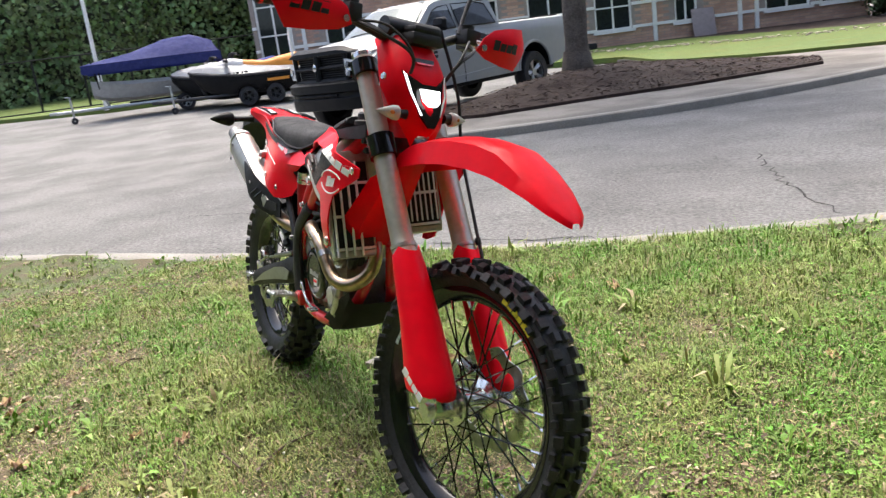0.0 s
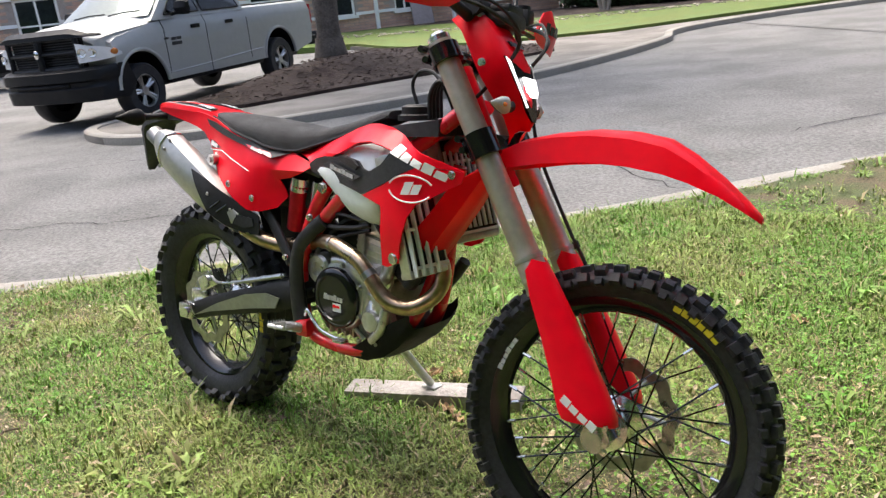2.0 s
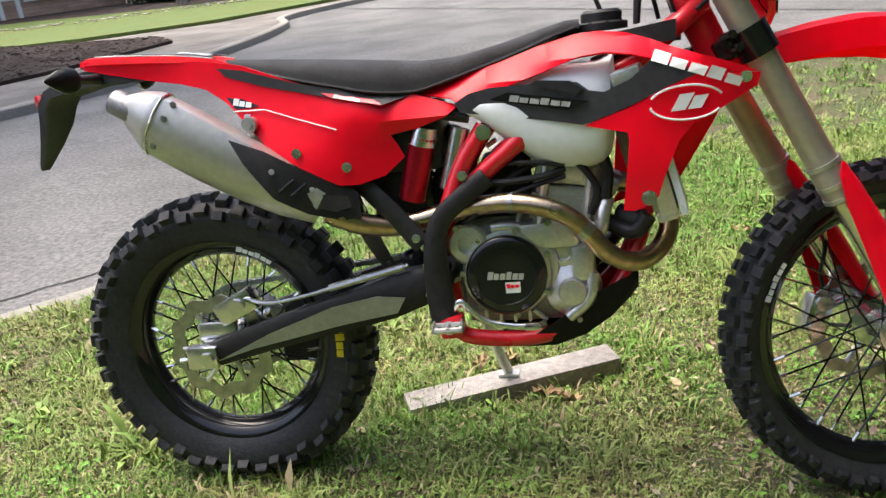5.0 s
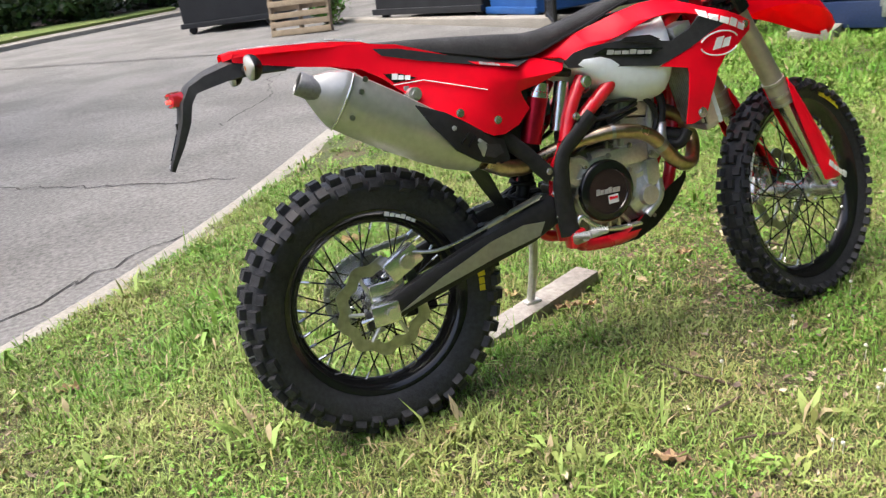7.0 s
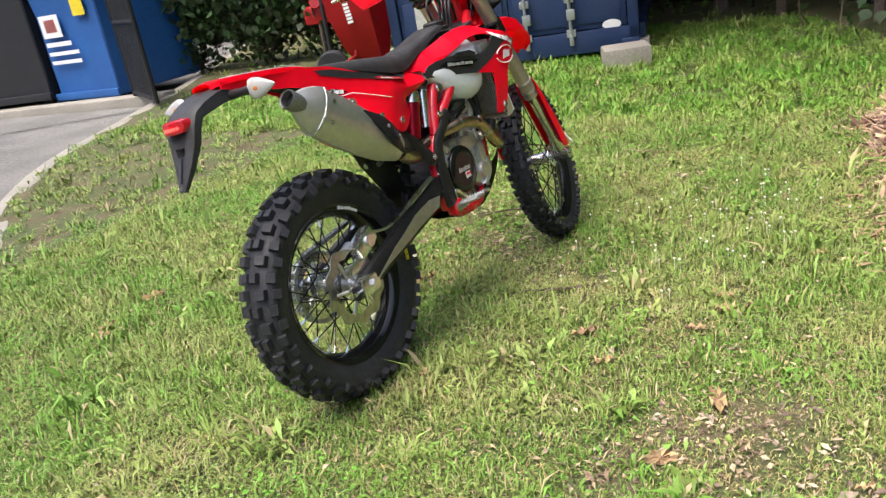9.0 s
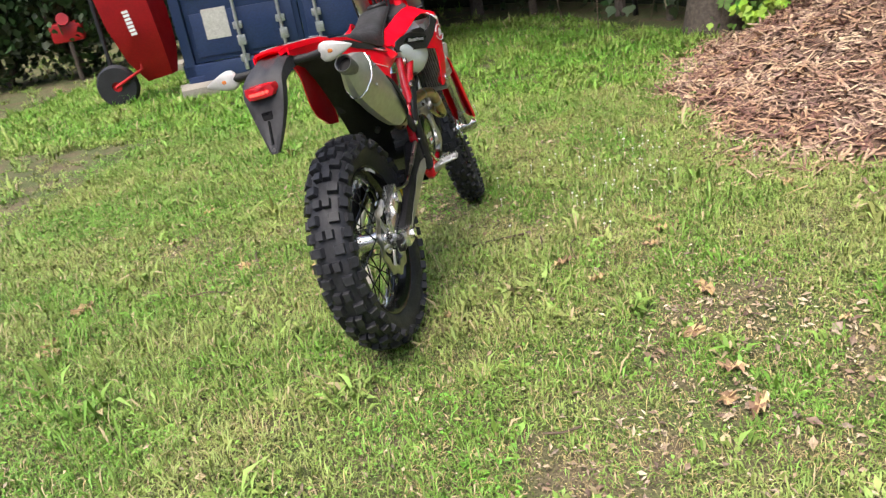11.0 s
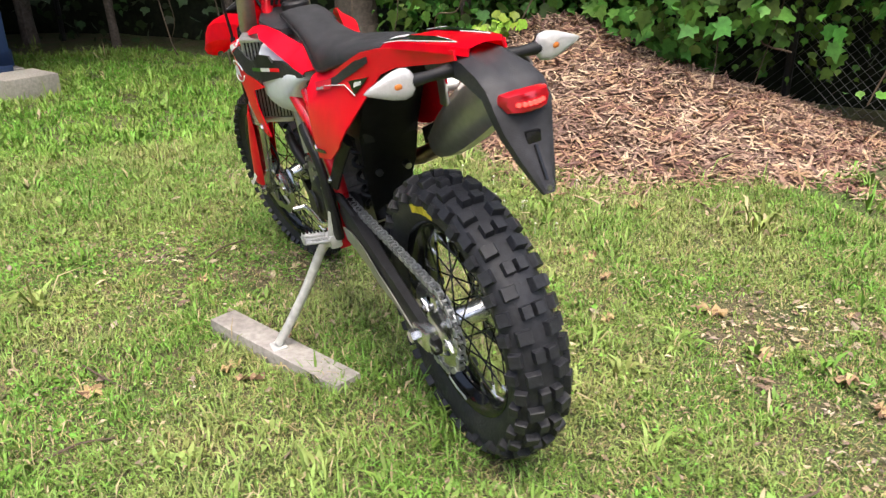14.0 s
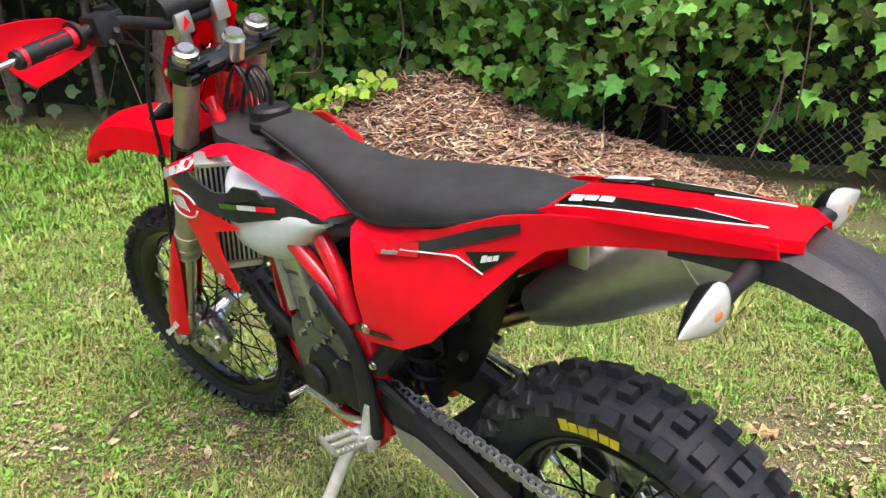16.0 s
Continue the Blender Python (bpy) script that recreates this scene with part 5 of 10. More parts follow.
for s in (-1, 1):
    side = lambda x, z, s=s: s * side_y(x, z, s)
    outline = [(-0.193, 1.010), (-0.099, 1.002), (0.01, 0.991), (0.103, 0.980), (0.17, 0.966), (0.296, 0.917), (0.428, 0.886), (0.515, 0.876)]
    outline += [(0.603, 0.846), (0.576, 0.826), (0.52, 0.81), (0.464, 0.801), (0.475, 0.778), (0.486, 0.755), (0.445, 0.722), (0.393, 0.710), (0.357, 0.713), (0.295, 0.747), (0.217, 0.797), (0.171, 0.848)] if s < 0 else [(0.52, 0.862), (0.495, 0.84), (0.49, 0.79), (0.475, 0.73), (0.462, 0.672), (0.37, 0.690), (0.295, 0.735), (0.205, 0.828), (0.150, 0.888)]
    outline += [(0.126, 0.896), (0.082, 0.926), (0.028, 0.942), (-0.054, 0.958), (-0.14, 0.978), (-0.196, 0.993)] if s < 0 else [(0.105, 0.926), (0.045, 0.947), (-0.04, 0.962), (-0.14, 0.980), (-0.196, 0.993)]
    bm = bmesh.new()
    panel(bm, outline, side, 0.004)
    sp = bp("side_panel", bm, RED, "red plastic side panel with graphics")
    off = lambda d, f=side, s=s: (lambda x, z: f(x, z) + s * d)
    bm = bmesh.new()
    panel(bm, [(0.115, 0.966), (0.172, 0.956), (0.296, 0.917), (0.428, 0.886), (0.51, 0.875), (0.454, 0.861), (0.324, 0.893), (0.217, 0.920), (0.133, 0.947)] if s < 0 else [(0.14, 0.961), (0.20, 0.944), (0.31, 0.897), (0.41, 0.868), (0.40, 0.860), (0.30, 0.881), (0.2, 0.922), (0.14, 0.948)], off(0.003), 0.0015)
    bp("panel_inlay", bm, GREY_PLASTIC, "dark textured inlay", sp)
    bm = bmesh.new()
    panel(bm, [(0.335, 0.897), (0.447, 0.872), (0.456, 0.862), (0.355, 0.885)] if s < 0 else [(0.33, 0.889), (0.445, 0.864), (0.42, 0.849), (0.33, 0.866)], off(0.005), 0.001)
    bp("model_plate", bm, RED_FRAME, "darker red decal", sp)

    def pl(x0, z0, ux, uz, vx, vz, d, f=side, s=s):
        return lambda u, v, dz: Vector((x0 + ux * u + vx * v, f(x0 + ux * u + vx * v, z0 + uz * u + vz * v) + s * (d + dz), z0 + uz * u + vz * v))

    bp("panel_print", letters(5, 0.055 if s < 0 else 0.04, 0.007, 0.3, pl(0.36 if s < 0 else 0.41, 0.885 if s < 0 else 0.853, -s * 0.97, 0.25 * s if s < 0 else -0.2 * -1, 0, 1, 0.0065)), SILVER, "small pale print", sp)
    bm = bmesh.new()
    panel(bm, [(0.128, 0.906), (0.165, 0.900), (0.202, 0.883), (0.148, 0.881)] if s < 0 else [(0.145, 0.918), (0.235, 0.898), (0.205, 0.872)], off(0.003), 0.0012, 0.02)
    bp("logo_patch", bm, BLACK_GLOSS, "black logo patch", sp)
    bp("panel_print", letters(3, 0.045 if s < 0 else 0.034, 0.014 if s < 0 else 0.010, 0.3, pl(0.143, 0.890, 0.95, -0.2, 0, 1, 0.0045) if s < 0 else pl(0.205, 0.889, -0.9, 0.3, 0, 1, 0.0045)), WHITE, "plain white print", sp)
    bm = bmesh.new()
    line = [(0.144, 0.877), (0.215, 0.875), (0.28, 0.852), (0.363, 0.823)] if s < 0 else [(0.2, 0.872), (0.25, 0.888), (0.37, 0.868)]
    for (xa, za), (xb, zb) in zip(line, line[1:]):
        tube(bm, [(xa, side(xa, za) + s * 0.004, za), (xb, side(xb, zb) + s * 0.004, zb)], 0.0014, 5)
    bp("pin_stripe", bm, WHITE, "", sp)
    bm = bmesh.new()
    for q in (((0.278, 0.784), (0.375, 0.748)) if s < 0 else ((0.46, 0.70),)):
        x, z = q
        bolt(bm, (x, side(x, z) + s * 0.002, z), 0.008, 0.005, s)
    loose("panel_bolt", bm, ALU_BRIGHT, sp)
    if s > 0:
        bm = bmesh.new()
        panel(bm, [(0.50, 0.695), (0.46, 0.700), (0.40, 0.708), (0.385, 0.703), (0.44, 0.692), (0.50, 0.684)], off(0.003), 0.0012, 0.02)
        bp("logo_patch", bm, BLACK_GLOSS, "thin dark strip", sp)

    # radiator shroud: red frame with a window, dark band, lower leg
    sh = lambda x, z, s=s: s * shroud_y(x, z)
    offs = lambda d, s=s: (lambda x, z: s * (shroud_y(x, z) + d))
    bm = bmesh.new()
    panel(bm, [(0.512 if s < 0 else 0.465, 0.877 if s < 0 else 0.89), (0.572, 0.893), (0.685, 0.918), (0.774, 0.943), (0.834, 0.955), (0.875, 0.956), (0.925, 0.948), (0.969, 0.931), (1.001, 0.915), (1.048, 0.896), (1.104, 0.876), (1.152, 0.856), (1.047, 0.868), (0.966, 0.898)] + ([(0.929, 0.909), (0.885, 0.917), (0.84, 0.914), (0.779, 0.895), (0.711, 0.875)] if s < 0 else [(0.948, 0.924), (0.87, 0.938), (0.793, 0.917), (0.713, 0.888)]) + [(0.65, 0.862), (0.60, 0.852), (0.59, 0.862)], sh, 0.004, 0.03)
    shroud = bp("radiator_shroud", bm, RED, "red radiator shroud with a cut-out window")
    bm = bmesh.new()
    panel(bm, [(1.152, 0.855), (1.146, 0.833), (1.064, 0.792), (1.033, 0.780), (1.005, 0.749), (0.978, 0.685), (0.968, 0.651), (0.952, 0.634), (0.925, 0.624), (0.904, 0.626), (0.919, 0.757), (0.917, 0.771), (0.842, 0.789), (0.925, 0.818), (0.989, 0.846), (1.047, 0.866)], sh, 0.004, 0.03)
    bp("lower_shroud", bm, RED, "", shroud)
    bm = bmesh.new()
    panel(bm, [(0.596, 0.849), (0.626, 0.866), (0.669, 0.873), (0.751, 0.873), (0.778, 0.877), (0.832, 0.869), (0.852, 0.852), (0.879, 0.847), (0.927, 0.866), (0.963, 0.896), (1.003, 0.882), (1.047, 0.866), (0.989, 0.847), (0.925, 0.819), (0.839, 0.791), (0.784, 0.802), (0.692, 0.817), (0.608, 0.831)] if s < 0 else [(0.592, 0.848), (0.65, 0.862), (0.713, 0.877), (0.80, 0.872), (0.89, 0.864), (0.93, 0.878), (0.967, 0.896), (1.05, 0.866), (0.945, 0.8195), (0.835, 0.806), (0.74, 0.828), (0.615, 0.842)], offs(0.0015), 0.005, 0.03)
    bp("dark_band", bm, GREY_PLASTIC, "black textured band", shroud)
    bm = bmesh.new()
    panel(bm, [(0.745, 0.872), (0.76, 0.888 if s > 0 else 0.879), (0.82, 0.888 if s > 0 else 0.873), (0.845, 0.866 if s > 0 else 0.858), (0.832, 0.853 if s > 0 else 0.848)], offs(0.005), 0.006, 0.03)
    bp("band_rib", bm, BLACK, "", shroud)
    bm = bmesh.new()
    if s < 0:
        panel(bm, [(0.667, 0.851), (0.703, 0.862), (0.853, 0.834), (0.811, 0.821)], offs(0.0075), 0.001, 0.03)
        bp("band_decal", bm, BLACK_GLOSS, "", shroud)
        bp("band_print", letters(6, 0.115, 0.012, 0.3, lambda u, v, dz: Vector((0.705 + u, -(shroud_y(0.705 + u, 0.845 - u * 0.17 + v) + 0.009 + dz), 0.845 - u * 0.17 + v))), SILVER, "plain silver print", shroud)
    else:
        for k, mt in enumerate((LEAF, WHITE, RED)):
            b2 = bmesh.new()
            x1 = 0.87 - k * 0.05
            panel(b2, [(x1, 0.836 + k * 0.004), (x1 - 0.05, 0.840 + k * 0.004), (x1 - 0.05, 0.850 + k * 0.004), (x1, 0.846 + k * 0.004)], offs(0.0075), 0.001, 0.03)
            bp("stripe", b2, mt, "", shroud)
        bm.free()

    def spl(x0, z0, ux, uz, vx, vz, d, s=s):
        return lambda u, v, dz: Vector((x0 + ux * u + vx * v, s * (shroud_y(x0 + ux * u + vx * v, z0 + uz * u + vz * v) + d + dz), z0 + uz * u + vz * v))

    bp("shroud_print", letters(5, 0.165, 0.023, 0.5, spl(0.962, 0.894, 0.93, -0.37, 0, 1, 0.003) if s < 0 else spl(1.115, 0.848, -0.93, 0.33, 0, 1, 0.003)), WHITE, "plain white print", shroud)
    bm = bmesh.new()
    for a0, a1 in ((20, 165), (190, 340)):
        tube(bm, [(1.02 + 0.064 * math.cos(radians(a)), s * (shroud_y(1.02 + 0.064 * math.cos(radians(a)), 0.816 + 0.03 * math.sin(radians(a))) + 0.004), 0.816 + 0.03 * math.sin(radians(a))) for a in range(a0, a1, 10)], 0.0022, 5)
    bp("emblem_ring", bm, WHITE, "", shroud)
    bp("emblem", letters(2, 0.058, 0.028, 0.6, spl(0.992, 0.802, 1, 0.05, 0, 1, 0.003)), WHITE, "plain white emblem", shroud)
    bm = bmesh.new()
    bolt(bm, (0.95, s * (shroud_y(0.95, 0.648) + 0.001), 0.648), 0.011, 0.006, s)
    bolt(bm, (1.125, s * (shroud_y(1.125, 0.85) + 0.001), 0.85), 0.008, 0.006, s)
    loose("shroud_bolt", bm, ALU_BRIGHT, shroud)

    # radiator: core with fins and a louvred guard
    bm = bmesh.new()
    m = Matrix.Translation((0.978 if s < 0 else 0.962, s * 0.105, 0.745 if s < 0 else 0.797)) @ Matrix.Rotation(radians(-14), 4, "Y") @ Matrix.Rotation(radians(-8 if s < 0 else -28), 4, "Z")
    box(bm, -0.032, -0.06, -0.13, 0.0, -0.055, 0.13, 0.001, m)
    box(bm, -0.032, 0.055, -0.13, 0.0, 0.06, 0.13, 0.001, m)
    box(bm, -0.045, -0.06, 0.12, 0.008, 0.06, 0.15 if s < 0 else 0.132, 0.005, m)
    box(bm, -0.04, -0.06, -0.143, 0.0, 0.06, -0.124, 0.008, m)
    rad = bp("radiator", bm, ALU, "aluminium radiator")
    bm = bmesh.new()
    box(bm, -0.033, -0.054, -0.124, 0.001, 0.054, 0.119, 0, m)
    bp("core_face", bm, BLACK, "dark radiator core", rad)
    bm = bmesh.new()
    for k in range(11):
        yy = -0.05 + 0.1 * k / 10
        box(bm, -0.042, yy - 0.0022, -0.12, -0.034, yy + 0.0022, 0.12, 0, m)
    loose("core_fin", bm, GALV, rad)
    for k in range(4 if s < 0 else 8):
        b2 = bmesh.new()
        yy = -0.052 + 0.0145 * k if s > 0 else -0.05 + 0.023 * k
        box(b2, 0.004, yy - 0.0025, -0.14 if s < 0 else -0.11, 0.017, yy + 0.0025, 0.09 + 0.01 * min(k, 3), 0.001, m)
        bp("louvre", b2, TANK, "pale louvre blade", rad)
    bm = bmesh.new()
    for zz in (-0.12, -0.03, 0.06):
        box(bm, 0.006, -0.055, zz - 0.004, 0.012, 0.055, zz + 0.004, 0.002, m)
    loose("louvre_frame", bm, TANK, rad)

# tank: two lobes joined over the frame, filler cap
bm = bmesh.new()
rings = []
tank = [(0.605, 0.838, 0.006, 0.1), (0.65, 0.832, 0.030, 0.112), (0.70, 0.82, 0.066, 0.122), (0.745, 0.812, 0.096, 0.131), (0.79, 0.808, 0.108, 0.139), (0.84, 0.806, 0.110, 0.148), (0.875, 0.806, 0.103, 0.15), (0.892, 0.815, 0.092, 0.142), (0.903, 0.84, 0.06, 0.115)]
for x, zc, hh, w in tank:
    row = []
    for k in range(24):
        a = 2 * math.pi * k / 24
        cy, cz = math.cos(a), math.sin(a)
        row.append(Vector((x, w * (abs(cy) ** (0.62 if cz < 0 else 0.45 - 0.2 * smooth(0.74, 0.80, x) + 0.2 * smooth(0.88, 0.91, x))) * (1 if cy > 0 else -1), zc + (hh if cz < 0 else 0.03 + 0.068 * smooth(0.64, 0.78, x)) * (abs(cz) ** 0.7) * (1 if cz > 0 else -1))))
    rings.append(row)
loft(bm, [[a.lerp(b, t) for a, b in zip(r0, r1)] for r0, r1 in zip(rings, rings[1:]) for t in (0, 0.5)] + [rings[-1]])
tankob = bp("fuel_tank", bm, TANK, "milky white plastic fuel tank")
bm = bmesh.new()
panel_pts = [(0.80, -0.08), (0.86, -0.095), (0.95, -0.10), (1.02, -0.075), (1.04, 0), (1.02, 0.075), (0.95, 0.10), (0.86, 0.095), (0.80, 0.08)]
a = [bm.verts.new((x, y, 0.955 + 0.02 * smooth(0.78, 0.95, x) - 0.25 * y * y * 8)) for x, y in panel_pts]
b = [bm.verts.new((x, y * 1.04, 0.925)) for x, y in panel_pts]
bm.faces.new(a)
for i in range(len(a)):
    j = (i + 1) % len(a)
    bm.faces.new((a[i], b[i], b[j], a[j]))
bmesh.ops.recalc_face_normals(bm, faces=bm.faces)
bp("tank_cover", bm, GREY_PLASTIC, "black textured tank cover", tankob)
bm = bmesh.new()
lathe(bm, [(0.0, -0.012), (0.05, -0.012), (0.05, 0.0), (0.04, 0.004), (0.04, 0.02), (0.034, 0.026), (0.0, 0.027)], 28, Matrix.Translation((0.89, 0, 0.972)) @ Matrix.Rotation(radians(90), 4, "X"))
for k in range(9):
    t = 2 * math.pi * k / 9
    bolt(bm, (0.89 + 0.045 * math.cos(t), 0.045 * math.sin(t), 0.97), 0.004, 0.004)
bp("filler_cap", bm, BLACK, "black ribbed filler cap", tankob)
bm = bmesh.new()
tube(bm, curve([(0.89, 0.0, 0.995), (0.875, 0, 1.045), (0.90, 0, 1.075), (0.945, 0, 1.07), (0.985, 0, 1.02), (1.0, 0.01, 0.97)], 8), 0.0045, 8)
bp("breather_hose", bm, BLACK, "black breather hose", tankob)
bm = bmesh.new()
for k in range(4):
    o = 0.014 * k
    tube(bm, curve([(0.955, -0.03 + o, 0.965), (0.962, -0.035 + o, 1.02 + o * 0.4), (0.985, -0.03 + o, 1.05 + o * 0.5), (1.012, -0.02 + o, 1.03), (1.03, -0.01 + o, 0.98)], 6), 0.006 - 0.0006 * k, 8)
loose("cable_loop", bm, BLACK, tankob)

# tail: top of the rear fender, graphics, black plate holder and lamp
bm = bmesh.new()
rings = []
for x, z, w in ((0.16, 0.962, 0.06), (0.10, 0.985, 0.066), (0.03, 0.998, 0.066), (-0.06, 1.006, 0.062), (-0.14, 1.012, 0.058), (-0.19, 1.014, 0.053), (-0.215, 1.01, 0.035)):
    rings.append([Vector((x, w * u, z + 0.006 * (1 - u * u) - (0.012 if abs(u) > 0.99 else 0))) for u in (-1, -0.9, -0.5, 0, 0.5, 0.9, 1)])
loft(bm, rings, caps=False, closed=False)
bmesh.ops.solidify(bm, geom=bm.faces[:], thickness=0.005)
bmesh.ops.recalc_face_normals(bm, faces=bm.faces)
tail = bp("tail_fender", bm, RED, "red plastic tail fender")


def tail_top(x, y):
    """Height of the tail's upper face."""
    w = np.interp(-x, (-0.10, -0.03, 0.06, 0.14, 0.19), (0.066, 0.066, 0.062, 0.058, 0.053))
    z = np.interp(-x, (-0.16, -0.10, -0.03, 0.06, 0.14, 0.19), (0.962, 0.985, 0.998, 1.006, 1.012, 1.014))
    return float(z + 0.006 * (1 - min(1, (y / w) ** 2)))


for s in (-1, 1):
    bm = bmesh.new()
    v = [bm.verts.new((x, s * y, tail_top(x, y) + 0.003)) for x, y in ((0.10, 0.056), (0.02, 0.054), (-0.08, 0.047), (-0.165, 0.034), (-0.08, 0.026), (0.05, 0.026), (0.10, 0.030))]
    bm.faces.new(v)
    bmesh.ops.solidify(bm, geom=bm.faces[:], thickness=0.001)
    bp("tail_graphic", bm, BLACK_GLOSS, "black and white tail graphic", tail)
    bp("tail_print", letters(3, 0.07, 0.016, 0.3, lambda u, v, dz, s=s: Vector((0.09 - u, s * (0.034 + v), tail_top(0.09 - u, 0.034 + v) + dz + 0.0045))), WHITE, "", tail)
    bm = bmesh.new()
    tube(bm, [(x, s * y, tail_top(x, y) + 0.0015) for x, y in ((0.10, 0.058), (0.06, 0.057), (0.0, 0.055), (-0.05, 0.0515), (-0.10, 0.046), (-0.175, 0.034), (-0.13, 0.029), (-0.08, 0.024))], 0.0013, 5)
    bp("pin_stripe", bm, WHITE, "", tail)

bm = bmesh.new()
hold = [(-0.06, 0.977, 0.05, 0.022), (-0.14, 0.988, 0.05, 0.030), (-0.205, 0.987, 0.05, 0.032), (-0.262, 0.973, 0.055, 0.028), (-0.298, 0.957, 0.058, 0.021), (-0.317, 0.928, 0.058, 0.019), (-0.327, 0.89, 0.049, 0.018), (-0.347, 0.845, 0.034, 0.014), (-0.370, 0.802, 0.017, 0.010), (-0.376, 0.788, 0.010, 0.008)]
rings = []
for i, (x, z, w, t) in enumerate(hold):
    d = Vector((hold[min(i + 1, len(hold) - 1)][0] - hold[max(i - 1, 0)][0], 0, hold[min(i + 1, len(hold) - 1)][1] - hold[max(i - 1, 0)][1])).normalized()
    up = Vector((d.z, 0, -d.x))
    if up.z < 0 and i < 5 or i >= 5 and up.x > 0:
        up = -up
    c = Vector((x, 0, z))
    rings.append([c + Vector((0, w * a, 0)) + up * t * b for a, b in ((-1, -0.9), (-0.96, 0.1), (-0.6, 0.5), (-0.25, 0.35), (0.25, 0.35), (0.6, 0.5), (0.96, 0.1), (1, -0.9), (0.6, -0.5), (-0.6, -0.5))])
loft(bm, rings)
holder = bp("plate_holder", bm, GREY_PLASTIC, "black plastic plate holder under the tail")
bm = bmesh.new()
box(bm, -0.343, -0.014, 0.862, -0.333, 0.014, 0.888, 0.002)
tube(bm, [(-0.344, 0, 0.865), (-0.370, 0, 0.81)], 0.004, 6)
bp("cable_slot", bm, BLACK_GLOSS, "", holder)
bm = bmesh.new()
for q in ((-0.328, -0.032, 0.893), (-0.328, 0.032, 0.893), (-0.374, 0, 0.797)):
    tube(bm, [q, (q[0] - 0.004, q[1], q[2])], 0.005, 8)
loose("holder_bolt", bm, STEEL, holder)
bm = bmesh.new()
rings = []
for t, k in ((0.0, 1.0), (0.012, 0.98), (0.022, 0.86), (0.026, 0.6)):
    rings.append([Vector((-0.312 - t - 0.012 * (1 - (abs(u)) ** 2), 0.047 * u * k, 0.938 + v * 0.018 * k)) for u, v in ((-1, 0), (-0.9, 0.8), (-0.4, 1), (0, 1.02), (0.4, 1), (0.9, 0.8), (1, 0), (0.8, -0.85), (0.4, -1), (0, -1), (-0.4, -1), (-0.8, -0.85))])
loft(bm, rings)
lamp = bp("tail_lamp", bm, TAILRED, "red tail lamp", holder)
bm = bmesh.new()
for k in range(6):
    u = -0.0225 + 0.009 * k
    x = -0.3388 - 0.0118 * (1 - (u / 0.03) ** 2)
    tube(bm, [(-0.332, u, 0.936), (x, u, 0.936)], 0.0042, 8)
loose("lamp_diode", bm, LAMP_ON, holder)

# inner rear fender and mud flap
bm = bmesh.new()
rings = []
for x, z, w in ((-0.15, 0.972, 0.045), (0.0, 0.955, 0.055), (0.12, 0.915, 0.065), (0.21, 0.84, 0.075), (0.28, 0.74, 0.078), (0.335, 0.64, 0.07), (0.37, 0.56, 0.055), (0.40, 0.50, 0.04)):
    rings.append([Vector((x + 0.035 * abs(u) ** 2 * (1 if z > 0.7 else 0.3), w * u, z + 0.02 * (1 - u * u))) for u in (-1, -0.7, -0.35, 0, 0.35, 0.7, 1)])
loft(bm, rings, caps=False, closed=False)
bmesh.ops.solidify(bm, geom=bm.faces[:], thickness=0.006)
bmesh.ops.recalc_face_normals(bm, faces=bm.faces)
flap = bp("inner_fender", bm, BLACK, "black inner fender and mud flap")
bm = bmesh.new()
for q in ((0.335, -0.035, 0.64), (0.355, 0.035, 0.635)):
    tube(bm, [q, (q[0] - 0.02, q[1], q[2] - 0.004)], 0.009, 10)
loose("flap_bolt", bm, STEEL, flap)
bm = bmesh.new()
box(bm, 0.30, -0.075, 0.72, 0.56, 0.075, 0.86, 0.02)
box(bm, 0.40, -0.06, 0.60, 0.52, 0.03, 0.74, 0.02)
bp("airbox", bm, BLACK, "black airbox under the seat")

# exhaust
bm = bmesh.new()
line = curve([(0.88, -0.03, 0.665), (0.94, -0.032, 0.655), (0.985, -0.034, 0.62), (0.998, -0.048, 0.575), (0.982, -0.07, 0.538), (0.945, -0.1, 0.515), (0.902, -0.12, 0.520), (0.866, -0.128, 0.545), (0.838, -0.131, 0.580), (0.802, -0.132, 0.617), (0.75, -0.131, 0.640), (0.69, -0.118, 0.650), (0.62, -0.092, 0.644), (0.546, -0.074, 0.630), (0.50, -0.072, 0.620), (0.446, -0.082, 0.614), (0.38, -0.104, 0.628), (0.32, -0.125, 0.660)], 8)
tube(bm, line, [0.0195] * (len(line) - 36) + [0.022] * 36, 18)
pipe = bp("exhaust_header", bm, HEADER, "bronze heat-tinted exhaust pipe")
bm = bmesh.new()
for q, w in (((0.838, -0.131, 0.580), (0.826, -0.1313, 0.593)), ((0.70, -0.1205, 0.650), (0.69, -0.118, 0.650))):
    tube(bm, [q, w], 0.021, 18)
loose("weld_band", bm, STEEL, pipe)
bm = bmesh.new()
axis = [(0.0, 0.868, 0.043, 0.066), (0.04, 0.842, 0.047, 0.068), (0.10, 0.803, 0.048, 0.068), (0.18, 0.752, 0.046, 0.064), (0.25, 0.708, 0.040, 0.055), (0.31, 0.672, 0.030, 0.038)]
rings = []
upv = Vector((0.536, 0, 0.845))
shape = [(1, 0.1), (0.97, 0.5), (0.7, 0.9), (0.1, 1.0), (-0.45, 0.92), (-0.9, 0.55), (-1, 0.0), (-0.88, -0.55), (-0.5, -0.92), (0.0, -0.98), (0.5, -0.72), (0.92, -0.25)]
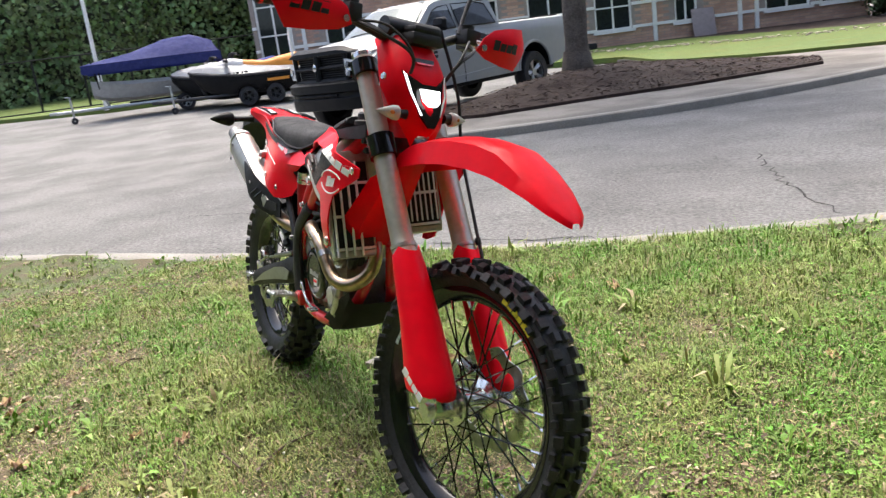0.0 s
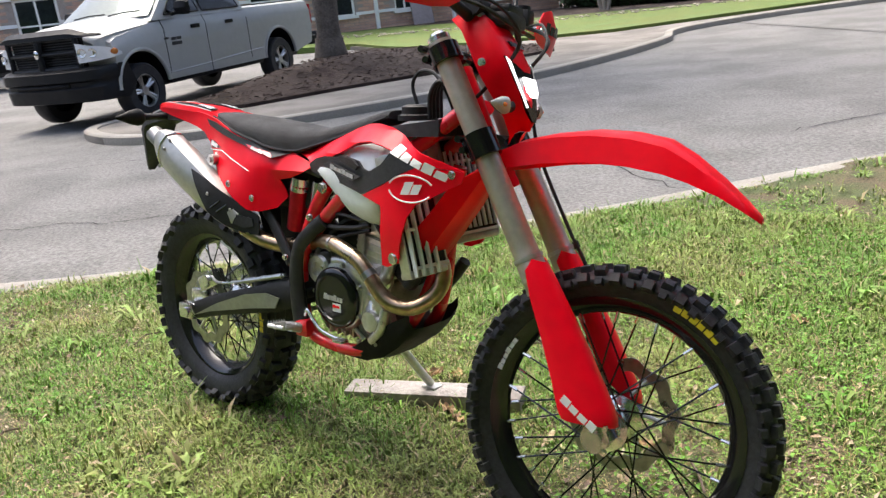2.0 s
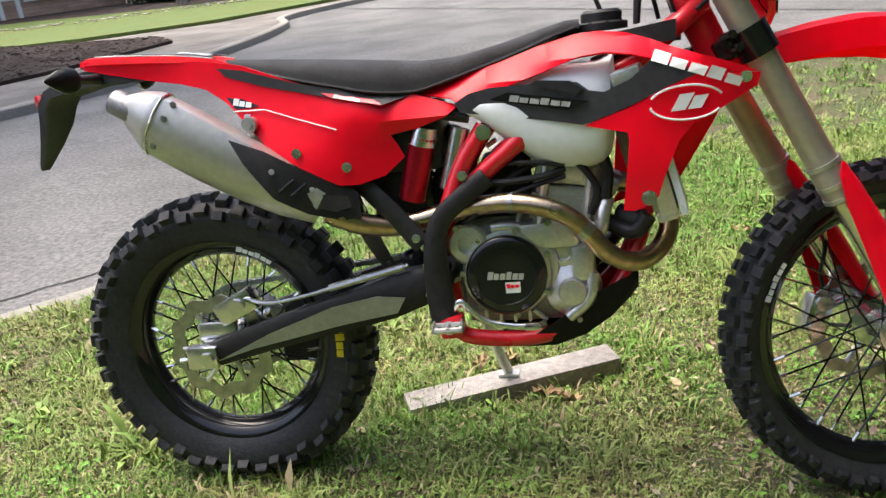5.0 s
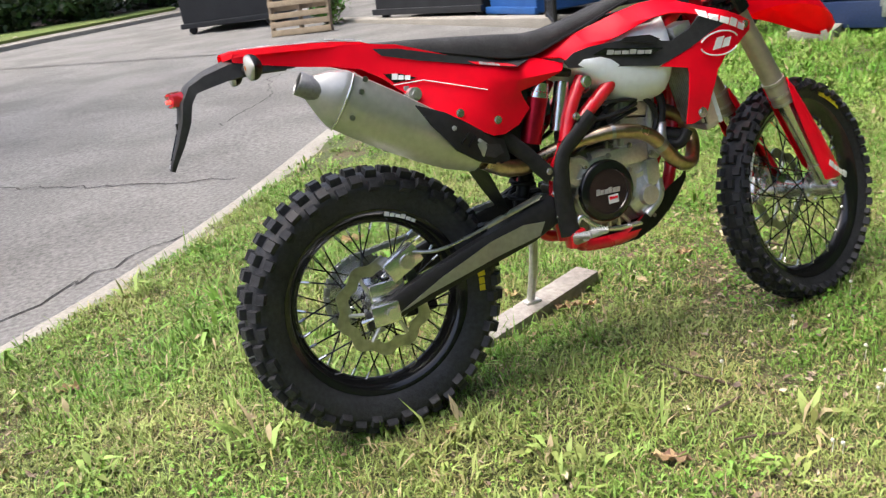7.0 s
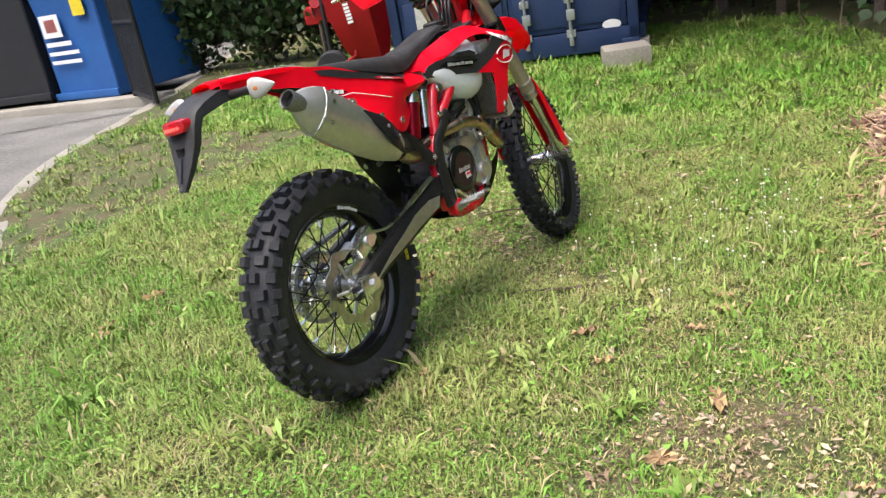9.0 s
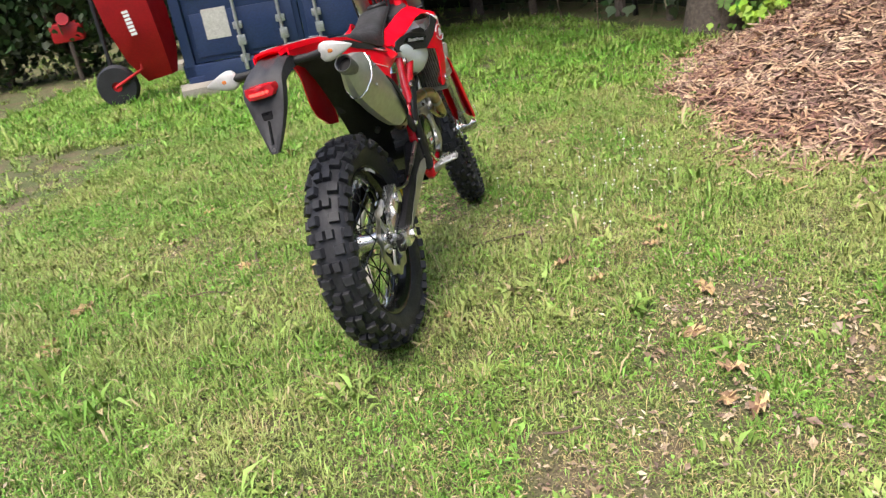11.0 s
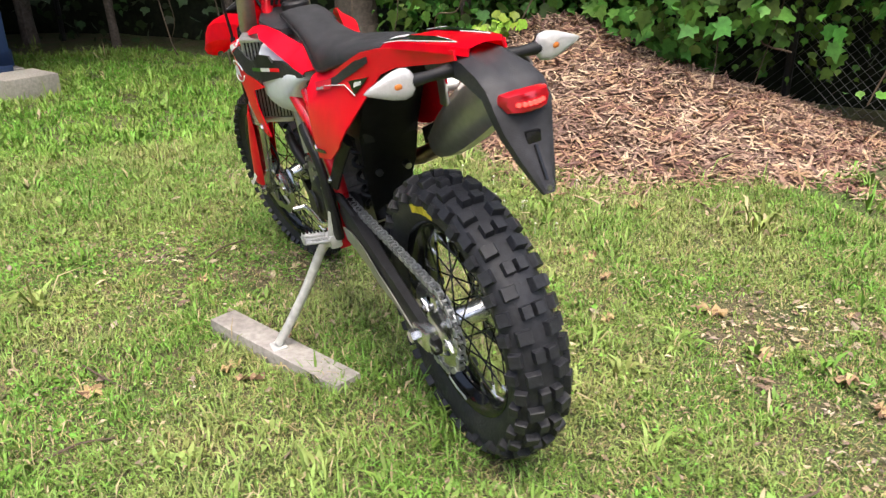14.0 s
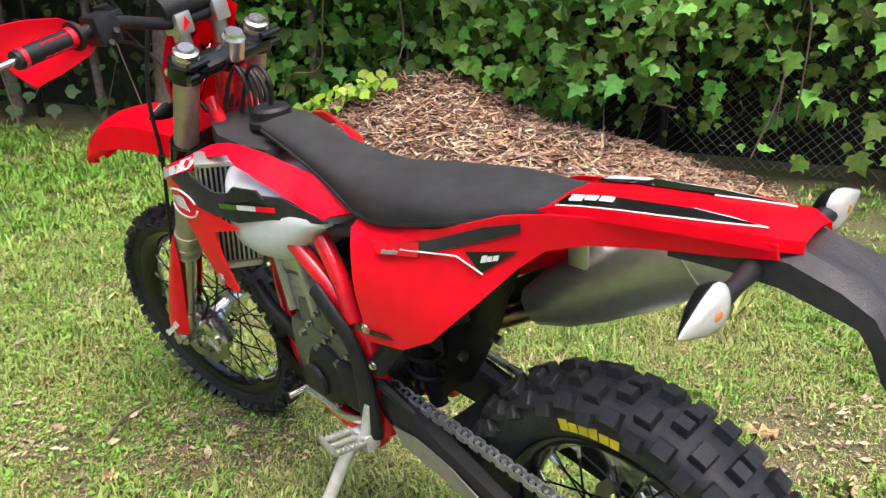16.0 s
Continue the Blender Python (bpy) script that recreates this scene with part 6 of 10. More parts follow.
for x, z, a, b in axis:
    c = Vector((x, -0.142 + 0.05 * x, z))
    rings.append([c + Vector((0, -a * u, 0)) + upv * b * v for u, v in shape])
loft(bm, rings)
muf = bp("muffler", bm, MUFFLER, "brushed silver muffler")
bm = bmesh.new()
rings = []
for x, z, k in ((0.002, 0.867, 1.02), (-0.006, 0.873, 1.01), (-0.012, 0.877, 0.98), (-0.04, 0.897, 0.7), (-0.062, 0.909, 0.42), (-0.064, 0.910, 0.3)):
    c = Vector((x, -0.142, z))
    rings.append([c + Vector((0, -0.043 * k * u, 0)) + upv * 0.066 * k * v for u, v in shape])
loft(bm, rings)
bp("end_cap", bm, MUFFLER, "tapered end cap", muf)
bm = bmesh.new()
rim_line = [Vector((0.001, -0.142 - 0.0445 * u, 0.8675)) + upv * 0.068 * v for u, v in shape + shape[:1]]
tube(bm, rim_line, 0.0024, 6)
bp("cap_band", bm, ALU_BRIGHT, "bright band round the cap", muf)
OUT = Matrix.Translation((-0.058, -0.144, 0.906)) @ Vector((-0.845, 0, 0.536)).to_track_quat("Y", "Z").to_matrix().to_4x4()
bm = bmesh.new()
lathe(bm, [(0.0255, -0.03), (0.0265, 0.03), (0.0245, 0.033), (0.0218, 0.03), (0.0218, -0.02), (0.02, -0.03)], 24, OUT, close=True)
bp("outlet", bm, CRANK, "steel tail pipe", muf)
# black disc set in the pipe paints the darkness of its bore
bm = bmesh.new()
lathe(bm, [(0.0, 0.012), (0.0217, 0.012), (0.0217, 0.009), (0.0, 0.009)], 20, OUT)
bp("bore_shade", bm, TRUCK_BLACK, "", muf)
bm = bmesh.new()
for x, z, dv in ((0.022, 0.854, 0.03), (0.022, 0.854, -0.03), (0.024, 0.853, 0.06)):
    q = Vector((x, -0.142 - 0.0445 + (0.012 if dv > 0.05 else 0.0), z)) + upv * dv
    bolt(bm, q, 0.005, 0.004)
loose("cap_rivet", bm, STEEL, muf)


def shield_y(x, z):
    v = (z - (0.868 - 0.64 * x)) * 0.845 / 0.068
    k = smooth(0.22, 0.40, x)
    return -0.136 + 0.03 * k - 0.05 * math.sqrt(max(0.3, 1 - 0.6 * v * v)) * (1 - 0.6 * k)


bm = bmesh.new()
panel(bm, [(0.158, 0.826), (0.225, 0.797), (0.295, 0.752), (0.348, 0.716), (0.388, 0.697), (0.392, 0.645), (0.353, 0.643), (0.295, 0.665), (0.236, 0.704), (0.185, 0.775)], shield_y, 0.005, 0.022)
shd = bp("heat_shield", bm, BLACK, "black slotted heat shield", muf)
bm = bmesh.new()
panel(bm, [(0.325, 0.700), (0.37, 0.690), (0.375, 0.668), (0.345, 0.662), (0.315, 0.675)], lambda x, z: shield_y(x, z) - 0.004, 0.003, 0.02)
bp("shield_boss", bm, GREY_PLASTIC, "", shd)
bm = bmesh.new()
for k in range(2):
    x, z = 0.262 + 0.02 * k, 0.728 - 0.011 * k
    tube(bm, [(x - 0.014, shield_y(x - 0.014, z - 0.010) - 0.001, z - 0.010), (x + 0.014, shield_y(x + 0.014, z + 0.010) - 0.001, z + 0.010)], 0.0024, 6)
loose("shield_slot", bm, BLACK_GLOSS, muf)
bm = bmesh.new()
for x, z in ((0.238, 0.757), (0.306, 0.712)):
    bolt(bm, (x, shield_y(x, z) - 0.001, z), 0.0045, 0.003)
loose("shield_bolt", bm, SILVER, muf)
bm = bmesh.new()
box(bm, 0.165, -0.10, 0.80, 0.205, -0.092, 0.87, 0.004)
tube(bm, [(0.182, -0.125, 0.848), (0.182, -0.098, 0.848)], 0.016, 16)
tube(bm, [(0.182, -0.133, 0.848), (0.182, -0.125, 0.848)], 0.009, 6)
bp("muffler_bracket", bm, ALU, "", muf)

# frame, guards, subframe
bm = bmesh.new()
for s in (-1, 1):
    tube(bm, curve([(1.075, s * 0.035, 0.99), (0.95, s * 0.075, 0.90), (0.8, s * 0.1, 0.83), (0.70, s * 0.1, 0.755), (0.63, s * 0.094, 0.70), (0.55, s * 0.09, 0.62), (0.522, s * 0.088, 0.52), (0.53, s * 0.086, 0.40)], 6), [0.0185] * 43, 14)
    tube(bm, curve([(0.65, s * 0.085, 0.80), (0.60, s * 0.092, 0.73), (0.565, s * 0.1, 0.65)], 5), 0.018, 12)
    tube(bm, curve([(0.55, s * 0.092, 0.40), (0.59, s * 0.09, 0.368), (0.74, s * 0.08, 0.362), (0.87, s * 0.06, 0.43), (0.935, s * 0.035, 0.53), (0.97, s * 0.02, 0.66), (1.02, 0, 0.85)], 6), 0.017, 12)
tube(bm, [(1.105, 0, 0.885), (1.02, 0, 1.07)], 0.032, 20)
frame_ob = bp("frame", bm, RED_FRAME, "red tubular steel frame")
bm = bmesh.new()
bolt(bm, (0.648, -0.105, 0.79), 0.012, 0.01)
bolt(bm, (0.60, -0.112, 0.71), 0.008, 0.01)
for z in (0.57, 0.53, 0.47):
    bolt(bm, (0.508, -0.108, z), 0.006, 0.006)
loose("frame_bolt", bm, ALU_BRIGHT, frame_ob)
for s in (-1, 1):
    bm = bmesh.new()
    o = -0.012 if s < 0 else 0.0
    pts = curve([(0.648, s * (0.122 + o), 0.704), (0.600, s * (0.125 + o), 0.670), (0.549, s * (0.125 + o), 0.625), (0.531, s * (0.124 + o), 0.561), (0.530, s * (0.122 + o), 0.483), (0.536, s * (0.12 + o), 0.415)], 6)
    tube(bm, pts, [0.021 + 0.008 * smooth(10, 28, i) for i in range(len(pts))], 14, flat=(0.55, 1.0))
    bp("frame_guard", bm, BLACK, "black plastic frame guard")
    bm = bmesh.new()
    tube(bm, [(0.375, s * 0.09, 0.725), (0.45, s * 0.1, 0.645), (0.505, s * 0.108, 0.575)], 0.021, 10, flat=(0.5, 1))
    tube(bm, [(0.10, s * 0.05, 0.95), (0.35, s * 0.07, 0.88), (0.62, s * 0.08, 0.82)], 0.012, 8)
    bp("subframe", bm, BLACK, "black subframe strut")
    bm = bmesh.new()
    bolt(bm, (0.496, s * 0.118, 0.592), 0.007, 0.008, s)
    bp("strut_bolt", bm, ALU_BRIGHT)

# engine
# grey casting, made darker to paint shade into the gaps between covers
bm = bmesh.new()
box(bm, 0.575, -0.072, 0.385, 0.85, 0.09, 0.56, 0.03)
box(bm, 0.60, -0.068, 0.50, 0.82, 0.08, 0.62, 0.03)
box(bm, 0.565, -0.05, 0.42, 0.62, 0.09, 0.53, 0.02)
eng = bp("engine", bm, CRANK, "cast aluminium single-cylinder engine")
YR = Matrix.Rotation(radians(180), 4, "Z")


def side_disc(bm, x, z, y, side, prof, seg=36):
    lathe(bm, prof, seg, Matrix.Translation((x, y, z)) @ (Matrix() if side > 0 else YR))


bm = bmesh.new()
side_disc(bm, 0.670, 0.500, -0.066, -1, [(0, 0), (0.094, 0), (0.093, 0.014), (0.088, 0.022), (0.08, 0.024), (0, 0.024)])
tube(bm, curve([(0.670 + 0.096 * math.cos(a), -0.074, 0.500 + 0.096 * math.sin(a)) for a in (radians(d) for d in (-20, 5, 30, 55, 80, 105))], 4), 0.014, 10)
side_disc(bm, 0.594, 0.566, -0.062, -1, [(0, 0), (0.043, 0), (0.043, 0.025), (0.036, 0.032), (0.02, 0.033), (0.019, 0.02), (0, 0.02)])
side_disc(bm, 0.80, 0.455, -0.066, -1, [(0, 0), (0.06, 0), (0.055, 0.014), (0.03, 0.026), (0.026, 0.04), (0.0, 0.042)])
side_disc(bm, 0.785, 0.535, -0.066, -1, [(0, 0), (0.032, 0), (0.03, 0.016), (0.018, 0.018), (0.016, 0.01), (0, 0.01)])
box(bm, 0.70, -0.092, 0.545, 0.82, -0.06, 0.60, 0.012)
box(bm, 0.80, -0.10, 0.475, 0.845, -0.06, 0.55, 0.014, None)
tube(bm, curve([(0.79, -0.088, 0.40), (0.832, -0.094, 0.44), (0.842, -0.088, 0.49)], 5), 0.013, 10)
bp("clutch_casing", bm, ALU, "cast clutch casing", eng)
bm = bmesh.new()
for k in range(7):
    t = 2 * math.pi * k / 7 + 0.4
    bolt(bm, (0.670 + 0.09 * math.cos(t), -0.088, 0.500 + 0.09 * math.sin(t)), 0.0055, 0.008)
for q in ((0.842, -0.098, 0.46), (0.81, -0.09, 0.395), (0.76, -0.092, 0.6), (0.825, -0.092, 0.565), (0.735, -0.08, 0.385), (0.575, -0.09, 0.60)):
    bolt(bm, q, 0.006, 0.007)
loose("casing_bolt", bm, STEEL, eng)
bm = bmesh.new()
side_disc(bm, 0.669, 0.498, -0.086, -1, [(0, 0), (0.083, 0), (0.083, 0.012), (0.0815, 0.016), (0.077, 0.019), (0.064, 0.0225), (0.06, 0.0225), (0.058, 0.0195), (0, 0.0185)], 48)
cover = bp("clutch_cover", bm, BLACK_GLOSS, "gloss black clutch cover", eng)
bp("cover_print", letters(6, 0.075, 0.016, 0.2, lambda u, v, dz: Vector((0.630 + u, -0.1052 - dz, 0.493 + v - u * 0.05))), SILVER, "plain silver print", eng)
bm = bmesh.new()
box(bm, 0.666, -0.1072, 0.463, 0.696, -0.1045, 0.485, 0)
bp("cover_badge", bm, WHITE, "small white and red badge", eng)
bp("badge_print", letters(3, 0.026, 0.008, 0, lambda u, v, dz: Vector((0.668 + u, -0.1074 - dz, 0.474 + v))), RED, "", eng)
bm = bmesh.new()
side_disc(bm, 0.70, 0.465, 0.085, 1, [(0, 0), (0.072, 0), (0.07, 0.014), (0.058, 0.024), (0.034, 0.027), (0, 0.027)])
box(bm, 0.575, 0.085, 0.43, 0.65, 0.112, 0.53, 0.014)
side_disc(bm, 0.72, 0.455, 0.118, 1, [(0, 0), (0.04, 0), (0.036, 0.006), (0, 0.007)])
bp("ignition_cover", bm, BLACK, "black ignition cover", eng)
bm = bmesh.new()
for k in range(6):
    t = 2 * math.pi * k / 6 + 0.2
    bolt(bm, (0.70 + 0.066 * math.cos(t), 0.096, 0.465 + 0.066 * math.sin(t)), 0.007, 0.01, 1)
loose("cover_bolt", bm, STEEL, eng)
cyl = Matrix.Translation((0.79, 0, 0.60)) @ Matrix.Rotation(radians(10), 4, "Y")
bm = bmesh.new()
box(bm, -0.062, -0.07, -0.03, 0.062, 0.07, 0.07, 0.014, cyl)
box(bm, -0.066, -0.076, 0.07, 0.066, 0.076, 0.125, 0.012, cyl)
box(bm, -0.05, -0.085, 0.08, 0.03, -0.07, 0.12, 0.006, cyl)
tube(bm, [cyl @ Vector((0.06, -0.03, 0.085)), cyl @ Vector((0.10, -0.03, 0.07))], 0.03, 14)
for s in (-1, 1):
    for dx in (-0.045, 0.045):
        tube(bm, [cyl @ Vector((dx, s * 0.077, -0.02)), cyl @ Vector((dx, s * 0.077, 0.11))], 0.01, 8)
bp("cylinder", bm, ALU, "cast cylinder and head", eng)
bm = bmesh.new()
box(bm, -0.06, -0.07, 0.125, 0.055, 0.07, 0.165, 0.016, cyl)
tube(bm, [(0.90, -0.05, 0.60), (0.945, -0.075, 0.585)], 0.022, 12)
tube(bm, curve([(0.955, -0.09, 0.60), (0.93, -0.085, 0.57), (0.90, -0.07, 0.575), (0.86, -0.06, 0.60)], 5), 0.017, 10)
tube(bm, curve([(0.96, 0.09, 0.60), (0.92, 0.085, 0.55), (0.87, 0.07, 0.50), (0.83, 0.06, 0.46)], 5), 0.016, 10)
tube(bm, curve([(0.85, -0.08, 0.77), (0.88, -0.09, 0.70), (0.875, -0.088, 0.64)], 5), 0.012, 8)
box(bm, 0.63, -0.05, 0.66, 0.73, 0.05, 0.74, 0.02)
tube(bm, curve([(0.57, -0.07, 0.60), (0.62, -0.1, 0.63), (0.70, -0.09, 0.70), (0.78, -0.07, 0.73)], 5), 0.007, 7)
tube(bm, curve([(0.57, 0.09, 0.64), (0.64, 0.1, 0.66), (0.72, 0.08, 0.72)], 5), 0.007, 7)
bp("throttle_body", bm, BLACK, "black throttle body, cam cover and hoses", eng)
bm = bmesh.new()
for k in range(8):
    q = (0.62 + 0.03 * k, -0.075 - 0.004 * (k % 3), 0.70 + 0.012 * ((k * 5) % 7))
    tube(bm, [q, (q[0] + 0.02, q[1] - 0.004, q[2] + 0.012)], 0.005, 7)
for k in range(6):
    q = (0.60 + 0.03 * k, 0.10 + 0.003 * (k % 3), 0.56 + 0.016 * ((k * 3) % 5))
    bolt(bm, q, 0.007, 0.012, 1)
loose("fitting", bm, STEEL, eng)
# cast ribs, drain plug, pump elbow, plug lead, starter motor and oil line
bm = bmesh.new()
for k in range(5):
    t = radians(-60 + 34 * k)
    a = Vector((0.670 + 0.096 * math.cos(t), -0.078, 0.500 + 0.096 * math.sin(t)))
    b = Vector((0.670 + 0.145 * math.cos(t), -0.072, 0.500 + 0.125 * math.sin(t)))
    tube(bm, [a, b], 0.006, 6)
for k in range(4):
    box(bm, 0.615 + 0.03 * k, -0.078, 0.39, 0.622 + 0.03 * k, -0.064, 0.42, 0.002)
loose("casing_rib", bm, ALU, eng)
bm = bmesh.new()
lathe(bm, [(0, 0), (0.022, 0), (0.022, 0.012), (0.012, 0.016), (0, 0.016)], 20, Matrix.Translation((0.842, -0.075, 0.565)) @ YR)
tube(bm, curve([(0.842, -0.09, 0.565), (0.862, -0.095, 0.58), (0.868, -0.09, 0.61), (0.88, -0.08, 0.64)], 5), 0.014, 12)
bp("pump_elbow", bm, ALU, "cast water pump elbow", eng)
bm = bmesh.new()
tube(bm, curve([(0.79, -0.07, 0.74), (0.83, -0.095, 0.71), (0.86, -0.09, 0.66), (0.845, -0.085, 0.61)], 5), 0.0075, 8)
bp("plug_lead", bm, BLACK, "", eng)
bm = bmesh.new()
tube(bm, [(0.60, -0.02, 0.645), (0.72, -0.02, 0.655)], 0.034, 18)
tube(bm, [(0.72, -0.02, 0.655), (0.735, -0.02, 0.656)], 0.028, 18)
bp("starter_motor", bm, BLACK, "", eng)
bm = bmesh.new()
for k in range(3):
    tube(bm, curve([(0.60 + 0.02 * k, -0.085, 0.66 + 0.03 * k), (0.66 + 0.03 * k, -0.105, 0.655 + 0.035 * k), (0.73 + 0.03 * k, -0.10, 0.675 + 0.02 * k), (0.80, -0.09, 0.69 + 0.015 * k)], 5), 0.005 + 0.002 * (k == 1), 7)
loose("cable", bm, BLACK, eng)
bm = bmesh.new()
for k in range(6):
    box(bm, -0.068, -0.0715, -0.02 + 0.016 * k, 0.068, 0.0715, -0.015 + 0.016 * k, 0.001, cyl)
loose("cylinder_rib", bm, ALU, eng)
# skid plate
bm = bmesh.new()
rings = []
for x, z in ((0.64, 0.342), (0.70, 0.337), (0.76, 0.338), (0.82, 0.358), (0.875, 0.395), (0.91, 0.43), (0.93, 0.455)):
    up = 0.02 + 0.055 * smooth(0.7, 0.8, x) - 0.03 * smooth(0.86, 0.93, x)
    rings.append([Vector((x - 0.0, y, z + h)) for y, h in ((-0.096, up), (-0.094, 0.02), (-0.08, 0.0), (-0.04, -0.006), (0.04, -0.006), (0.08, 0.0), (0.094, 0.02), (0.096, up))])
loft(bm, rings, caps=False, closed=False)
bmesh.ops.solidify(bm, geom=bm.faces[:], thickness=0.005)
bmesh.ops.recalc_face_normals(bm, faces=bm.faces)
bp("skid_plate", bm, BLACK, "black plastic skid plate")
# brake pedal, shift lever, pegs
bm = bmesh.new()
tube(bm, curve([(0.555, -0.112, 0.435), (0.572, -0.116, 0.452), (0.60, -0.118, 0.425), (0.63, -0.12, 0.406), (0.68, -0.122, 0.396), (0.72, -0.124, 0.396)], 5), 0.006, 10, flat=(0.7, 1.1))
box(bm, 0.70, -0.145, 0.393, 0.735, -0.118, 0.402, 0.003)
bp("brake_pedal", bm, ALU_BRIGHT, "bright alloy brake pedal")
bm = bmesh.new()
tube(bm, curve([(0.53, 0.135, 0.455), (0.60, 0.14, 0.435), (0.66, 0.142, 0.445), (0.715, 0.15, 0.455)], 5), 0.008, 10, flat=(0.7, 1.1))
tube(bm, [(0.715, 0.145, 0.455), (0.72, 0.185, 0.455)], 0.008, 10)
bp("shift_lever", bm, ALU_BRIGHT, "bright alloy shift lever")
for s in (-1, 1):
    bm = bmesh.new()
    fx = Matrix.Translation((0.545, s * 0.13, 0.40)) @ Matrix.Rotation(radians(s * 9), 4, "X") @ Matrix.Rotation(radians(s * -8), 4, "Z")
    for a, b in (((-0.028, 0.02), (-0.026, 0.085)), ((0.028, 0.02), (0.026, 0.085)), ((-0.026, 0.085), (0.026, 0.085)), ((-0.028, 0.02), (0.028, 0.02)), ((0, 0.02), (0, 0.09))):
        tube(bm, [fx @ Vector((a[0], s * a[1], 0.012)), fx @ Vector((b[0], s * b[1], 0.012))], 0.006, 8)
    for k in range(7):
        for dx in (-0.028, 0.028):
            q = fx @ Vector((dx, s * (0.025 + 0.01 * k), 0.016))
            tube(bm, [q, q + Vector((0, 0, 0.008))], [0.004, 0.001], 5)
    tube(bm, [fx @ Vector((0, s * -0.01, 0)), fx @ Vector((0, s * 0.03, 0.008))], 0.014, 10)
    bp("footpeg", bm, ALU, "toothed alloy footpeg")
    bm = bmesh.new()
    box(bm, 0.525, s * 0.105 - 0.02, 0.375, 0.575, s * 0.105 + 0.02, 0.425, 0.01)
    bp("peg_mount", bm, RED_FRAME, "red peg mount")

# swingarm, chain, sprocket, shock
for s in (-1, 1):
    bm = bmesh.new()
    rings = []
    for x, zc, h, y, w in ((-0.045, 0.352, 0.02, 0.112, 0.011), (0.0, 0.358, 0.026, 0.112, 0.013), (0.10, 0.388, 0.032, 0.110, 0.014), (0.22, 0.418, 0.036, 0.105, 0.016), (0.34, 0.445, 0.040, 0.098, 0.02), (0.43, 0.468, 0.046, 0.088, 0.026), (0.50, 0.485, 0.04, 0.075, 0.03), (0.55, 0.492, 0.03, 0.07, 0.03)):
        rings.append([Vector((x, s * (y + w * a), zc + h * b)) for a, b in ((-1, -0.8), (-0.7, -1), (0.7, -1), (1, -0.75), (1.08, 0), (1, 0.75), (0.7, 1), (-0.7, 1), (-1, 0.8))])
    loft(bm, rings)
    arm = bp("swingarm", bm, BLACK, "black swingarm with bare alloy flank")
    bm = bmesh.new()
    panel(bm, [(0.03, 0.352), (0.12, 0.378), (0.30, 0.415), (0.44, 0.438), (0.46, 0.47), (0.40, 0.476), (0.30, 0.458), (0.16, 0.41)], lambda x, z, s=s: s * (0.129 - 0.012 * smooth(0.2, 0.45, x) + 0.006 * smooth(0.3, 0.45, x)), 0.003, 0.05)
    bp("swingarm_flank", bm, SWING, "brushed alloy flank", arm)
    bm = bmesh.new()
    box(bm, -0.035, s * 0.12 - 0.02, 0.338, 0.035, s * 0.12 + 0.014, 0.388, 0.006)
    tube(bm, [(0.015, s * 0.132, 0.363), (0.015, s * 0.15, 0.363)], 0.016, 6)
    tube(bm, [(-0.06, s * 0.12, 0.355), (-0.03, s * 0.12, 0.358)], 0.006, 6)
    bp("chain_adjuster", bm, ALU_BRIGHT, "machined axle block", arm)
bm = bmesh.new()
box(bm, 0.33, -0.075, 0.42, 0.40, 0.075, 0.47, 0.02)
tube(bm, [(0.535, -0.1, 0.492), (0.535, 0.1, 0.492)], 0.022, 12)
loose("swingarm_brace", bm, BLACK)
bm = bmesh.new()
cm = Matrix.Translation((0.075, -0.085, 0.462)) @ Matrix.Rotation(radians(-25), 4, "Y")
box(bm, -0.045, -0.02, -0.026, 0.05, 0.022, 0.026, 0.008, cm)
tube(bm, [cm @ Vector((0.01, -0.02, 0)), cm @ Vector((0.01, -0.03, 0))], 0.018, 16)
box(bm, -0.02, -0.1, 0.385, 0.07, -0.082, 0.43, 0.008)
tube(bm, [(0.015, -0.075, 0.363), (0.015, -0.1, 0.363)], 0.036, 20)
bp("rear_caliper", bm, ALU_BRIGHT, "machined rear brake caliper")
bm = bmesh.new()
tube(bm, curve([(0.10, -0.10, 0.485), (0.16, -0.118, 0.475), (0.24, -0.118, 0.485), (0.36, -0.112, 0.51), (0.47, -0.105, 0.535)], 5), 0.0045, 8)
tube(bm, [(0.30, -0.116, 0.498), (0.46, -0.106, 0.532)], 0.008, 8)
bp("brake_line", bm, STEEL, "braided rear brake line")
bm = bmesh.new()
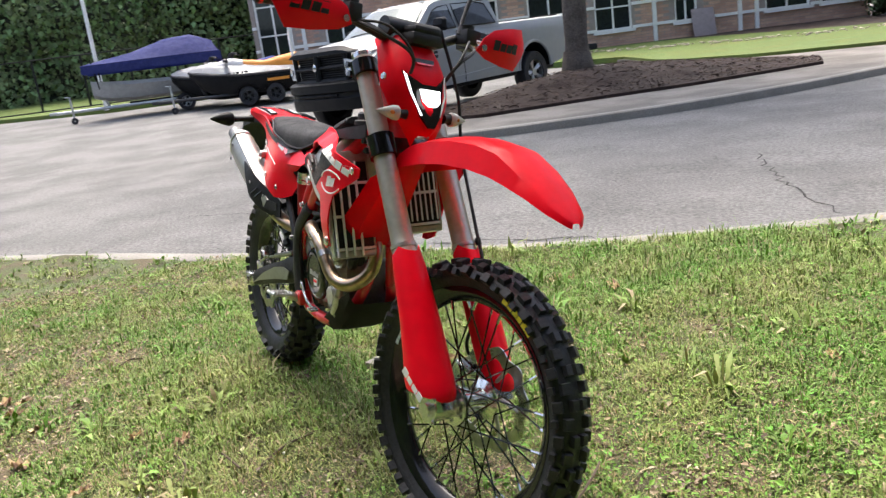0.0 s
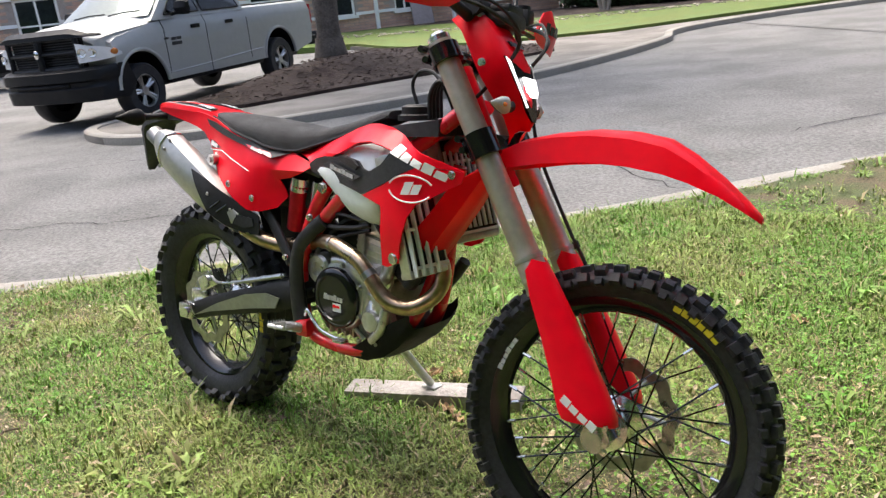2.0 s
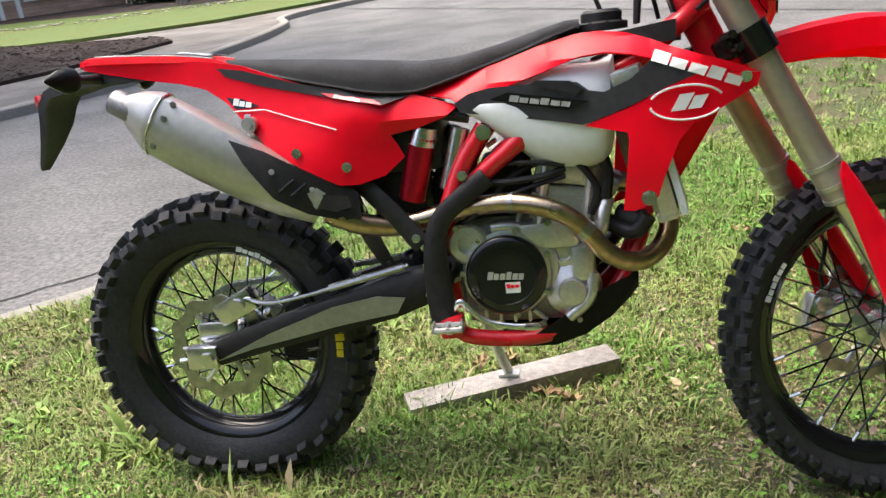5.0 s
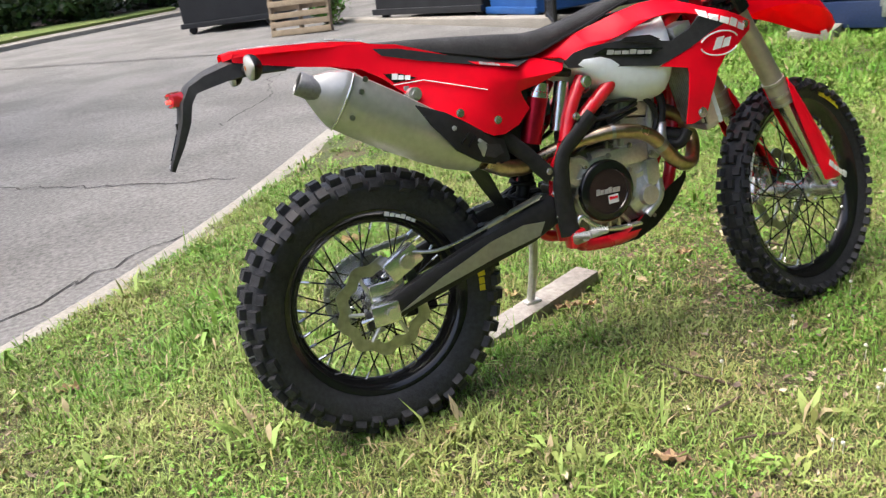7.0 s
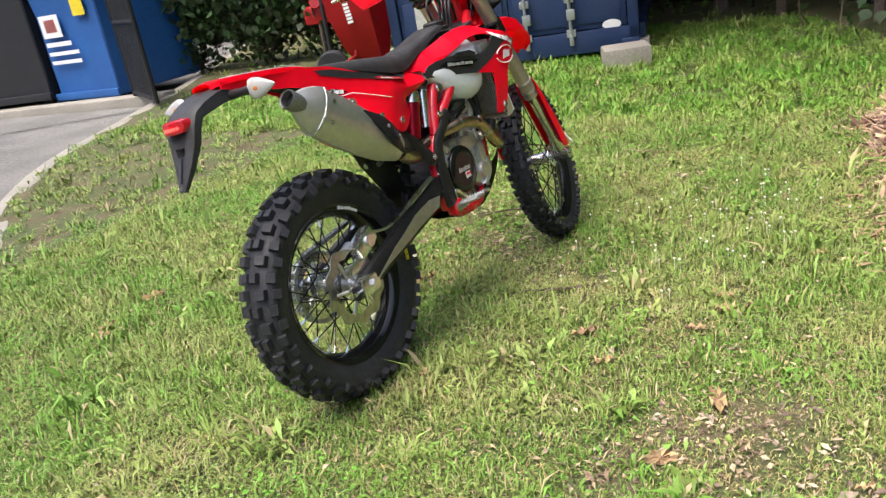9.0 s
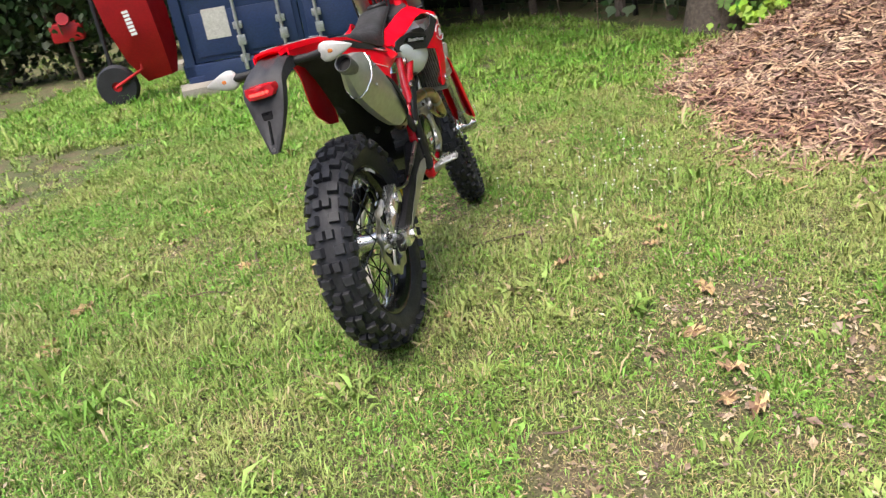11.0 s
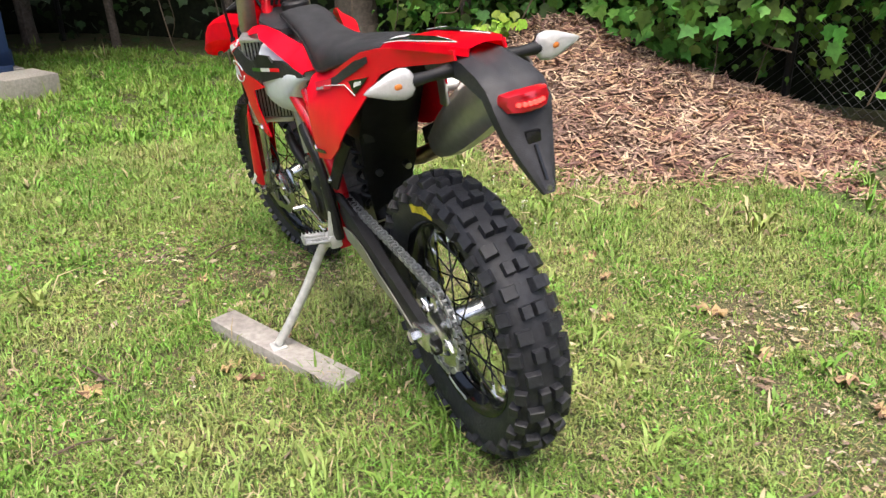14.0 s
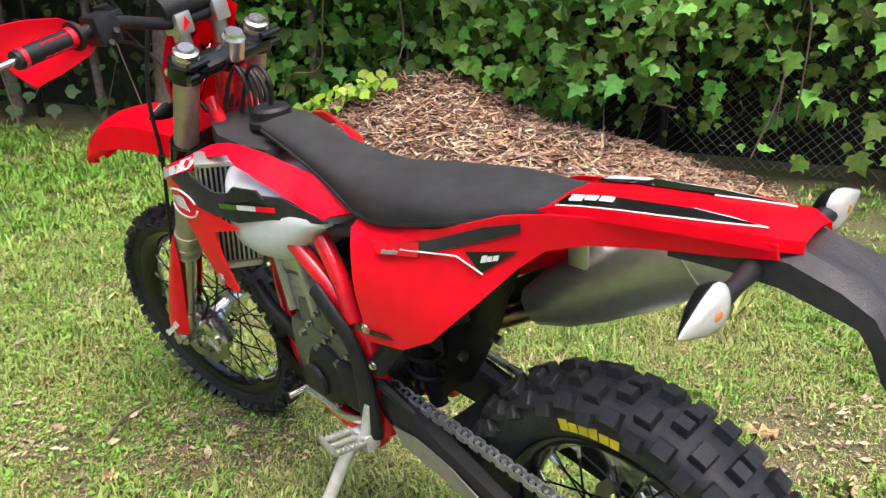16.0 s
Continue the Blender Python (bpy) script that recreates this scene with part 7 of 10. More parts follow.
for s in (1,):
    n = 48
    rings = []
    c = Vector((RC[0], 0.078, RC[2]))
    out = []
    for yy in (-0.003, 0.003):
        for rr0 in (0, 1):
            rings.append([bm.verts.new(c + Vector(((0.104 + (0.006 if i % 2 else -0.002) if rr0 else 0.072) * math.sin(2 * math.pi * i / (2 * n)), yy, (0.104 + (0.006 if i % 2 else -0.002) if rr0 else 0.072) * math.cos(2 * math.pi * i / (2 * n))))) for i in range(2 * n)])
    for a_, b_ in ((0, 1), (1, 3), (3, 2), (2, 0)):
        for i in range(2 * n):
            j = (i + 1) % (2 * n)
            bm.faces.new((rings[a_][i], rings[a_][j], rings[b_][j], rings[b_][i]))
    for k in range(6):
        t = k * math.pi / 3
        tube(bm, [c + Vector((0.04 * math.sin(t), 0, 0.04 * math.cos(t))), c + Vector((0.078 * math.sin(t), 0, 0.078 * math.cos(t)))], 0.009, 8)
        bolt(bm, c + Vector((0.055 * math.sin(t), 0.006, 0.055 * math.cos(t))), 0.007, 0.008, 1)
    lathe(bm, [(0.02, -0.01), (0.05, -0.006), (0.05, 0.004), (0.02, 0.006)], 30, Matrix.Translation(c))
bmesh.ops.recalc_face_normals(bm, faces=bm.faces)
bp("sprocket", bm, ALU_BRIGHT, "bright alloy rear sprocket")
# chain: links along two runs and round the sprocket
bm = bmesh.new()
run = [Vector((0.55, 0.078, 0.525)), Vector((RC[0] + 0.01, 0.078, RC[2] + 0.108))]
back = [Vector((RC[0] - 0.108 * math.sin(t) + 0, 0.078, RC[2] + 0.108 * math.cos(t))) for t in (math.pi * k / 14 for k in range(15))]
low = [Vector((RC[0], 0.078, RC[2] - 0.108)), Vector((0.30, 0.078, 0.355)), Vector((0.55, 0.078, 0.455))]
line = arc_line([p for p in run] + back + low, 0.0155)
for i in range(0, len(line) - 1):
    a_, b_ = line[i], line[i + 1]
    d = (b_ - a_)
    if d.length < 1e-5:
        continue
    m = Matrix.Translation((a_ + b_) / 2) @ d.to_track_quat("X", "Z").to_matrix().to_4x4()
    wy = 0.0100 if i % 2 else 0.0065
    for s in (-1, 1):
        box(bm, -0.0105, s * wy - 0.0011, -0.006, 0.0105, s * wy + 0.0011, 0.006, 0, m)
    box(bm, -0.003, -0.005, -0.0045, 0.003, 0.005, 0.0045, 0, m)
bp("chain", bm, GALV, "dark steel drive chain")
bm = bmesh.new()
box(bm, 0.10, 0.066, 0.27, 0.20, 0.095, 0.335, 0.012)
tube(bm, curve([(0.56, 0.1, 0.545), (0.50, 0.1, 0.53), (0.42, 0.098, 0.50)], 4), 0.012, 8)
loose("chain_guide", bm, BLACK)
bm = bmesh.new()
tube(bm, [(0.485, -0.065, 0.665), (0.525, -0.075, 0.79)], [0.028, 0.028], 18)
shock = bp("shock_reservoir", bm, RED_ANO, "red anodised shock reservoir")
bm = bmesh.new()
tube(bm, [(0.52, -0.074, 0.775), (0.531, -0.077, 0.81)], [0.0295, 0.025], 18)
tube(bm, [(0.565, -0.07, 0.68), (0.60, -0.07, 0.80)], 0.02, 14)
bp("reservoir_cap", bm, ALU_BRIGHT, "", shock)
bm = bmesh.new()
turns = 7
pts = [Vector((0.46 + 0.10 * k / 70, 0.01 + 0.034 * math.cos(2 * math.pi * k * turns / 70), 0.50 + 0.26 * k / 70 + 0.0)) + Vector((0.034 * math.sin(2 * math.pi * k * turns / 70), 0, 0)) for k in range(71)]
tube(bm, pts, 0.006, 7)
tube(bm, [(0.45, 0.01, 0.46), (0.58, 0.01, 0.80)], 0.018, 12)
bp("shock_spring", bm, BLACK, "coil spring of the rear shock")
# side stand
bm = bmesh.new()
tube(bm, curve([(0.52, 0.125, 0.50), (0.54, 0.14, 0.41), (0.565, 0.165, 0.38), (0.585, 0.23, 0.27), (0.60, 0.30, 0.17), (0.61, 0.345, 0.112)], 5), [0.012] * 5 + [0.0135] * 21, 12)
box(bm, 0.585, 0.325, 0.098, 0.64, 0.368, 0.108, 0.004)
box(bm, 0.52, 0.115, 0.385, 0.57, 0.15, 0.425, 0.008)
bp("side_stand", bm, mat("silver_stand_paint", (0.62, 0.62, 0.6), 0.4, 0.2), "silver side stand")


# ---- by the motorcycle ----
bm = bmesh.new()
box(bm, -0.295, -0.045, -0.02, 0.295, 0.045, 0.045, 0.004)
single("wooden_block", bm, WOOD, "weathered grey board under the side stand", "board", pose(0.622, 0.35, 0.004, 0, 0, 22))


# ---- across the street ----
def prism(bm, outline, y0, y1, m=None):
    """A profile in (x, z) carried from y0 to y1."""
    a = [bm.verts.new((x, y0, z)) for x, z in outline]
    b = [bm.verts.new((x, y1, z)) for x, z in outline]
    bm.faces.new(a)
    bm.faces.new(b[::-1])
    for i in range(len(a)):
        j = (i + 1) % len(a)
        bm.faces.new((a[i], b[i], b[j], a[j]))
    bmesh.ops.recalc_face_normals(bm, faces=bm.faces)
    if m is not None:
        bmesh.ops.transform(bm, verts=a + b, matrix=m)


def road_wheel(parent, c, r, w, out, rim_mat=None):
    bm = bmesh.new()
    lathe(bm, [(r * 0.6, -w / 2), (r * 0.93, -w / 2), (r, -w * 0.36), (r, w * 0.36), (r * 0.93, w / 2), (r * 0.6, w / 2)], 32, Matrix.Translation(c), close=True)
    wh = part("wheel", bm, RUBBER, parent, "black tyre")
    bm = bmesh.new()
    y = out * w * 0.42
    lathe(bm, [(r * 0.62, y - out * 0.12), (r * 0.62, y), (r * 0.56, y + out * 0.004), (r * 0.54, y - out * 0.05)], 28, Matrix.Translation(c), close=True)
    lathe(bm, [(0.0, y - out * 0.02), (r * 0.16, y - out * 0.02), (r * 0.2, y - out * 0.06), (r * 0.2, y - out * 0.1), (0, y - out * 0.1)], 16, Matrix.Translation(c))
    for k in range(5):
        a = 2 * math.pi * k / 5 + 0.3
        for da in (-0.13, 0.13):
            tube(bm, [Vector(c) + Vector((math.sin(a + da) * r * 0.15, y - out * 0.05, math.cos(a + da) * r * 0.15)), Vector(c) + Vector((math.sin(a + da) * r * 0.57, y - out * 0.03, math.cos(a + da) * r * 0.57))], r * 0.055, 6)
    rim = part("rim", bm, rim_mat or ALU, wh, "spoked rim")
    bm = bmesh.new()
    lathe(bm, [(0.0, y - out * 0.09), (r * 0.6, y - out * 0.09), (r * 0.6, y - out * 0.12), (0.0, y - out * 0.12)], 20, Matrix.Translation(c))
    part("brake_disc", bm, TRUCK_BLACK, rim, "dark hub behind the spokes")


def nose(y, front=2.74):
    """Plan of the truck's nose: flat in the middle, swept back to the wings."""
    a = abs(y)
    return front - 0.09 * (a / 0.8) ** 2 - 0.19 * smooth(0.78, 1.02, a)


def cab_wall(z):
    return 0.965 - 0.17 * smooth(1.42, 1.97, z)


def pickup():
    """A four-door pickup, front along +x, standing at z = 0; its left flank at +y."""
    t = thing("pickup_truck", "silver-grey four-door pickup truck with a black grille parked by the island", "truck")
    wheels = (1.83, -1.96)
    # lower body with the arches cut out of its flanks
    top = [(2.3, 0.6), (2.34, 0.9), (2.32, 1.2), (2.2, 1.27), (1.45, 1.40), (0.9, 1.43), (-0.97, 1.43), (-1.0, 1.46), (-3.17, 1.45), (-3.23, 1.38), (-3.2, 0.9), (-3.13, 0.62)]
    loop = top[:]
    for cx in reversed(wheels):
        loop += [(cx + 0.53 * math.cos(a), 0.50 + 0.52 * math.sin(a)) for a in (math.pi - math.pi * k / 12 for k in range(13))]
    bm = bmesh.new()
    rows = []
    for y, drop in ((-1.005, 0.16), (-0.95, 0.03), (-0.88, 0.0), (0.88, 0.0), (0.95, 0.03), (1.005, 0.16)):
        rows.append([bm.verts.new((x, y, z - drop if z > 1.15 else z)) for x, z in loop])
    for a, b in zip(rows, rows[1:]):
        for i in range(len(a)):
            j = (i + 1) % len(a)
            bm.faces.new((a[i], a[j], b[j], b[i]))
    bm.faces.new(rows[0])
    bm.faces.new(rows[-1][::-1])
    bmesh.ops.recalc_face_normals(bm, faces=bm.faces)
    part("body", bm, TRUCK_PAINT, t)
    # domed bonnet with its raised middle
    bm = bmesh.new()
    rings = []
    for x, z, w in ((2.585, 1.33, 0.78), (2.56, 1.37, 0.80), (2.46, 1.41, 0.86), (2.2, 1.45, 0.92), (1.8, 1.49, 0.945), (1.36, 1.53, 0.95)):
        us = (-1, -0.9, -0.72, -0.5, -0.44, 0, 0.44, 0.5, 0.72, 0.9, 1)
        rings.append([Vector((x - 0.10 * u * u * (1 if x > 2.4 else 0.4), w * u, z - 0.15 * abs(u) ** 3 + (0.012 if abs(u) < 0.46 else 0))) for u in us] + [Vector((x - 0.1, w, 1.1)), Vector((x - 0.1, -w, 1.1))])
    loft(bm, rings)
    bmesh.ops.recalc_face_normals(bm, faces=bm.faces)
    part("bonnet", bm, TRUCK_PAINT, t)
    # cab
    prof = [(1.42, 1.40), (0.74, 1.885), (0.58, 1.94), (0.35, 1.965), (-0.5, 1.965), (-0.82, 1.92), (-0.92, 1.86), (-1.0, 1.40)]
    bm = bmesh.new()
    us = (-1, -0.93, -0.5, 0, 0.5, 0.93, 1)
    cols = [[bm.verts.new((x + (0.09 if x > 0.5 else 0.02) * (1 - u * u), cab_wall(z) * u, z + (0.035 if z > 1.8 else 0) * (1 - u ** 4))) for x, z in prof] for u in us]
    for a, b in zip(cols, cols[1:]):
        for i in range(len(a) - 1):
            bm.faces.new((a[i], a[i + 1], b[i + 1], b[i]))
    bm.faces.new(cols[0])
    bm.faces.new(cols[-1][::-1])
    bmesh.ops.recalc_face_normals(bm, faces=bm.faces)
    part("cab", bm, TRUCK_PAINT, t)
    bm = bmesh.new()
    grid = []
    for k in range(5):
        f = k / 4
        x, z = 1.335 + (0.765 - 1.335) * f, 1.475 + (1.878 - 1.475) * f
        w = cab_wall(z) - 0.075
        grid.append([bm.verts.new((x + 0.022 + 0.09 * (1 - u * u), w * u, z + 0.012 + 0.035 * f * (1 - u ** 4))) for u in (-1, -0.75, -0.5, -0.25, 0, 0.25, 0.5, 0.75, 1)])
    for a, b in zip(grid, grid[1:]):
        for i in range(8):
            bm.faces.new((a[i], a[i + 1], b[i + 1], b[i]))
    bmesh.ops.recalc_face_normals(bm, faces=bm.faces)
    bmesh.ops.solidify(bm, geom=bm.faces[:], thickness=0.008)
    part("windscreen", bm, SCREEN_GLASS, t, "windscreen reflecting the bright sky")
    for y in (-0.45, 0.25):
        bm = bmesh.new()
        tube(bm, [(1.50, y, 1.535), (1.44, y + 0.25, 1.565), (1.38, y + 0.52, 1.565)], 0.011, 6)
        part("wiper", bm, TRUCK_BLACK, t)
    for y in (-0.55, -0.2, 0, 0.2, 0.55):
        bm = bmesh.new()
        lathe(bm, [(0.0, 0.03), (0.035, 0.022), (0.05, 0.0), (0.0, 0.0)], 12, Matrix.Translation((0.58 + 0.05 * (1 - y * y), y, 1.965)) @ Matrix.Rotation(radians(90), 4, "X"))
        part("roof_lamp", bm, LENS, t, "small clear roof marker lamp")
    for s in (-1, 1):
        for o in ([(1.10, 1.47), (0.70, 1.79), (0.55, 1.845), (0.28, 1.87), (0.26, 1.47)], [(0.16, 1.47), (0.18, 1.875), (-0.5, 1.875), (-0.74, 1.83), (-0.86, 1.47)]):
            bm = bmesh.new()
            bm.faces.new([bm.verts.new(Vector((x, s * (cab_wall(z) + 0.006), z))) for x, z in o])
            bmesh.ops.solidify(bm, geom=bm.faces[:], thickness=0.012)
            w = part("side_window", bm, GLASS_DARK, t, "dark side window")
            bm = bmesh.new()
            tube(bm, [(x, s * (cab_wall(z) + 0.008), z) for x, z in o + o[:1]], 0.012, 6)
            part("window_seal", bm, TRUCK_BLACK, w)
        bm = bmesh.new()
        rings = [[Vector((0.86 + dx, s * y, 1.545 + dz)) for dx, dz in ((-0.06 * k, -0.105 * k), (0.05 * k, -0.09 * k), (0.09 * k, 0), (0.05 * k, 0.1 * k), (-0.06 * k, 0.115 * k))] for y, k in ((1.02, 0.55), (1.06, 1.0), (1.22, 1.0), (1.26, 0.7))]
        loft(bm, rings)
        tube(bm, [(0.9, s * 0.93, 1.46), (0.88, s * 1.08, 1.49)], 0.03, 8)
        bmesh.ops.recalc_face_normals(bm, faces=bm.faces)
        part("wing_mirror", bm, TRUCK_BLACK, t, "black wing mirror")
        for x0 in (0.36, -0.56):
            bm = bmesh.new()
            box(bm, x0, s * 1.012 - 0.018, 1.215, x0 + 0.21, s * 1.012 + 0.018, 1.275, 0.012)
            part("door_handle", bm, TRUCK_BLACK, t, "black door handle")
        for x0, z0 in ((1.24, 0.62), (0.2, 0.5), (-0.97, 0.56)):
            bm = bmesh.new()
            tube(bm, [(x0, s * 1.006, z0), (x0 - 0.02, s * 1.006, 1.26), (x0 - 0.02, s * 0.952, 1.40)], 0.006, 6)
            part("door_seam", bm, TRUCK_BLACK, t)
        bm = bmesh.new()
        tube(bm, [(1.25, s * 1.003, 0.60), (0.2, s * 1.006, 0.63), (-1.35, s * 1.003, 0.70)], 0.012, 6)
        part("door_crease", bm, TRUCK_PAINT, t)
        bm = bmesh.new()
        box(bm, -1.35, s * 0.93 - 0.07, 0.44, 1.25, s * 0.93 + 0.06, 0.52, 0.03)
        part("sill", bm, TRUCK_BLACK, t, "black sill under the doors")
        # headlight wrapped round the wing
        bm = bmesh.new()
        cells = []
        for k in range(9):
            f = k / 8
            y = 0.665 + 0.35 * min(1, f / 0.7)
            z0, z1 = 0.945 + 0.055 * f ** 2, 1.215 - 0.12 * f - 0.06 * f ** 4
            cells.append([bm.verts.new((nose(y, 2.76) - 0.75 * max(0, f - 0.7), s * y, z0 + (z1 - z0) * g)) for g in (0, 0.25, 0.5, 0.75, 1)])
        for a, b in zip(cells, cells[1:]):
            for i in range(4):
                bm.faces.new((a[i], b[i], b[i + 1], a[i + 1]))
        bmesh.ops.recalc_face_normals(bm, faces=bm.faces)
        bmesh.ops.solidify(bm, geom=bm.faces[:], thickness=0.05)
        hl = part("headlight", bm, LENS, t, "clear headlight with bright reflectors")
        for y, z in ((0.745, 1.08), (0.86, 1.07)):
            bm = bmesh.new()
            lathe(bm, [(0.0, -0.02), (0.03, -0.005), (0.052, 0.02), (0.062, 0.022), (0.062, 0.0)], 16, Matrix.Translation((nose(y, 2.755), s * y, z)) @ Matrix.Rotation(radians(-90), 4, "Z") @ Matrix.Rotation(radians(s * 22), 4, "Z"))
            part("reflector", bm, CHROME, hl, "round bright reflector")
        bm = bmesh.new()
        rr = bmesh.ops.create_uvsphere(bm, u_segments=10, v_segments=6, radius=1)["verts"]
        bmesh.ops.transform(bm, verts=rr, matrix=Matrix.Translation((2.34, s * 1.012, 1.055)) @ Matrix.Diagonal((0.075, 0.018, 0.045, 1)))
        part("turn_lamp", bm, AMBER, hl, "amber turn lamp")
        bm = bmesh.new()
        box(bm, -3.27, s * 0.93 - 0.06, 0.98, -3.17, s * 0.945 + 0.06, 1.36, 0.03)
        part("tail_lamp", bm, TAILRED, t, "red tail lamp")
        for cx in wheels:
            bm = bmesh.new()
            tube(bm, [(cx + 0.535 * math.cos(a), s * 0.995, 0.5 + 0.525 * math.sin(a)) for a in (math.pi * k / 16 for k in range(17))], 0.03, 8)
            part("wheel_arch", bm, TRUCK_PAINT, t)
            bm = bmesh.new()
            inner = [(cx + 0.52 * math.cos(a), 0.5 + 0.51 * math.sin(a)) for a in (math.pi * k / 12 for k in range(13))]
            loft(bm, [[Vector((x, s * y, z)) for x, z in inner] for y in (0.5, 0.99)], caps=False, closed=False)
            bm.faces.new([bm.verts.new((x, s * 0.5, z)) for x, z in inner])
            part("wheel_well", bm, TRUCK_BLACK, t, "dark wheel well")
            road_wheel(t, (cx, s * 0.86, 0.415), 0.415, 0.27, s)
        for x0, w, h in ((1.15, 0.10, 0.03), (0.98, 0.11, 0.045), (0.86, 0.10, 0.045), (0.86, 0.23, 0.05)):
            bm = bmesh.new()
            z0 = 1.10 if w == 0.1 and x0 > 1 else (1.0 if w == 0.23 else 1.075)
            box(bm, x0, s * 1.0 - 0.006, z0, x0 + w, s * 1.0 + 0.012, z0 + h)
            part("badge", bm, GREY_PLASTIC, t, "dark badge as plain bar")
    # grille: a thick surround, a cross and rows of bars
    bm = bmesh.new()
    ys = [k / 8 * 0.66 for k in range(-8, 9)]
    loft(bm, [[Vector((nose(y) - 0.10, y, z)) for z in (0.86, 1.34)] + [Vector((nose(y) - 0.16, y, z)) for z in (1.34, 0.86)] for y in ys])
    bmesh.ops.recalc_face_normals(bm, faces=bm.faces)
    grille = part("grille", bm, TRUCK_BLACK, t, "deep black grille with bars")
    for k in range(11):
        z = 0.92 + 0.035 * k
        bm = bmesh.new()
        tube(bm, [(nose(y) - 0.075, y, z) for y in ys], 0.008, 6)
        part("grille_bar", bm, GREY_PLASTIC, grille)
    bm = bmesh.new()
    for z, r in ((0.885, 0.035), (1.10, 0.026), (1.315, 0.04)):
        tube(bm, [(nose(y) - 0.02, y, z) for y in ys], r, 8)
    for y in (-0.65, 0.65):
        tube(bm, [(nose(y) - 0.02, y, 0.885), (nose(y) - 0.02, y * 1.0, 1.315)], 0.04, 8)
    tube(bm, [(2.72, 0, 0.885), (2.73, 0, 1.10), (2.70, 0, 1.315)], 0.06, 8)
    part("grille_surround", bm, GLOSS_TRIM, grille, "satin black surround")
    bm = bmesh.new()
    rr = bmesh.ops.create_uvsphere(bm, u_segments=12, v_segments=8, radius=1)["verts"]
    bmesh.ops.transform(bm, verts=rr, matrix=Matrix.Translation((2.785, 0, 1.11)) @ Matrix.Diagonal((0.02, 0.045, 0.065, 1)))
    part("grille_emblem", bm, ALU_BRIGHT, grille, "plain silver emblem")
    bm = bmesh.new()
    ys2 = [k / 10 * 0.92 for k in range(-10, 11)]
    rings = []
    for y in ys2:
        x, up = nose(y) + 0.0, 0.10 * smooth(0.55, 0.92, abs(y))
        rings.append([Vector((x - 0.06, y, 1.29)), Vector((x + 0.035, y, 1.30)), Vector((x + 0.03, y, 1.36 - up * 0.6)), Vector((x - 0.05, y, 1.425 - up)), Vector((x - 0.10, y, 1.40 - up))])
    loft(bm, rings)
    bmesh.ops.recalc_face_normals(bm, faces=bm.faces)
    part("bonnet_guard", bm, GLOSS_TRIM, t, "black guard along the bonnet")
    bm = bmesh.new()
    ys3 = [-1.01, -0.97, -0.88, -0.7, -0.4, 0, 0.4, 0.7, 0.88, 0.97, 1.01]
    rings = [[Vector((nose(y, 2.86 + dx) - (0.2 if abs(y) > 1 else 0), y, z)) for dx, z in ((-0.12, 0.40), (-0.02, 0.42), (0.0, 0.60), (-0.035, 0.63), (-0.035, 0.68), (0.02, 0.71), (0.02, 0.84), (-0.06, 0.88), (-0.2, 0.89), (-0.3, 0.6))] for y in ys3]
    rings = [[Vector((2.345 + 0.02 * (q.x - 2.3), -1.016, q.z)) for q in rings[0]]] + rings + [[Vector((2.345 + 0.02 * (q.x - 2.3), 1.016, q.z)) for q in rings[-1]]]
    loft(bm, rings)
    bmesh.ops.recalc_face_normals(bm, faces=bm.faces)
    bumper = part("front_bumper", bm, GLOSS_TRIM, t, "black front bumper")
    bm = bmesh.new()
    tube(bm, [(nose(y, 2.83), y, 0.655) for y in (-0.5, -0.25, 0, 0.25, 0.5)], 0.03, 6)
    part("bumper_slot", bm, TRUCK_BLACK, bumper)
    bm = bmesh.new()
    box(bm, -3.42, -0.92, 0.56, -3.2, 0.98, 0.74, 0.03)
    part("rear_bumper", bm, TRUCK_BLACK, t, "dark rear bumper")
    bm = bmesh.new()
    box(bm, -3.12, -0.8, 1.36, -1.05, 0.8, 1.475, 0.01)
    part("bed_cover", bm, TRUCK_BLACK, t, "black cover over the load bed")
    bm = bmesh.new()
    box(bm, -3.0, -0.72, 0.40, 2.45, 0.72, 0.66, 0.05)
    part("chassis", bm, TRUCK_BLACK, t)
    return t


tk = pickup()
tk.matrix_world = pose(-10.47, 6.47, 0.14, -0.8, 1.3, -71.8)


def bumper_hull(bm, length, width, stations):
    rings = []
    for x, w, zt, zk in stations:
        rings.append([Vector((x * length, -w * width, zt)), Vector((x * length, -w * width * 1.06, zt - 0.10)), Vector((x * length, -w * width * 0.8, zk + 0.1)), Vector((x * length, 0, zk)), Vector((x * length, w * width * 0.8, zk + 0.1)), Vector((x * length, w * width * 1.06, zt - 0.10)), Vector((x * length, w * width, zt))])
    loft(bm, rings, closed=True)
    bmesh.ops.recalc_face_normals(bm, faces=bm.faces)


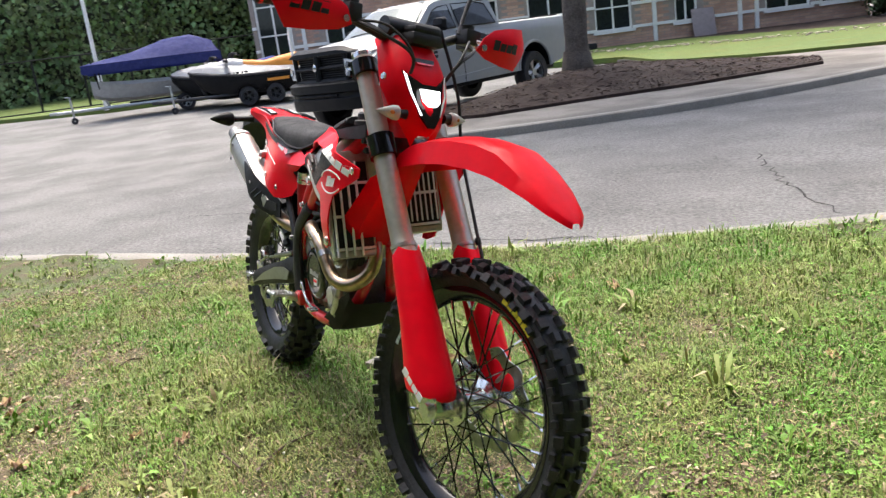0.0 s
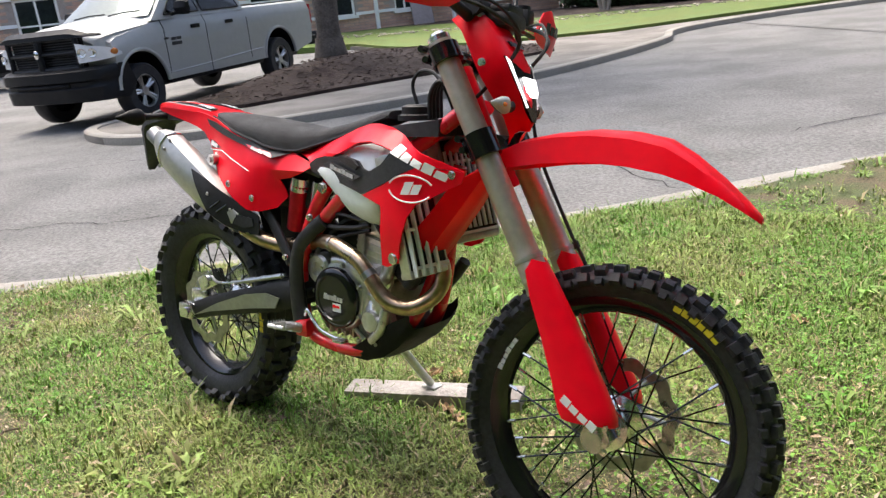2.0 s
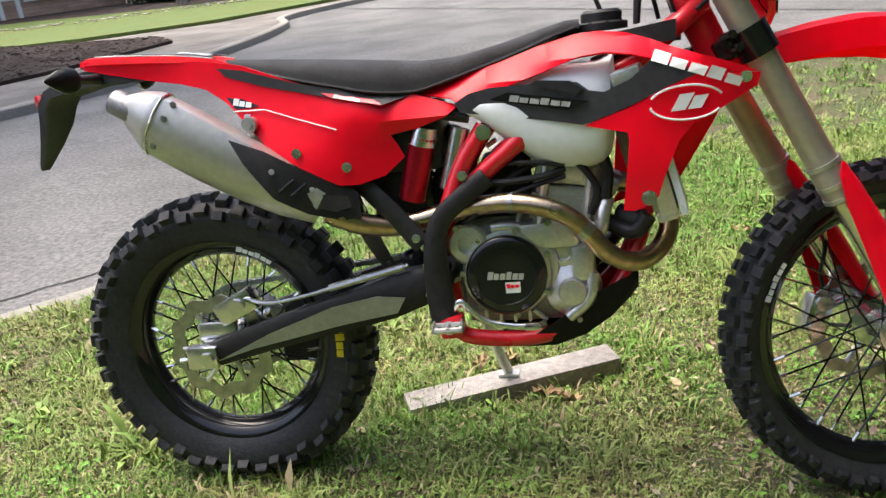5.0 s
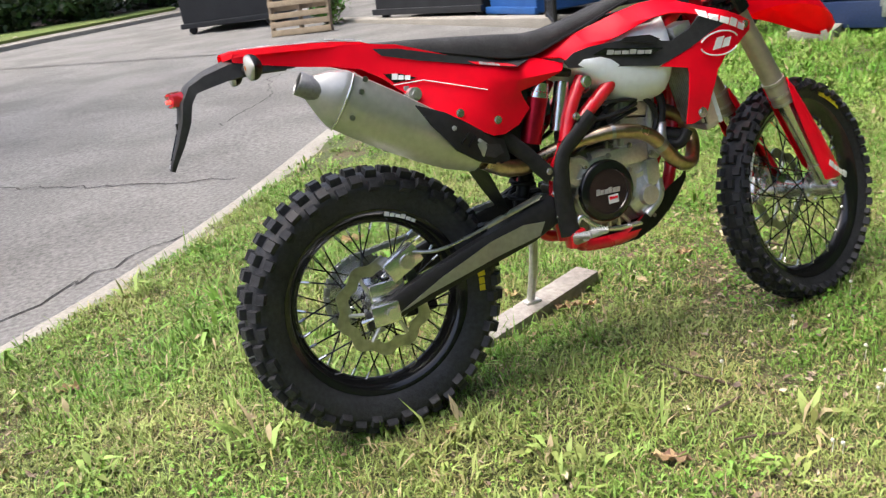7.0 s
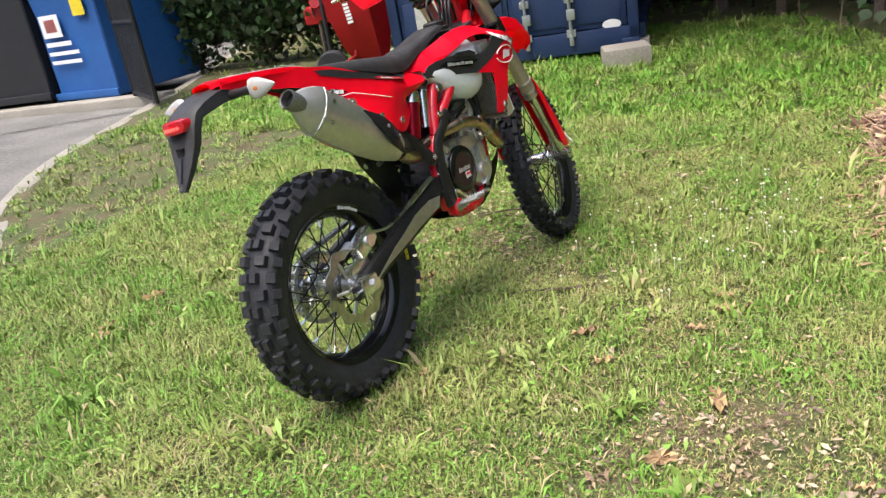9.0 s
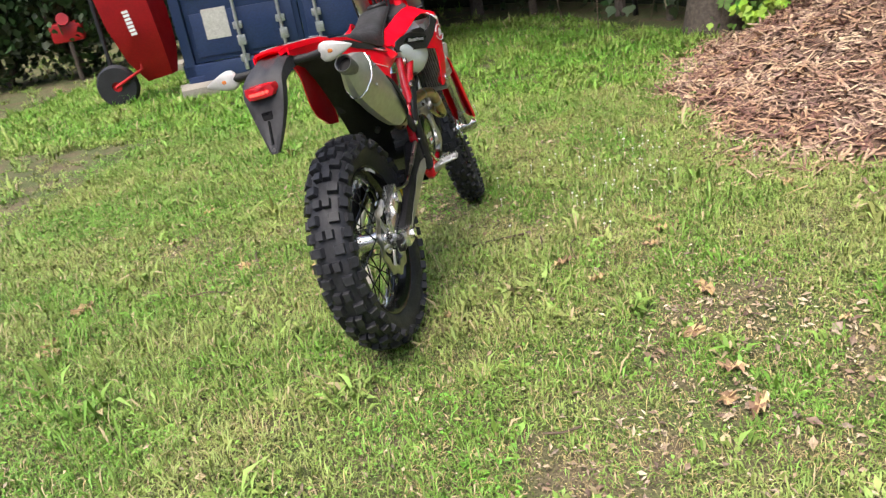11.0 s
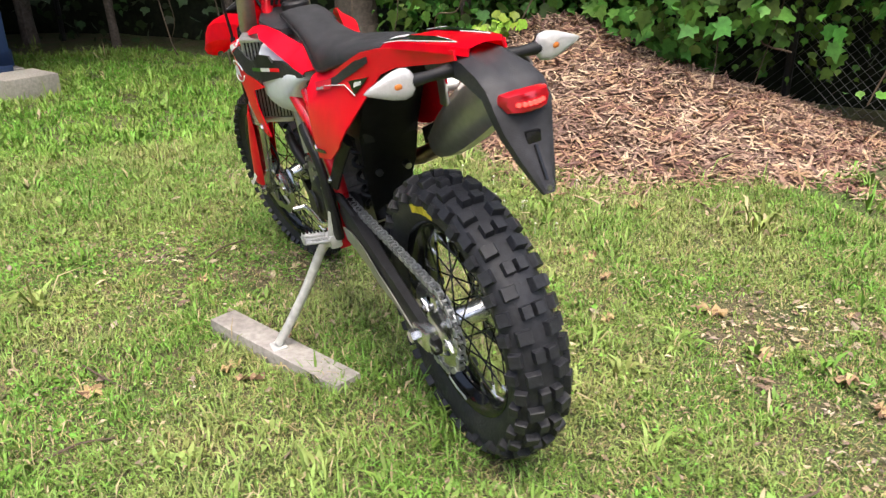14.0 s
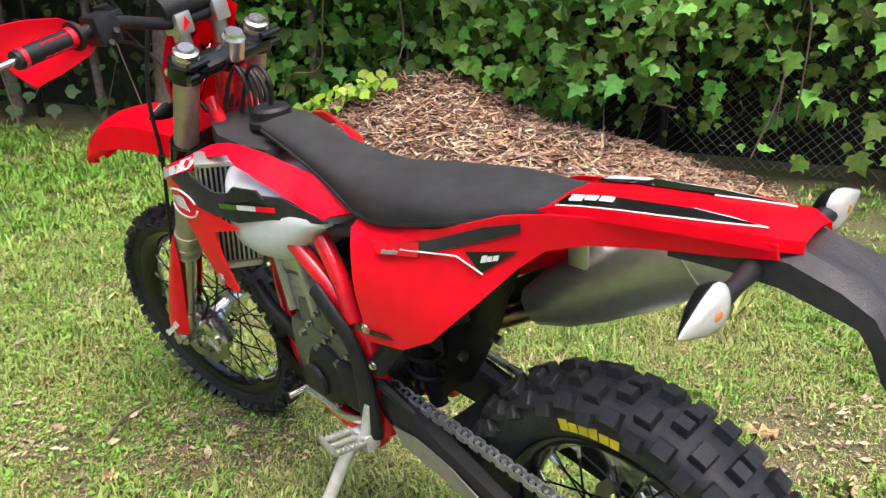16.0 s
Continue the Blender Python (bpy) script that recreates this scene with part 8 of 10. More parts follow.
def watercraft(name, label, m, seat_mat, hood_mat):
    t = thing(name, label, "jet ski", m, "jet skis on the trailer")
    bm = bmesh.new()
    bumper_hull(bm, 3.2, 0.56, ((-0.5, 0.9, 0.62, 0.12), (-0.2, 1.0, 0.62, 0.05), (0.1, 1.0, 0.66, 0.05), (0.3, 0.85, 0.74, 0.15), (0.43, 0.5, 0.82, 0.4), (0.5, 0.12, 0.86, 0.7)))
    part("hull", bm, TRUCK_BLACK, t, "black lower hull")
    bm = bmesh.new()
    rings = []
    for x, w, z, h in ((-1.6, 0.5, 0.62, 0.06), (-0.9, 0.54, 0.63, 0.14), (-0.1, 0.54, 0.65, 0.2), (0.5, 0.5, 0.68, 0.3), (1.0, 0.38, 0.74, 0.3), (1.4, 0.2, 0.80, 0.18), (1.58, 0.06, 0.86, 0.05)):
        rings.append([Vector((x, w * u, z + h * (1 - abs(u) ** 2.2))) for u in (-1, -0.7, -0.35, 0, 0.35, 0.7, 1)])
    loft(bm, rings, caps=False, closed=False)
    bmesh.ops.solidify(bm, geom=bm.faces[:], thickness=0.02)
    bmesh.ops.recalc_face_normals(bm, faces=bm.faces)
    part("deck", bm, HULL_WHITE, t, "white deck")
    bm = bmesh.new()
    rings = []
    for x, w, z in ((-1.3, 0.18, 0.98), (-1.15, 0.24, 1.06), (-0.7, 0.23, 1.0), (-0.35, 0.2, 0.94), (0.1, 0.17, 1.0), (0.25, 0.12, 1.02)):
        rings.append([Vector((x, w * math.cos(a), 0.72 + (z - 0.72) * math.sin(a) ** 0.6)) for a in (math.pi * k / 10 for k in range(11))])
    loft(bm, rings, caps=False, closed=False)
    part("seat", bm, seat_mat, t, "padded seat")
    bm = bmesh.new()
    rings = []
    for x, w, z in ((0.2, 0.2, 1.02), (0.5, 0.26, 1.1), (0.9, 0.24, 1.02), (1.25, 0.14, 0.9)):
        rings.append([Vector((x, w * math.cos(a), 0.82 + (z - 0.82) * math.sin(a) ** 0.7)) for a in (math.pi * k / 8 for k in range(9))])
    loft(bm, rings, caps=False, closed=False)
    part("hood", bm, hood_mat, t)
    bm = bmesh.new()
    tube(bm, curve([(0.3, -0.36, 1.16), (0.42, -0.15, 1.2), (0.46, 0, 1.2), (0.42, 0.15, 1.2), (0.3, 0.36, 1.16)], 4), 0.025, 8)
    tube(bm, [(0.55, 0, 1.0), (0.45, 0, 1.2)], 0.07, 8)
    part("handlebar", bm, BLACK, t)
    bm = bmesh.new()
    tube(bm, [(x, y, z) for x, y, z in ((-1.6, 0.55, 0.60), (0.3, 0.6, 0.62), (0.96, 0.5, 0.70), (1.4, 0.28, 0.78), (1.6, 0.06, 0.84), (1.6, -0.06, 0.84), (1.4, -0.28, 0.78), (0.96, -0.5, 0.70), (0.3, -0.6, 0.62), (-1.6, -0.55, 0.60))], 0.03, 8)
    part("rub_rail", bm, GREY_PLASTIC, t, "dark rubber rail")
    for s in (-1, 1):
        bm = bmesh.new()
        rings = [[Vector((0.62 + dx, s * y, 1.02 + dz)) for dx, dz in ((-0.06 * k, -0.05 * k), (0.1 * k, -0.02 * k), (0.04 * k, 0.07 * k), (-0.07 * k, 0.06 * k))] for y, k in ((0.2, 0.4), (0.28, 1.0), (0.42, 0.9), (0.47, 0.3))]
        loft(bm, rings)
        part("mirror_pod", bm, GREY_PLASTIC, t, "grey mirror pod")
        bm = bmesh.new()
        for k, w in enumerate((0.09, 0.05, 0.08, 0.03, 0.07)):
            box(bm, 0.1 + 0.11 * k, s * 0.53 - 0.012, 0.675, 0.1 + 0.11 * k + w, s * 0.535 + 0.014, 0.72)
        part("deck_print", bm, GREY_PLASTIC, t, "dark bars printed on the deck edge")
        bm = bmesh.new()
        box(bm, -0.9, s * 0.57 - 0.01, 0.40, -0.35, s * 0.57 + 0.012, 0.47)
        part("hull_print", bm, ORANGE, t, "plain orange bar on the hull")


def trailer(m, length, width, label, frame_mat, axles, posts):
    """A boat trailer, tongue along +x: rails, crossbars, wheels under mudguards, jack and winch stand."""
    t = thing("boat_trailer", label, "trailer", m, "boat trailers")
    for s in (-1, 1):
        bm = bmesh.new()
        tube(bm, [(-length / 2, s * width / 2, 0.36), (length * 0.2, s * width / 2, 0.36), (length / 2, 0, 0.36)], 0.045, 8)
        part("rail", bm, frame_mat, t)
        bm = bmesh.new()
        box(bm, -length * 0.45, s * width * 0.24 - 0.05, 0.40, length * 0.2, s * width * 0.24 + 0.05, 0.45, 0.015)
        part("bunk", bm, TRUCK_BLACK, t, "dark carpeted bunk")
        for x in axles:
            road_wheel(t, (x, s * (width / 2 + 0.14), 0.26), 0.26, 0.17, s, frame_mat)
            bm = bmesh.new()
            loft(bm, [[Vector((x + 0.31 * math.cos(a), s * (width / 2 + y), 0.27 + 0.31 * math.sin(a))) for a in (math.pi * (0.08 + 0.84 * k / 8) for k in range(9))] for y in (0.04, 0.24)], caps=False, closed=False)
            bmesh.ops.solidify(bm, geom=bm.faces[:], thickness=0.008)
            part("mudguard", bm, frame_mat, t)
        if posts:
            bm = bmesh.new()
            tube(bm, [(-length * 0.38, s * width * 0.5, 0.36), (-length * 0.38, s * width * 0.52, 1.95)], 0.04, 10)
            part("guide_post", bm, TRIM_WHITE, t, "white guide post")
    for x in (-length * 0.45, -length * 0.15, length * 0.15):
        bm = bmesh.new()
        tube(bm, [(x, -width / 2, 0.36), (x, width / 2, 0.36)], 0.04, 8)
        part("crossbar", bm, frame_mat, t)
    bm = bmesh.new()
    tube(bm, [(length * 0.15, 0, 0.36), (length * 0.72, 0, 0.36)], 0.045, 8)
    box(bm, length * 0.72 - 0.05, -0.06, 0.33, length * 0.72 + 0.16, 0.06, 0.42, 0.02)
    part("tongue", bm, frame_mat, t)
    bm = bmesh.new()
    tube(bm, [(length * 0.6, 0.09, 0.14), (length * 0.6, 0.09, 0.8)], 0.03, 8)
    tube(bm, [(length * 0.6, 0.09, 0.78), (length * 0.6 + 0.14, 0.09, 0.8)], 0.014, 6)
    jack = part("jack", bm, GALV, t, "galvanised jack")
    bm = bmesh.new()
    lathe(bm, [(0.02, -0.03), (0.09, -0.03), (0.1, 0.0), (0.09, 0.03), (0.02, 0.03)], 16, Matrix.Translation((length * 0.6, 0.09, 0.1)), close=True)
    part("jockey_wheel", bm, RUBBER, jack)
    bm = bmesh.new()
    tube(bm, [(length * 0.34, 0, 0.36), (length * 0.40, 0, 0.95)], 0.04, 8)
    tube(bm, [(length * 0.38, -0.1, 0.92), (length * 0.38, 0.1, 0.92)], 0.06, 10)
    part("winch_stand", bm, frame_mat, t)


gz = street(-19.9, 5.5)
JM = Matrix.Translation((-19.9, 5.5, gz)) @ Matrix.Rotation(radians(-108), 4, "Z")
trailer(JM, 3.6, 2.0, "dark boat trailer with white guide posts under two jet skis", TRAILER_DARK, (-0.75, 0.0), True)
watercraft("jet_ski", "white and black jet ski with an orange seat", JM @ pose(-0.2, 0.62, 0.16) @ Matrix.Scale(1.08, 4), ORANGE, HULL_WHITE)
watercraft("jet_ski", "white jet ski with a dark blue covered seat", JM @ pose(0.45, -0.62, 0.16) @ Matrix.Scale(1.08, 4), NAVY_COVER, HULL_WHITE)
# an open boat under a navy canopy, on its own trailer
gz2 = street(-21.9, 3.3)
CM = Matrix.Translation((-22.2, 3.3, gz2)) @ Matrix.Rotation(radians(-100), 4, "Z")
trailer(CM, 4.0, 1.5, "galvanised boat trailer with a jack under a canopied boat", GALV, (-0.8,), False)
boat = thing("canopy_boat", "flat boat under a navy blue canvas canopy", "boat", CM)
bm = bmesh.new()
bumper_hull(bm, 3.8, 0.66, ((-0.5, 0.9, 1.0, 0.5), (-0.2, 1.0, 1.0, 0.46), (0.15, 1.0, 1.04, 0.46), (0.35, 0.7, 1.1, 0.52), (0.46, 0.25, 1.16, 0.66)))
part("hull", bm, PONTOON, boat, "grey aluminium hull")
bm = bmesh.new()
rings = []
for x, z in ((-2.02, 1.3), (-2.0, 1.62), (-1.85, 1.95), (-1.25, 2.2), (-0.5, 2.14), (0.5, 1.85), (1.7, 1.66), (1.86, 1.6), (1.87, 1.36)):
    edge = min(z, 1.58)
    rings.append([Vector((x, 0.95 * u, edge + (z - edge) * (1 - u * u) - (0.24 if abs(u) > 0.99 else 0))) for u in (-1, -0.985, -0.8, -0.5, -0.2, 0.2, 0.5, 0.8, 0.985, 1)])
loft(bm, rings, caps=False, closed=False)
bmesh.ops.solidify(bm, geom=bm.faces[:], thickness=0.01)
part("canopy", bm, NAVY_COVER, boat, "navy canvas canopy")
for x in (-1.6, 1.5):
    for y in (-0.8, 0.8):
        bm = bmesh.new()
        tube(bm, [(x, y * 0.85, 0.9), (x * 1.05, y, 1.7)], 0.02, 6)
        part("canopy_pole", bm, BLACK, boat)

# a light pole, fence rail and a parked car far behind
bm = bmesh.new()
tube(bm, [(0, 0, 0), (0, 0, 6)], [0.07, 0.05], 10)
tube(bm, [(0, 0, 5.9), (0.5, 0, 6.1)], 0.04, 8)
single("light_pole", bm, TRIM_WHITE, "white painted light pole", "lamp post", pose(-25.5, 2.15, street(-25.5, 2.15) + 0.1))
pf = thing("rail_fence", "tall dark wire fence before the trees", "fence")
for k in range(16):
    x, y = -31 + 0.4 * k, -6 + 1.6 * k
    bm = bmesh.new()
    tube(bm, [(x, y, street(x, y)), (x, y, street(x, y) + 2.0)], 0.04, 8)
    part("post", bm, FENCE_WIRE, pf)
for h in (0.15, 1.98):
    bm = bmesh.new()
    tube(bm, [(-31, -6, street(-31, -6) + h), (-24.9, 18, street(-25, 18) + h)], 0.025, 6)
    part("rail", bm, FENCE_WIRE, pf)


def parked_car(m, label):
    t = thing("parked_car", label, "car", m)
    bm = bmesh.new()
    prism(bm, [(-2.1, 0.4), (-2.15, 0.85), (-1.9, 1.0), (-1.4, 1.5), (0.3, 1.52), (0.95, 1.02), (1.95, 0.9), (2.1, 0.7), (2.1, 0.4)], -0.88, 0.88)
    bmesh.ops.bevel(bm, geom=bm.edges[:], offset=0.06, segments=2, affect="EDGES")
    part("body", bm, mat("dark_car_paint", (0.06, 0.065, 0.07), 0.3, 0.3), t)
    bm = bmesh.new()
    prism(bm, [(-1.6, 1.03), (-1.3, 1.42), (0.25, 1.44), (0.75, 1.05)], -0.895, 0.895)
    part("window_band", bm, GLASS_DARK, t)
    for x in (-1.3, 1.3):
        for s in (-1, 1):
            road_wheel(t, (x, s * 0.8, 0.33), 0.33, 0.2, s)


parked_car(pose(-46, 3.0, street(-46, 3) + 0.13, 0, 0, 100), "dark grey car parked beyond the fence")

# the brick building: wall in courses of panels, white bands, windows, downpipes
A, Bq = Vector((-24.6, 5.2, 0)), Vector((-14.6, 26.2, 0))
along = (Bq - A).normalized()
outw = Vector((along.y, -along.x, 0))
LEN = (Bq - A).length
house = thing("brick_building", "two-storey brick office building with white bands and trim", "building")
HM = Matrix(((along.x, outw.x, 0, A.x), (along.y, outw.y, 0, A.y), (0, 0, 1, 0.28), (0, 0, 0, 1)))
X0 = 2.0
WIN = [(2.15, 1.15), (4.4, 1.2), (6.6, 1.5), (9.0, 1.3), (11.3, 1.5), (13.6, 1.3), (16.4, 0.8), (19.6, 1.6), (21.6, 1.5)]


def wall_box(bm, x0, z0, x1, z1, y0=-0.3, y1=0.0):
    box(bm, x0, y0, z0, x1, y1, z1, 0, HM)


bm = bmesh.new()
edges = sorted({X0, LEN} | {v for x, w in WIN for v in (x, x + w)})
for a, b in zip(edges, edges[1:]):
    inside = any(x - 1e-6 <= a and b <= x + w + 1e-6 for x, w in WIN)
    if not inside:
        wall_box(bm, a, -0.6, b, 7.0)
    else:
        tall = a < 3
        for z0, z1 in (((-0.6, 0.35), (6.0, 7.0)) if tall else ((-0.6, 0.95), (2.5, 3.9), (5.7, 7.0))):
            wall_box(bm, a, z0, b, z1)
wall_box(bm, X0, -0.6, X0 + 0.3, 7.0, -10, -0.3)
wall_box(bm, LEN - 0.3, -0.6, LEN, 7.0, -10, -0.3)
part("wall", bm, MORTAR, house, "brick wall")
bm = bmesh.new()
wall_box(bm, X0 - 0.3, 7.0, LEN + 0.3, 7.25, -10.3, 0.3)
part("roof", bm, TRIM_WHITE, house)
# black sheet behind the panes paints the darkness of the rooms
bm = bmesh.new()
wall_box(bm, X0 + 0.3, -0.6, LEN - 0.3, 7.0, -3.2, -3.0)
part("room_shade_sheet", bm, BLACK, house, "black sheet standing for the unlit rooms behind the windows")
for h in (1.0, 1.77, 2.52, 3.9):
    for a, b in zip(edges, edges[1:]):
        if not any(x - 1e-6 <= a and b <= x + w + 1e-6 for x, w in WIN):
            bm = bmesh.new()
            wall_box(bm, a, h - 0.05, b, h + 0.05, 0.0, 0.05)
            part("band", bm, TRIM_WHITE, house, "white stone band")
for x, w in WIN:
    for z0, z1 in (((0.35, 6.0),) if x < 3 else ((0.95, 2.5), (3.9, 5.7))):
        bm = bmesh.new()
        for f in ((x, z0, x + 0.07, z1), (x + w - 0.07, z0, x + w, z1), (x + 0.07, z0, x + w - 0.07, z0 + 0.07), (x + 0.07, z1 - 0.07, x + w - 0.07, z1)):
            wall_box(bm, *f, -0.16, -0.06)
        cols, rows_ = (2, 6) if x < 3 else (2, 2)
        for k in range(1, cols):
            wall_box(bm, x + w * k / cols - 0.03, z0 + 0.07, x + w * k / cols + 0.03, z1 - 0.07, -0.15, -0.07)
        for k in range(1, rows_):
            wall_box(bm, x + 0.07, z0 + (z1 - z0) * k / rows_ - 0.025, x + w - 0.07, z0 + (z1 - z0) * k / rows_ + 0.025, -0.15, -0.07)
        fr = part("window", bm, TRIM_WHITE, house, "white window frame")
        bm = bmesh.new()
        wall_box(bm, x + 0.05, z0 + 0.05, x + w - 0.05, z1 - 0.05, -0.125, -0.11)
        part("pane", bm, GLASS_DARK, fr, "dark glass")
        bm = bmesh.new()
        wall_box(bm, x - 0.08, z0 - 0.09, x + w + 0.08, z0, -0.05, 0.09)
        part("sill", bm, TRIM_WHITE, fr)
for x in (3.62, 15.6, 18.6, 19.2):
    bm = bmesh.new()
    wall_box(bm, x, 0.12, x + 0.12, 7.0, 0.02, 0.12)
    box(bm, x, 0.02, 0.04, x + 0.12, 0.28, 0.15, 0.01, HM)
    part("downpipe", bm, TRIM_WHITE, house, "white downpipe")
# brick courses, joined: too small to pick apart from the street
vs, fs = [], []
bw, bh = 0.40, 0.10
r2 = np.random.default_rng(3)
z = -0.2
row = 0
while z < 5.0:
    x = X0 - (row % 2) * bw / 2
    while x < LEN:
        x0, x1 = max(X0, x + 0.008), min(LEN, x + bw - 0.008)
        ok = x1 - x0 > 0.05 and not any(not (x1 < wx - 0.02 or x0 > wx + ww + 0.02) and ((0.30 < z + bh and z < 6.0) if wx < 3 else (0.9 < z + bh and z < 2.53) or (3.85 < z + bh and z < 5.75)) for wx, ww in WIN)
        if ok:
            d = 0.006 + 0.004 * r2.random()
            b0 = len(vs)
            for yy in (0.0, d):
                for xx, zz in ((x0, z + 0.006), (x1, z + 0.006), (x1, z + bh - 0.006), (x0, z + bh - 0.006)):
                    q = HM @ Vector((xx, yy, zz))
                    vs.append((q.x, q.y, q.z))
            fs += [(b0 + 4, b0 + 5, b0 + 6, b0 + 7), (b0, b0 + 1, b0 + 5, b0 + 4), (b0 + 1, b0 + 2, b0 + 6, b0 + 5), (b0 + 2, b0 + 3, b0 + 7, b0 + 6), (b0 + 3, b0, b0 + 4, b0 + 7)]
        x += bw
    z += bh
    row += 1
courses = new("brickwork", from_arrays("brickwork", np.array(vs), np.array(fs), BRICK, False))
courses.parent = house
courses["kind"] = "stuff"
# leaning sign board, planter, stones, hedge, small tree
bm = bmesh.new()
box(bm, -0.4, -0.02, 0, 0.4, 0.02, 1.25, 0.03)
for a, b in (((-0.28, 0.75), (0.28, 0.75)), ((-0.28, 0.45), (0.28, 0.45))):
    box(bm, a[0], -0.03, a[1], b[0], -0.02, a[1] + 0.03)
bd = HM @ Vector((17.3, 0.45, 0.0))
single("leaning_board", bm, mat("grey_board", (0.3, 0.25, 0.25), 0.7), "grey panel leaning against the brick wall", "board", pose(bd.x, bd.y, 0.38, 14, 0, math.degrees(math.atan2(along.y, along.x)) + 180))
bm = bmesh.new()
box(bm, -0.3, -0.25, 0, 0.3, 0.25, 0.5, 0.05)
pb = HM @ Vector((13.1, 0.5, 0))
single("black_planter", bm, BLACK, "small black box by the wall", "planter", pose(pb.x, pb.y, 0.4))
r2 = np.random.default_rng(8)
bm = bmesh.new()
for i in range(420):
    u = r2.random()
    p = Vector((-21.5 + 19 * u, 13.4 + 8.6 * min(1, u * 1.25) - 1.2 * max(0, u - 0.8) * 3, 0)) + Vector((r2.normal(0, 0.3), r2.normal(0, 0.38), 0))
    s_ = r2.uniform(0.02, 0.065)
    rr = bmesh.ops.create_icosphere(bm, subdivisions=1, radius=s_)["verts"]
    bmesh.ops.transform(bm, verts=rr, matrix=Matrix.Translation((p.x, p.y, street(p.x, p.y) + 0.17)) @ Matrix.Diagonal((1.3, 1, 0.6, 1)))
single("edging_stones", bm, STONE, "pale stones edging the planting bed", "stones", kind="stuff")
for k, (x, y, w, h) in enumerate(((-13.2, 26.0, 1.0, 1.5), (-11.2, 25.6, 1.0, 1.4), (-9.2, 25.4, 1.1, 1.5), (-7.2, 25.2, 1.1, 1.5), (-5.2, 24.9, 1.1, 1.6), (-3.0, 24.9, 1.2, 1.7), (-0.8, 25.6, 1.2, 1.7), (1.8, 27.5, 1.3, 1.8))):
    g = np.random.default_rng(60 + k)
    t = thing("shrub", "dense dark green clipped shrub", "shrub", None, "shrubs by the building")
    t.location = (x, y, street(x, y))
    bm = bmesh.new()
    for j in range(5):
        trunk(bm, [(0, 0, 0), (g.normal(0, 0.2), g.normal(0, 0.2), h * 0.4), (g.normal(0, 0.5), g.normal(0, 0.5), h * 0.8)], 0.03, 0.01, 6)
    part("stem", bm, BARK, t)
    c = leaves("foliage", cloud(g, 3800, (0, 0, h * 0.52), (w * 1.15, w * 1.1, h * 0.55), 0.35), 0.16, LEAF_DARK, "", "", g, lobes=1)
    c.parent = t
t = thing("crape_myrtle", "small multi-stemmed tree with pale bark", "tree")
t.location = (-10.9, 23.0, street(-10.9, 23))
bm = bmesh.new()
for j, (dx, dy) in enumerate(((0.7, 0.1), (-0.5, 0.3), (0.2, -0.5), (1.2, -0.3), (-1.0, -0.2))):
    trunk(bm, [(dx * 0.08, dy * 0.08, 0), (dx * 0.3, dy * 0.3, 0.8), (dx, dy, 2.2), (dx * 1.6, dy * 1.6, 3.6)], 0.07, 0.03, 8)
part("trunk", bm, mat("pale_bark", (0.36, 0.31, 0.26), 0.8, spread=0.2), t)
g = np.random.default_rng(77)
c = leaves("crown", cloud(g, 2600, (0.2, 0, 4.0), (2.0, 2.0, 1.1), 0.3), 0.14, LEAF, "", "", g)
c.parent = t
# the tree on the island
t = tree("island_tree", (TREE.x, TREE.y, street(TREE.x, TREE.y) + 0.14 + 0.33), 9, 4.0, "street tree with a thick grey-brown trunk in dark mulch", 91, 0.235, 6000, 0.3, LEAF, 0.5)

# mulch pieces on the island
n = 15000
g = np.random.default_rng(15)
X, Y = g.uniform(-9.3, -5.5, n), g.uniform(4.7, 12.6, n)
poly = MULCH_EDGE
keep = np.zeros(n, bool)
for (xa, ya), (xb, yb) in zip(poly, poly[1:] + poly[:1]):
    keep ^= ((ya > Y) != (yb > Y)) & (X < (xb - xa) * (Y - ya) / (yb - ya + 1e-9) + xa)
X, Y = X[keep], Y[keep]
n = len(X)
C = np.stack([X, Y, [street(x, y) + 0.155 + mound(x, y) for x, y in zip(X, Y)]], 1)
yaw, tip = g.uniform(0, 6.28, n), g.normal(0, 0.2, n)
D = np.stack([np.cos(yaw) * np.cos(tip), np.sin(yaw) * np.cos(tip), np.sin(tip)], 1)
S = np.stack([-np.sin(yaw), np.cos(yaw), g.normal(0, 0.4, n)], 1)
ln, wd = g.uniform(0.01, 0.04, n)[:, None], g.uniform(0.003, 0.009, n)[:, None]
V = np.stack([C - D * ln - S * wd, C + D * ln - S * wd, C + D * ln + S * wd, C - D * ln + S * wd], 1).reshape(-1, 3)
F = np.arange(n)[:, None] * 4 + np.arange(4)
tagged(new("bark_pieces", from_arrays("bark_pieces", V, F, mat("bark_piece", (0.062, 0.037, 0.027), 0.95, each=0.7), False)), "loose dark bark pieces on the island mound", "bark mulch", kind="stuff")

# ---- at the back: skips, pallet, screen ----
def face_frame(a, b, z=0.0):
    """A frame whose x runs from a to b, y towards the viewer's side and z up."""
    a, b = Vector((*a, z)), Vector((*b, z))
    x = (b - a).normalized()
    y = Vector((x.y, -x.x, 0))
    return Matrix(((x.x, y.x, 0, a.x), (x.y, y.y, 0, a.y), (0, 0, 1, z), (0, 0, 0, 1))), (b - a).length


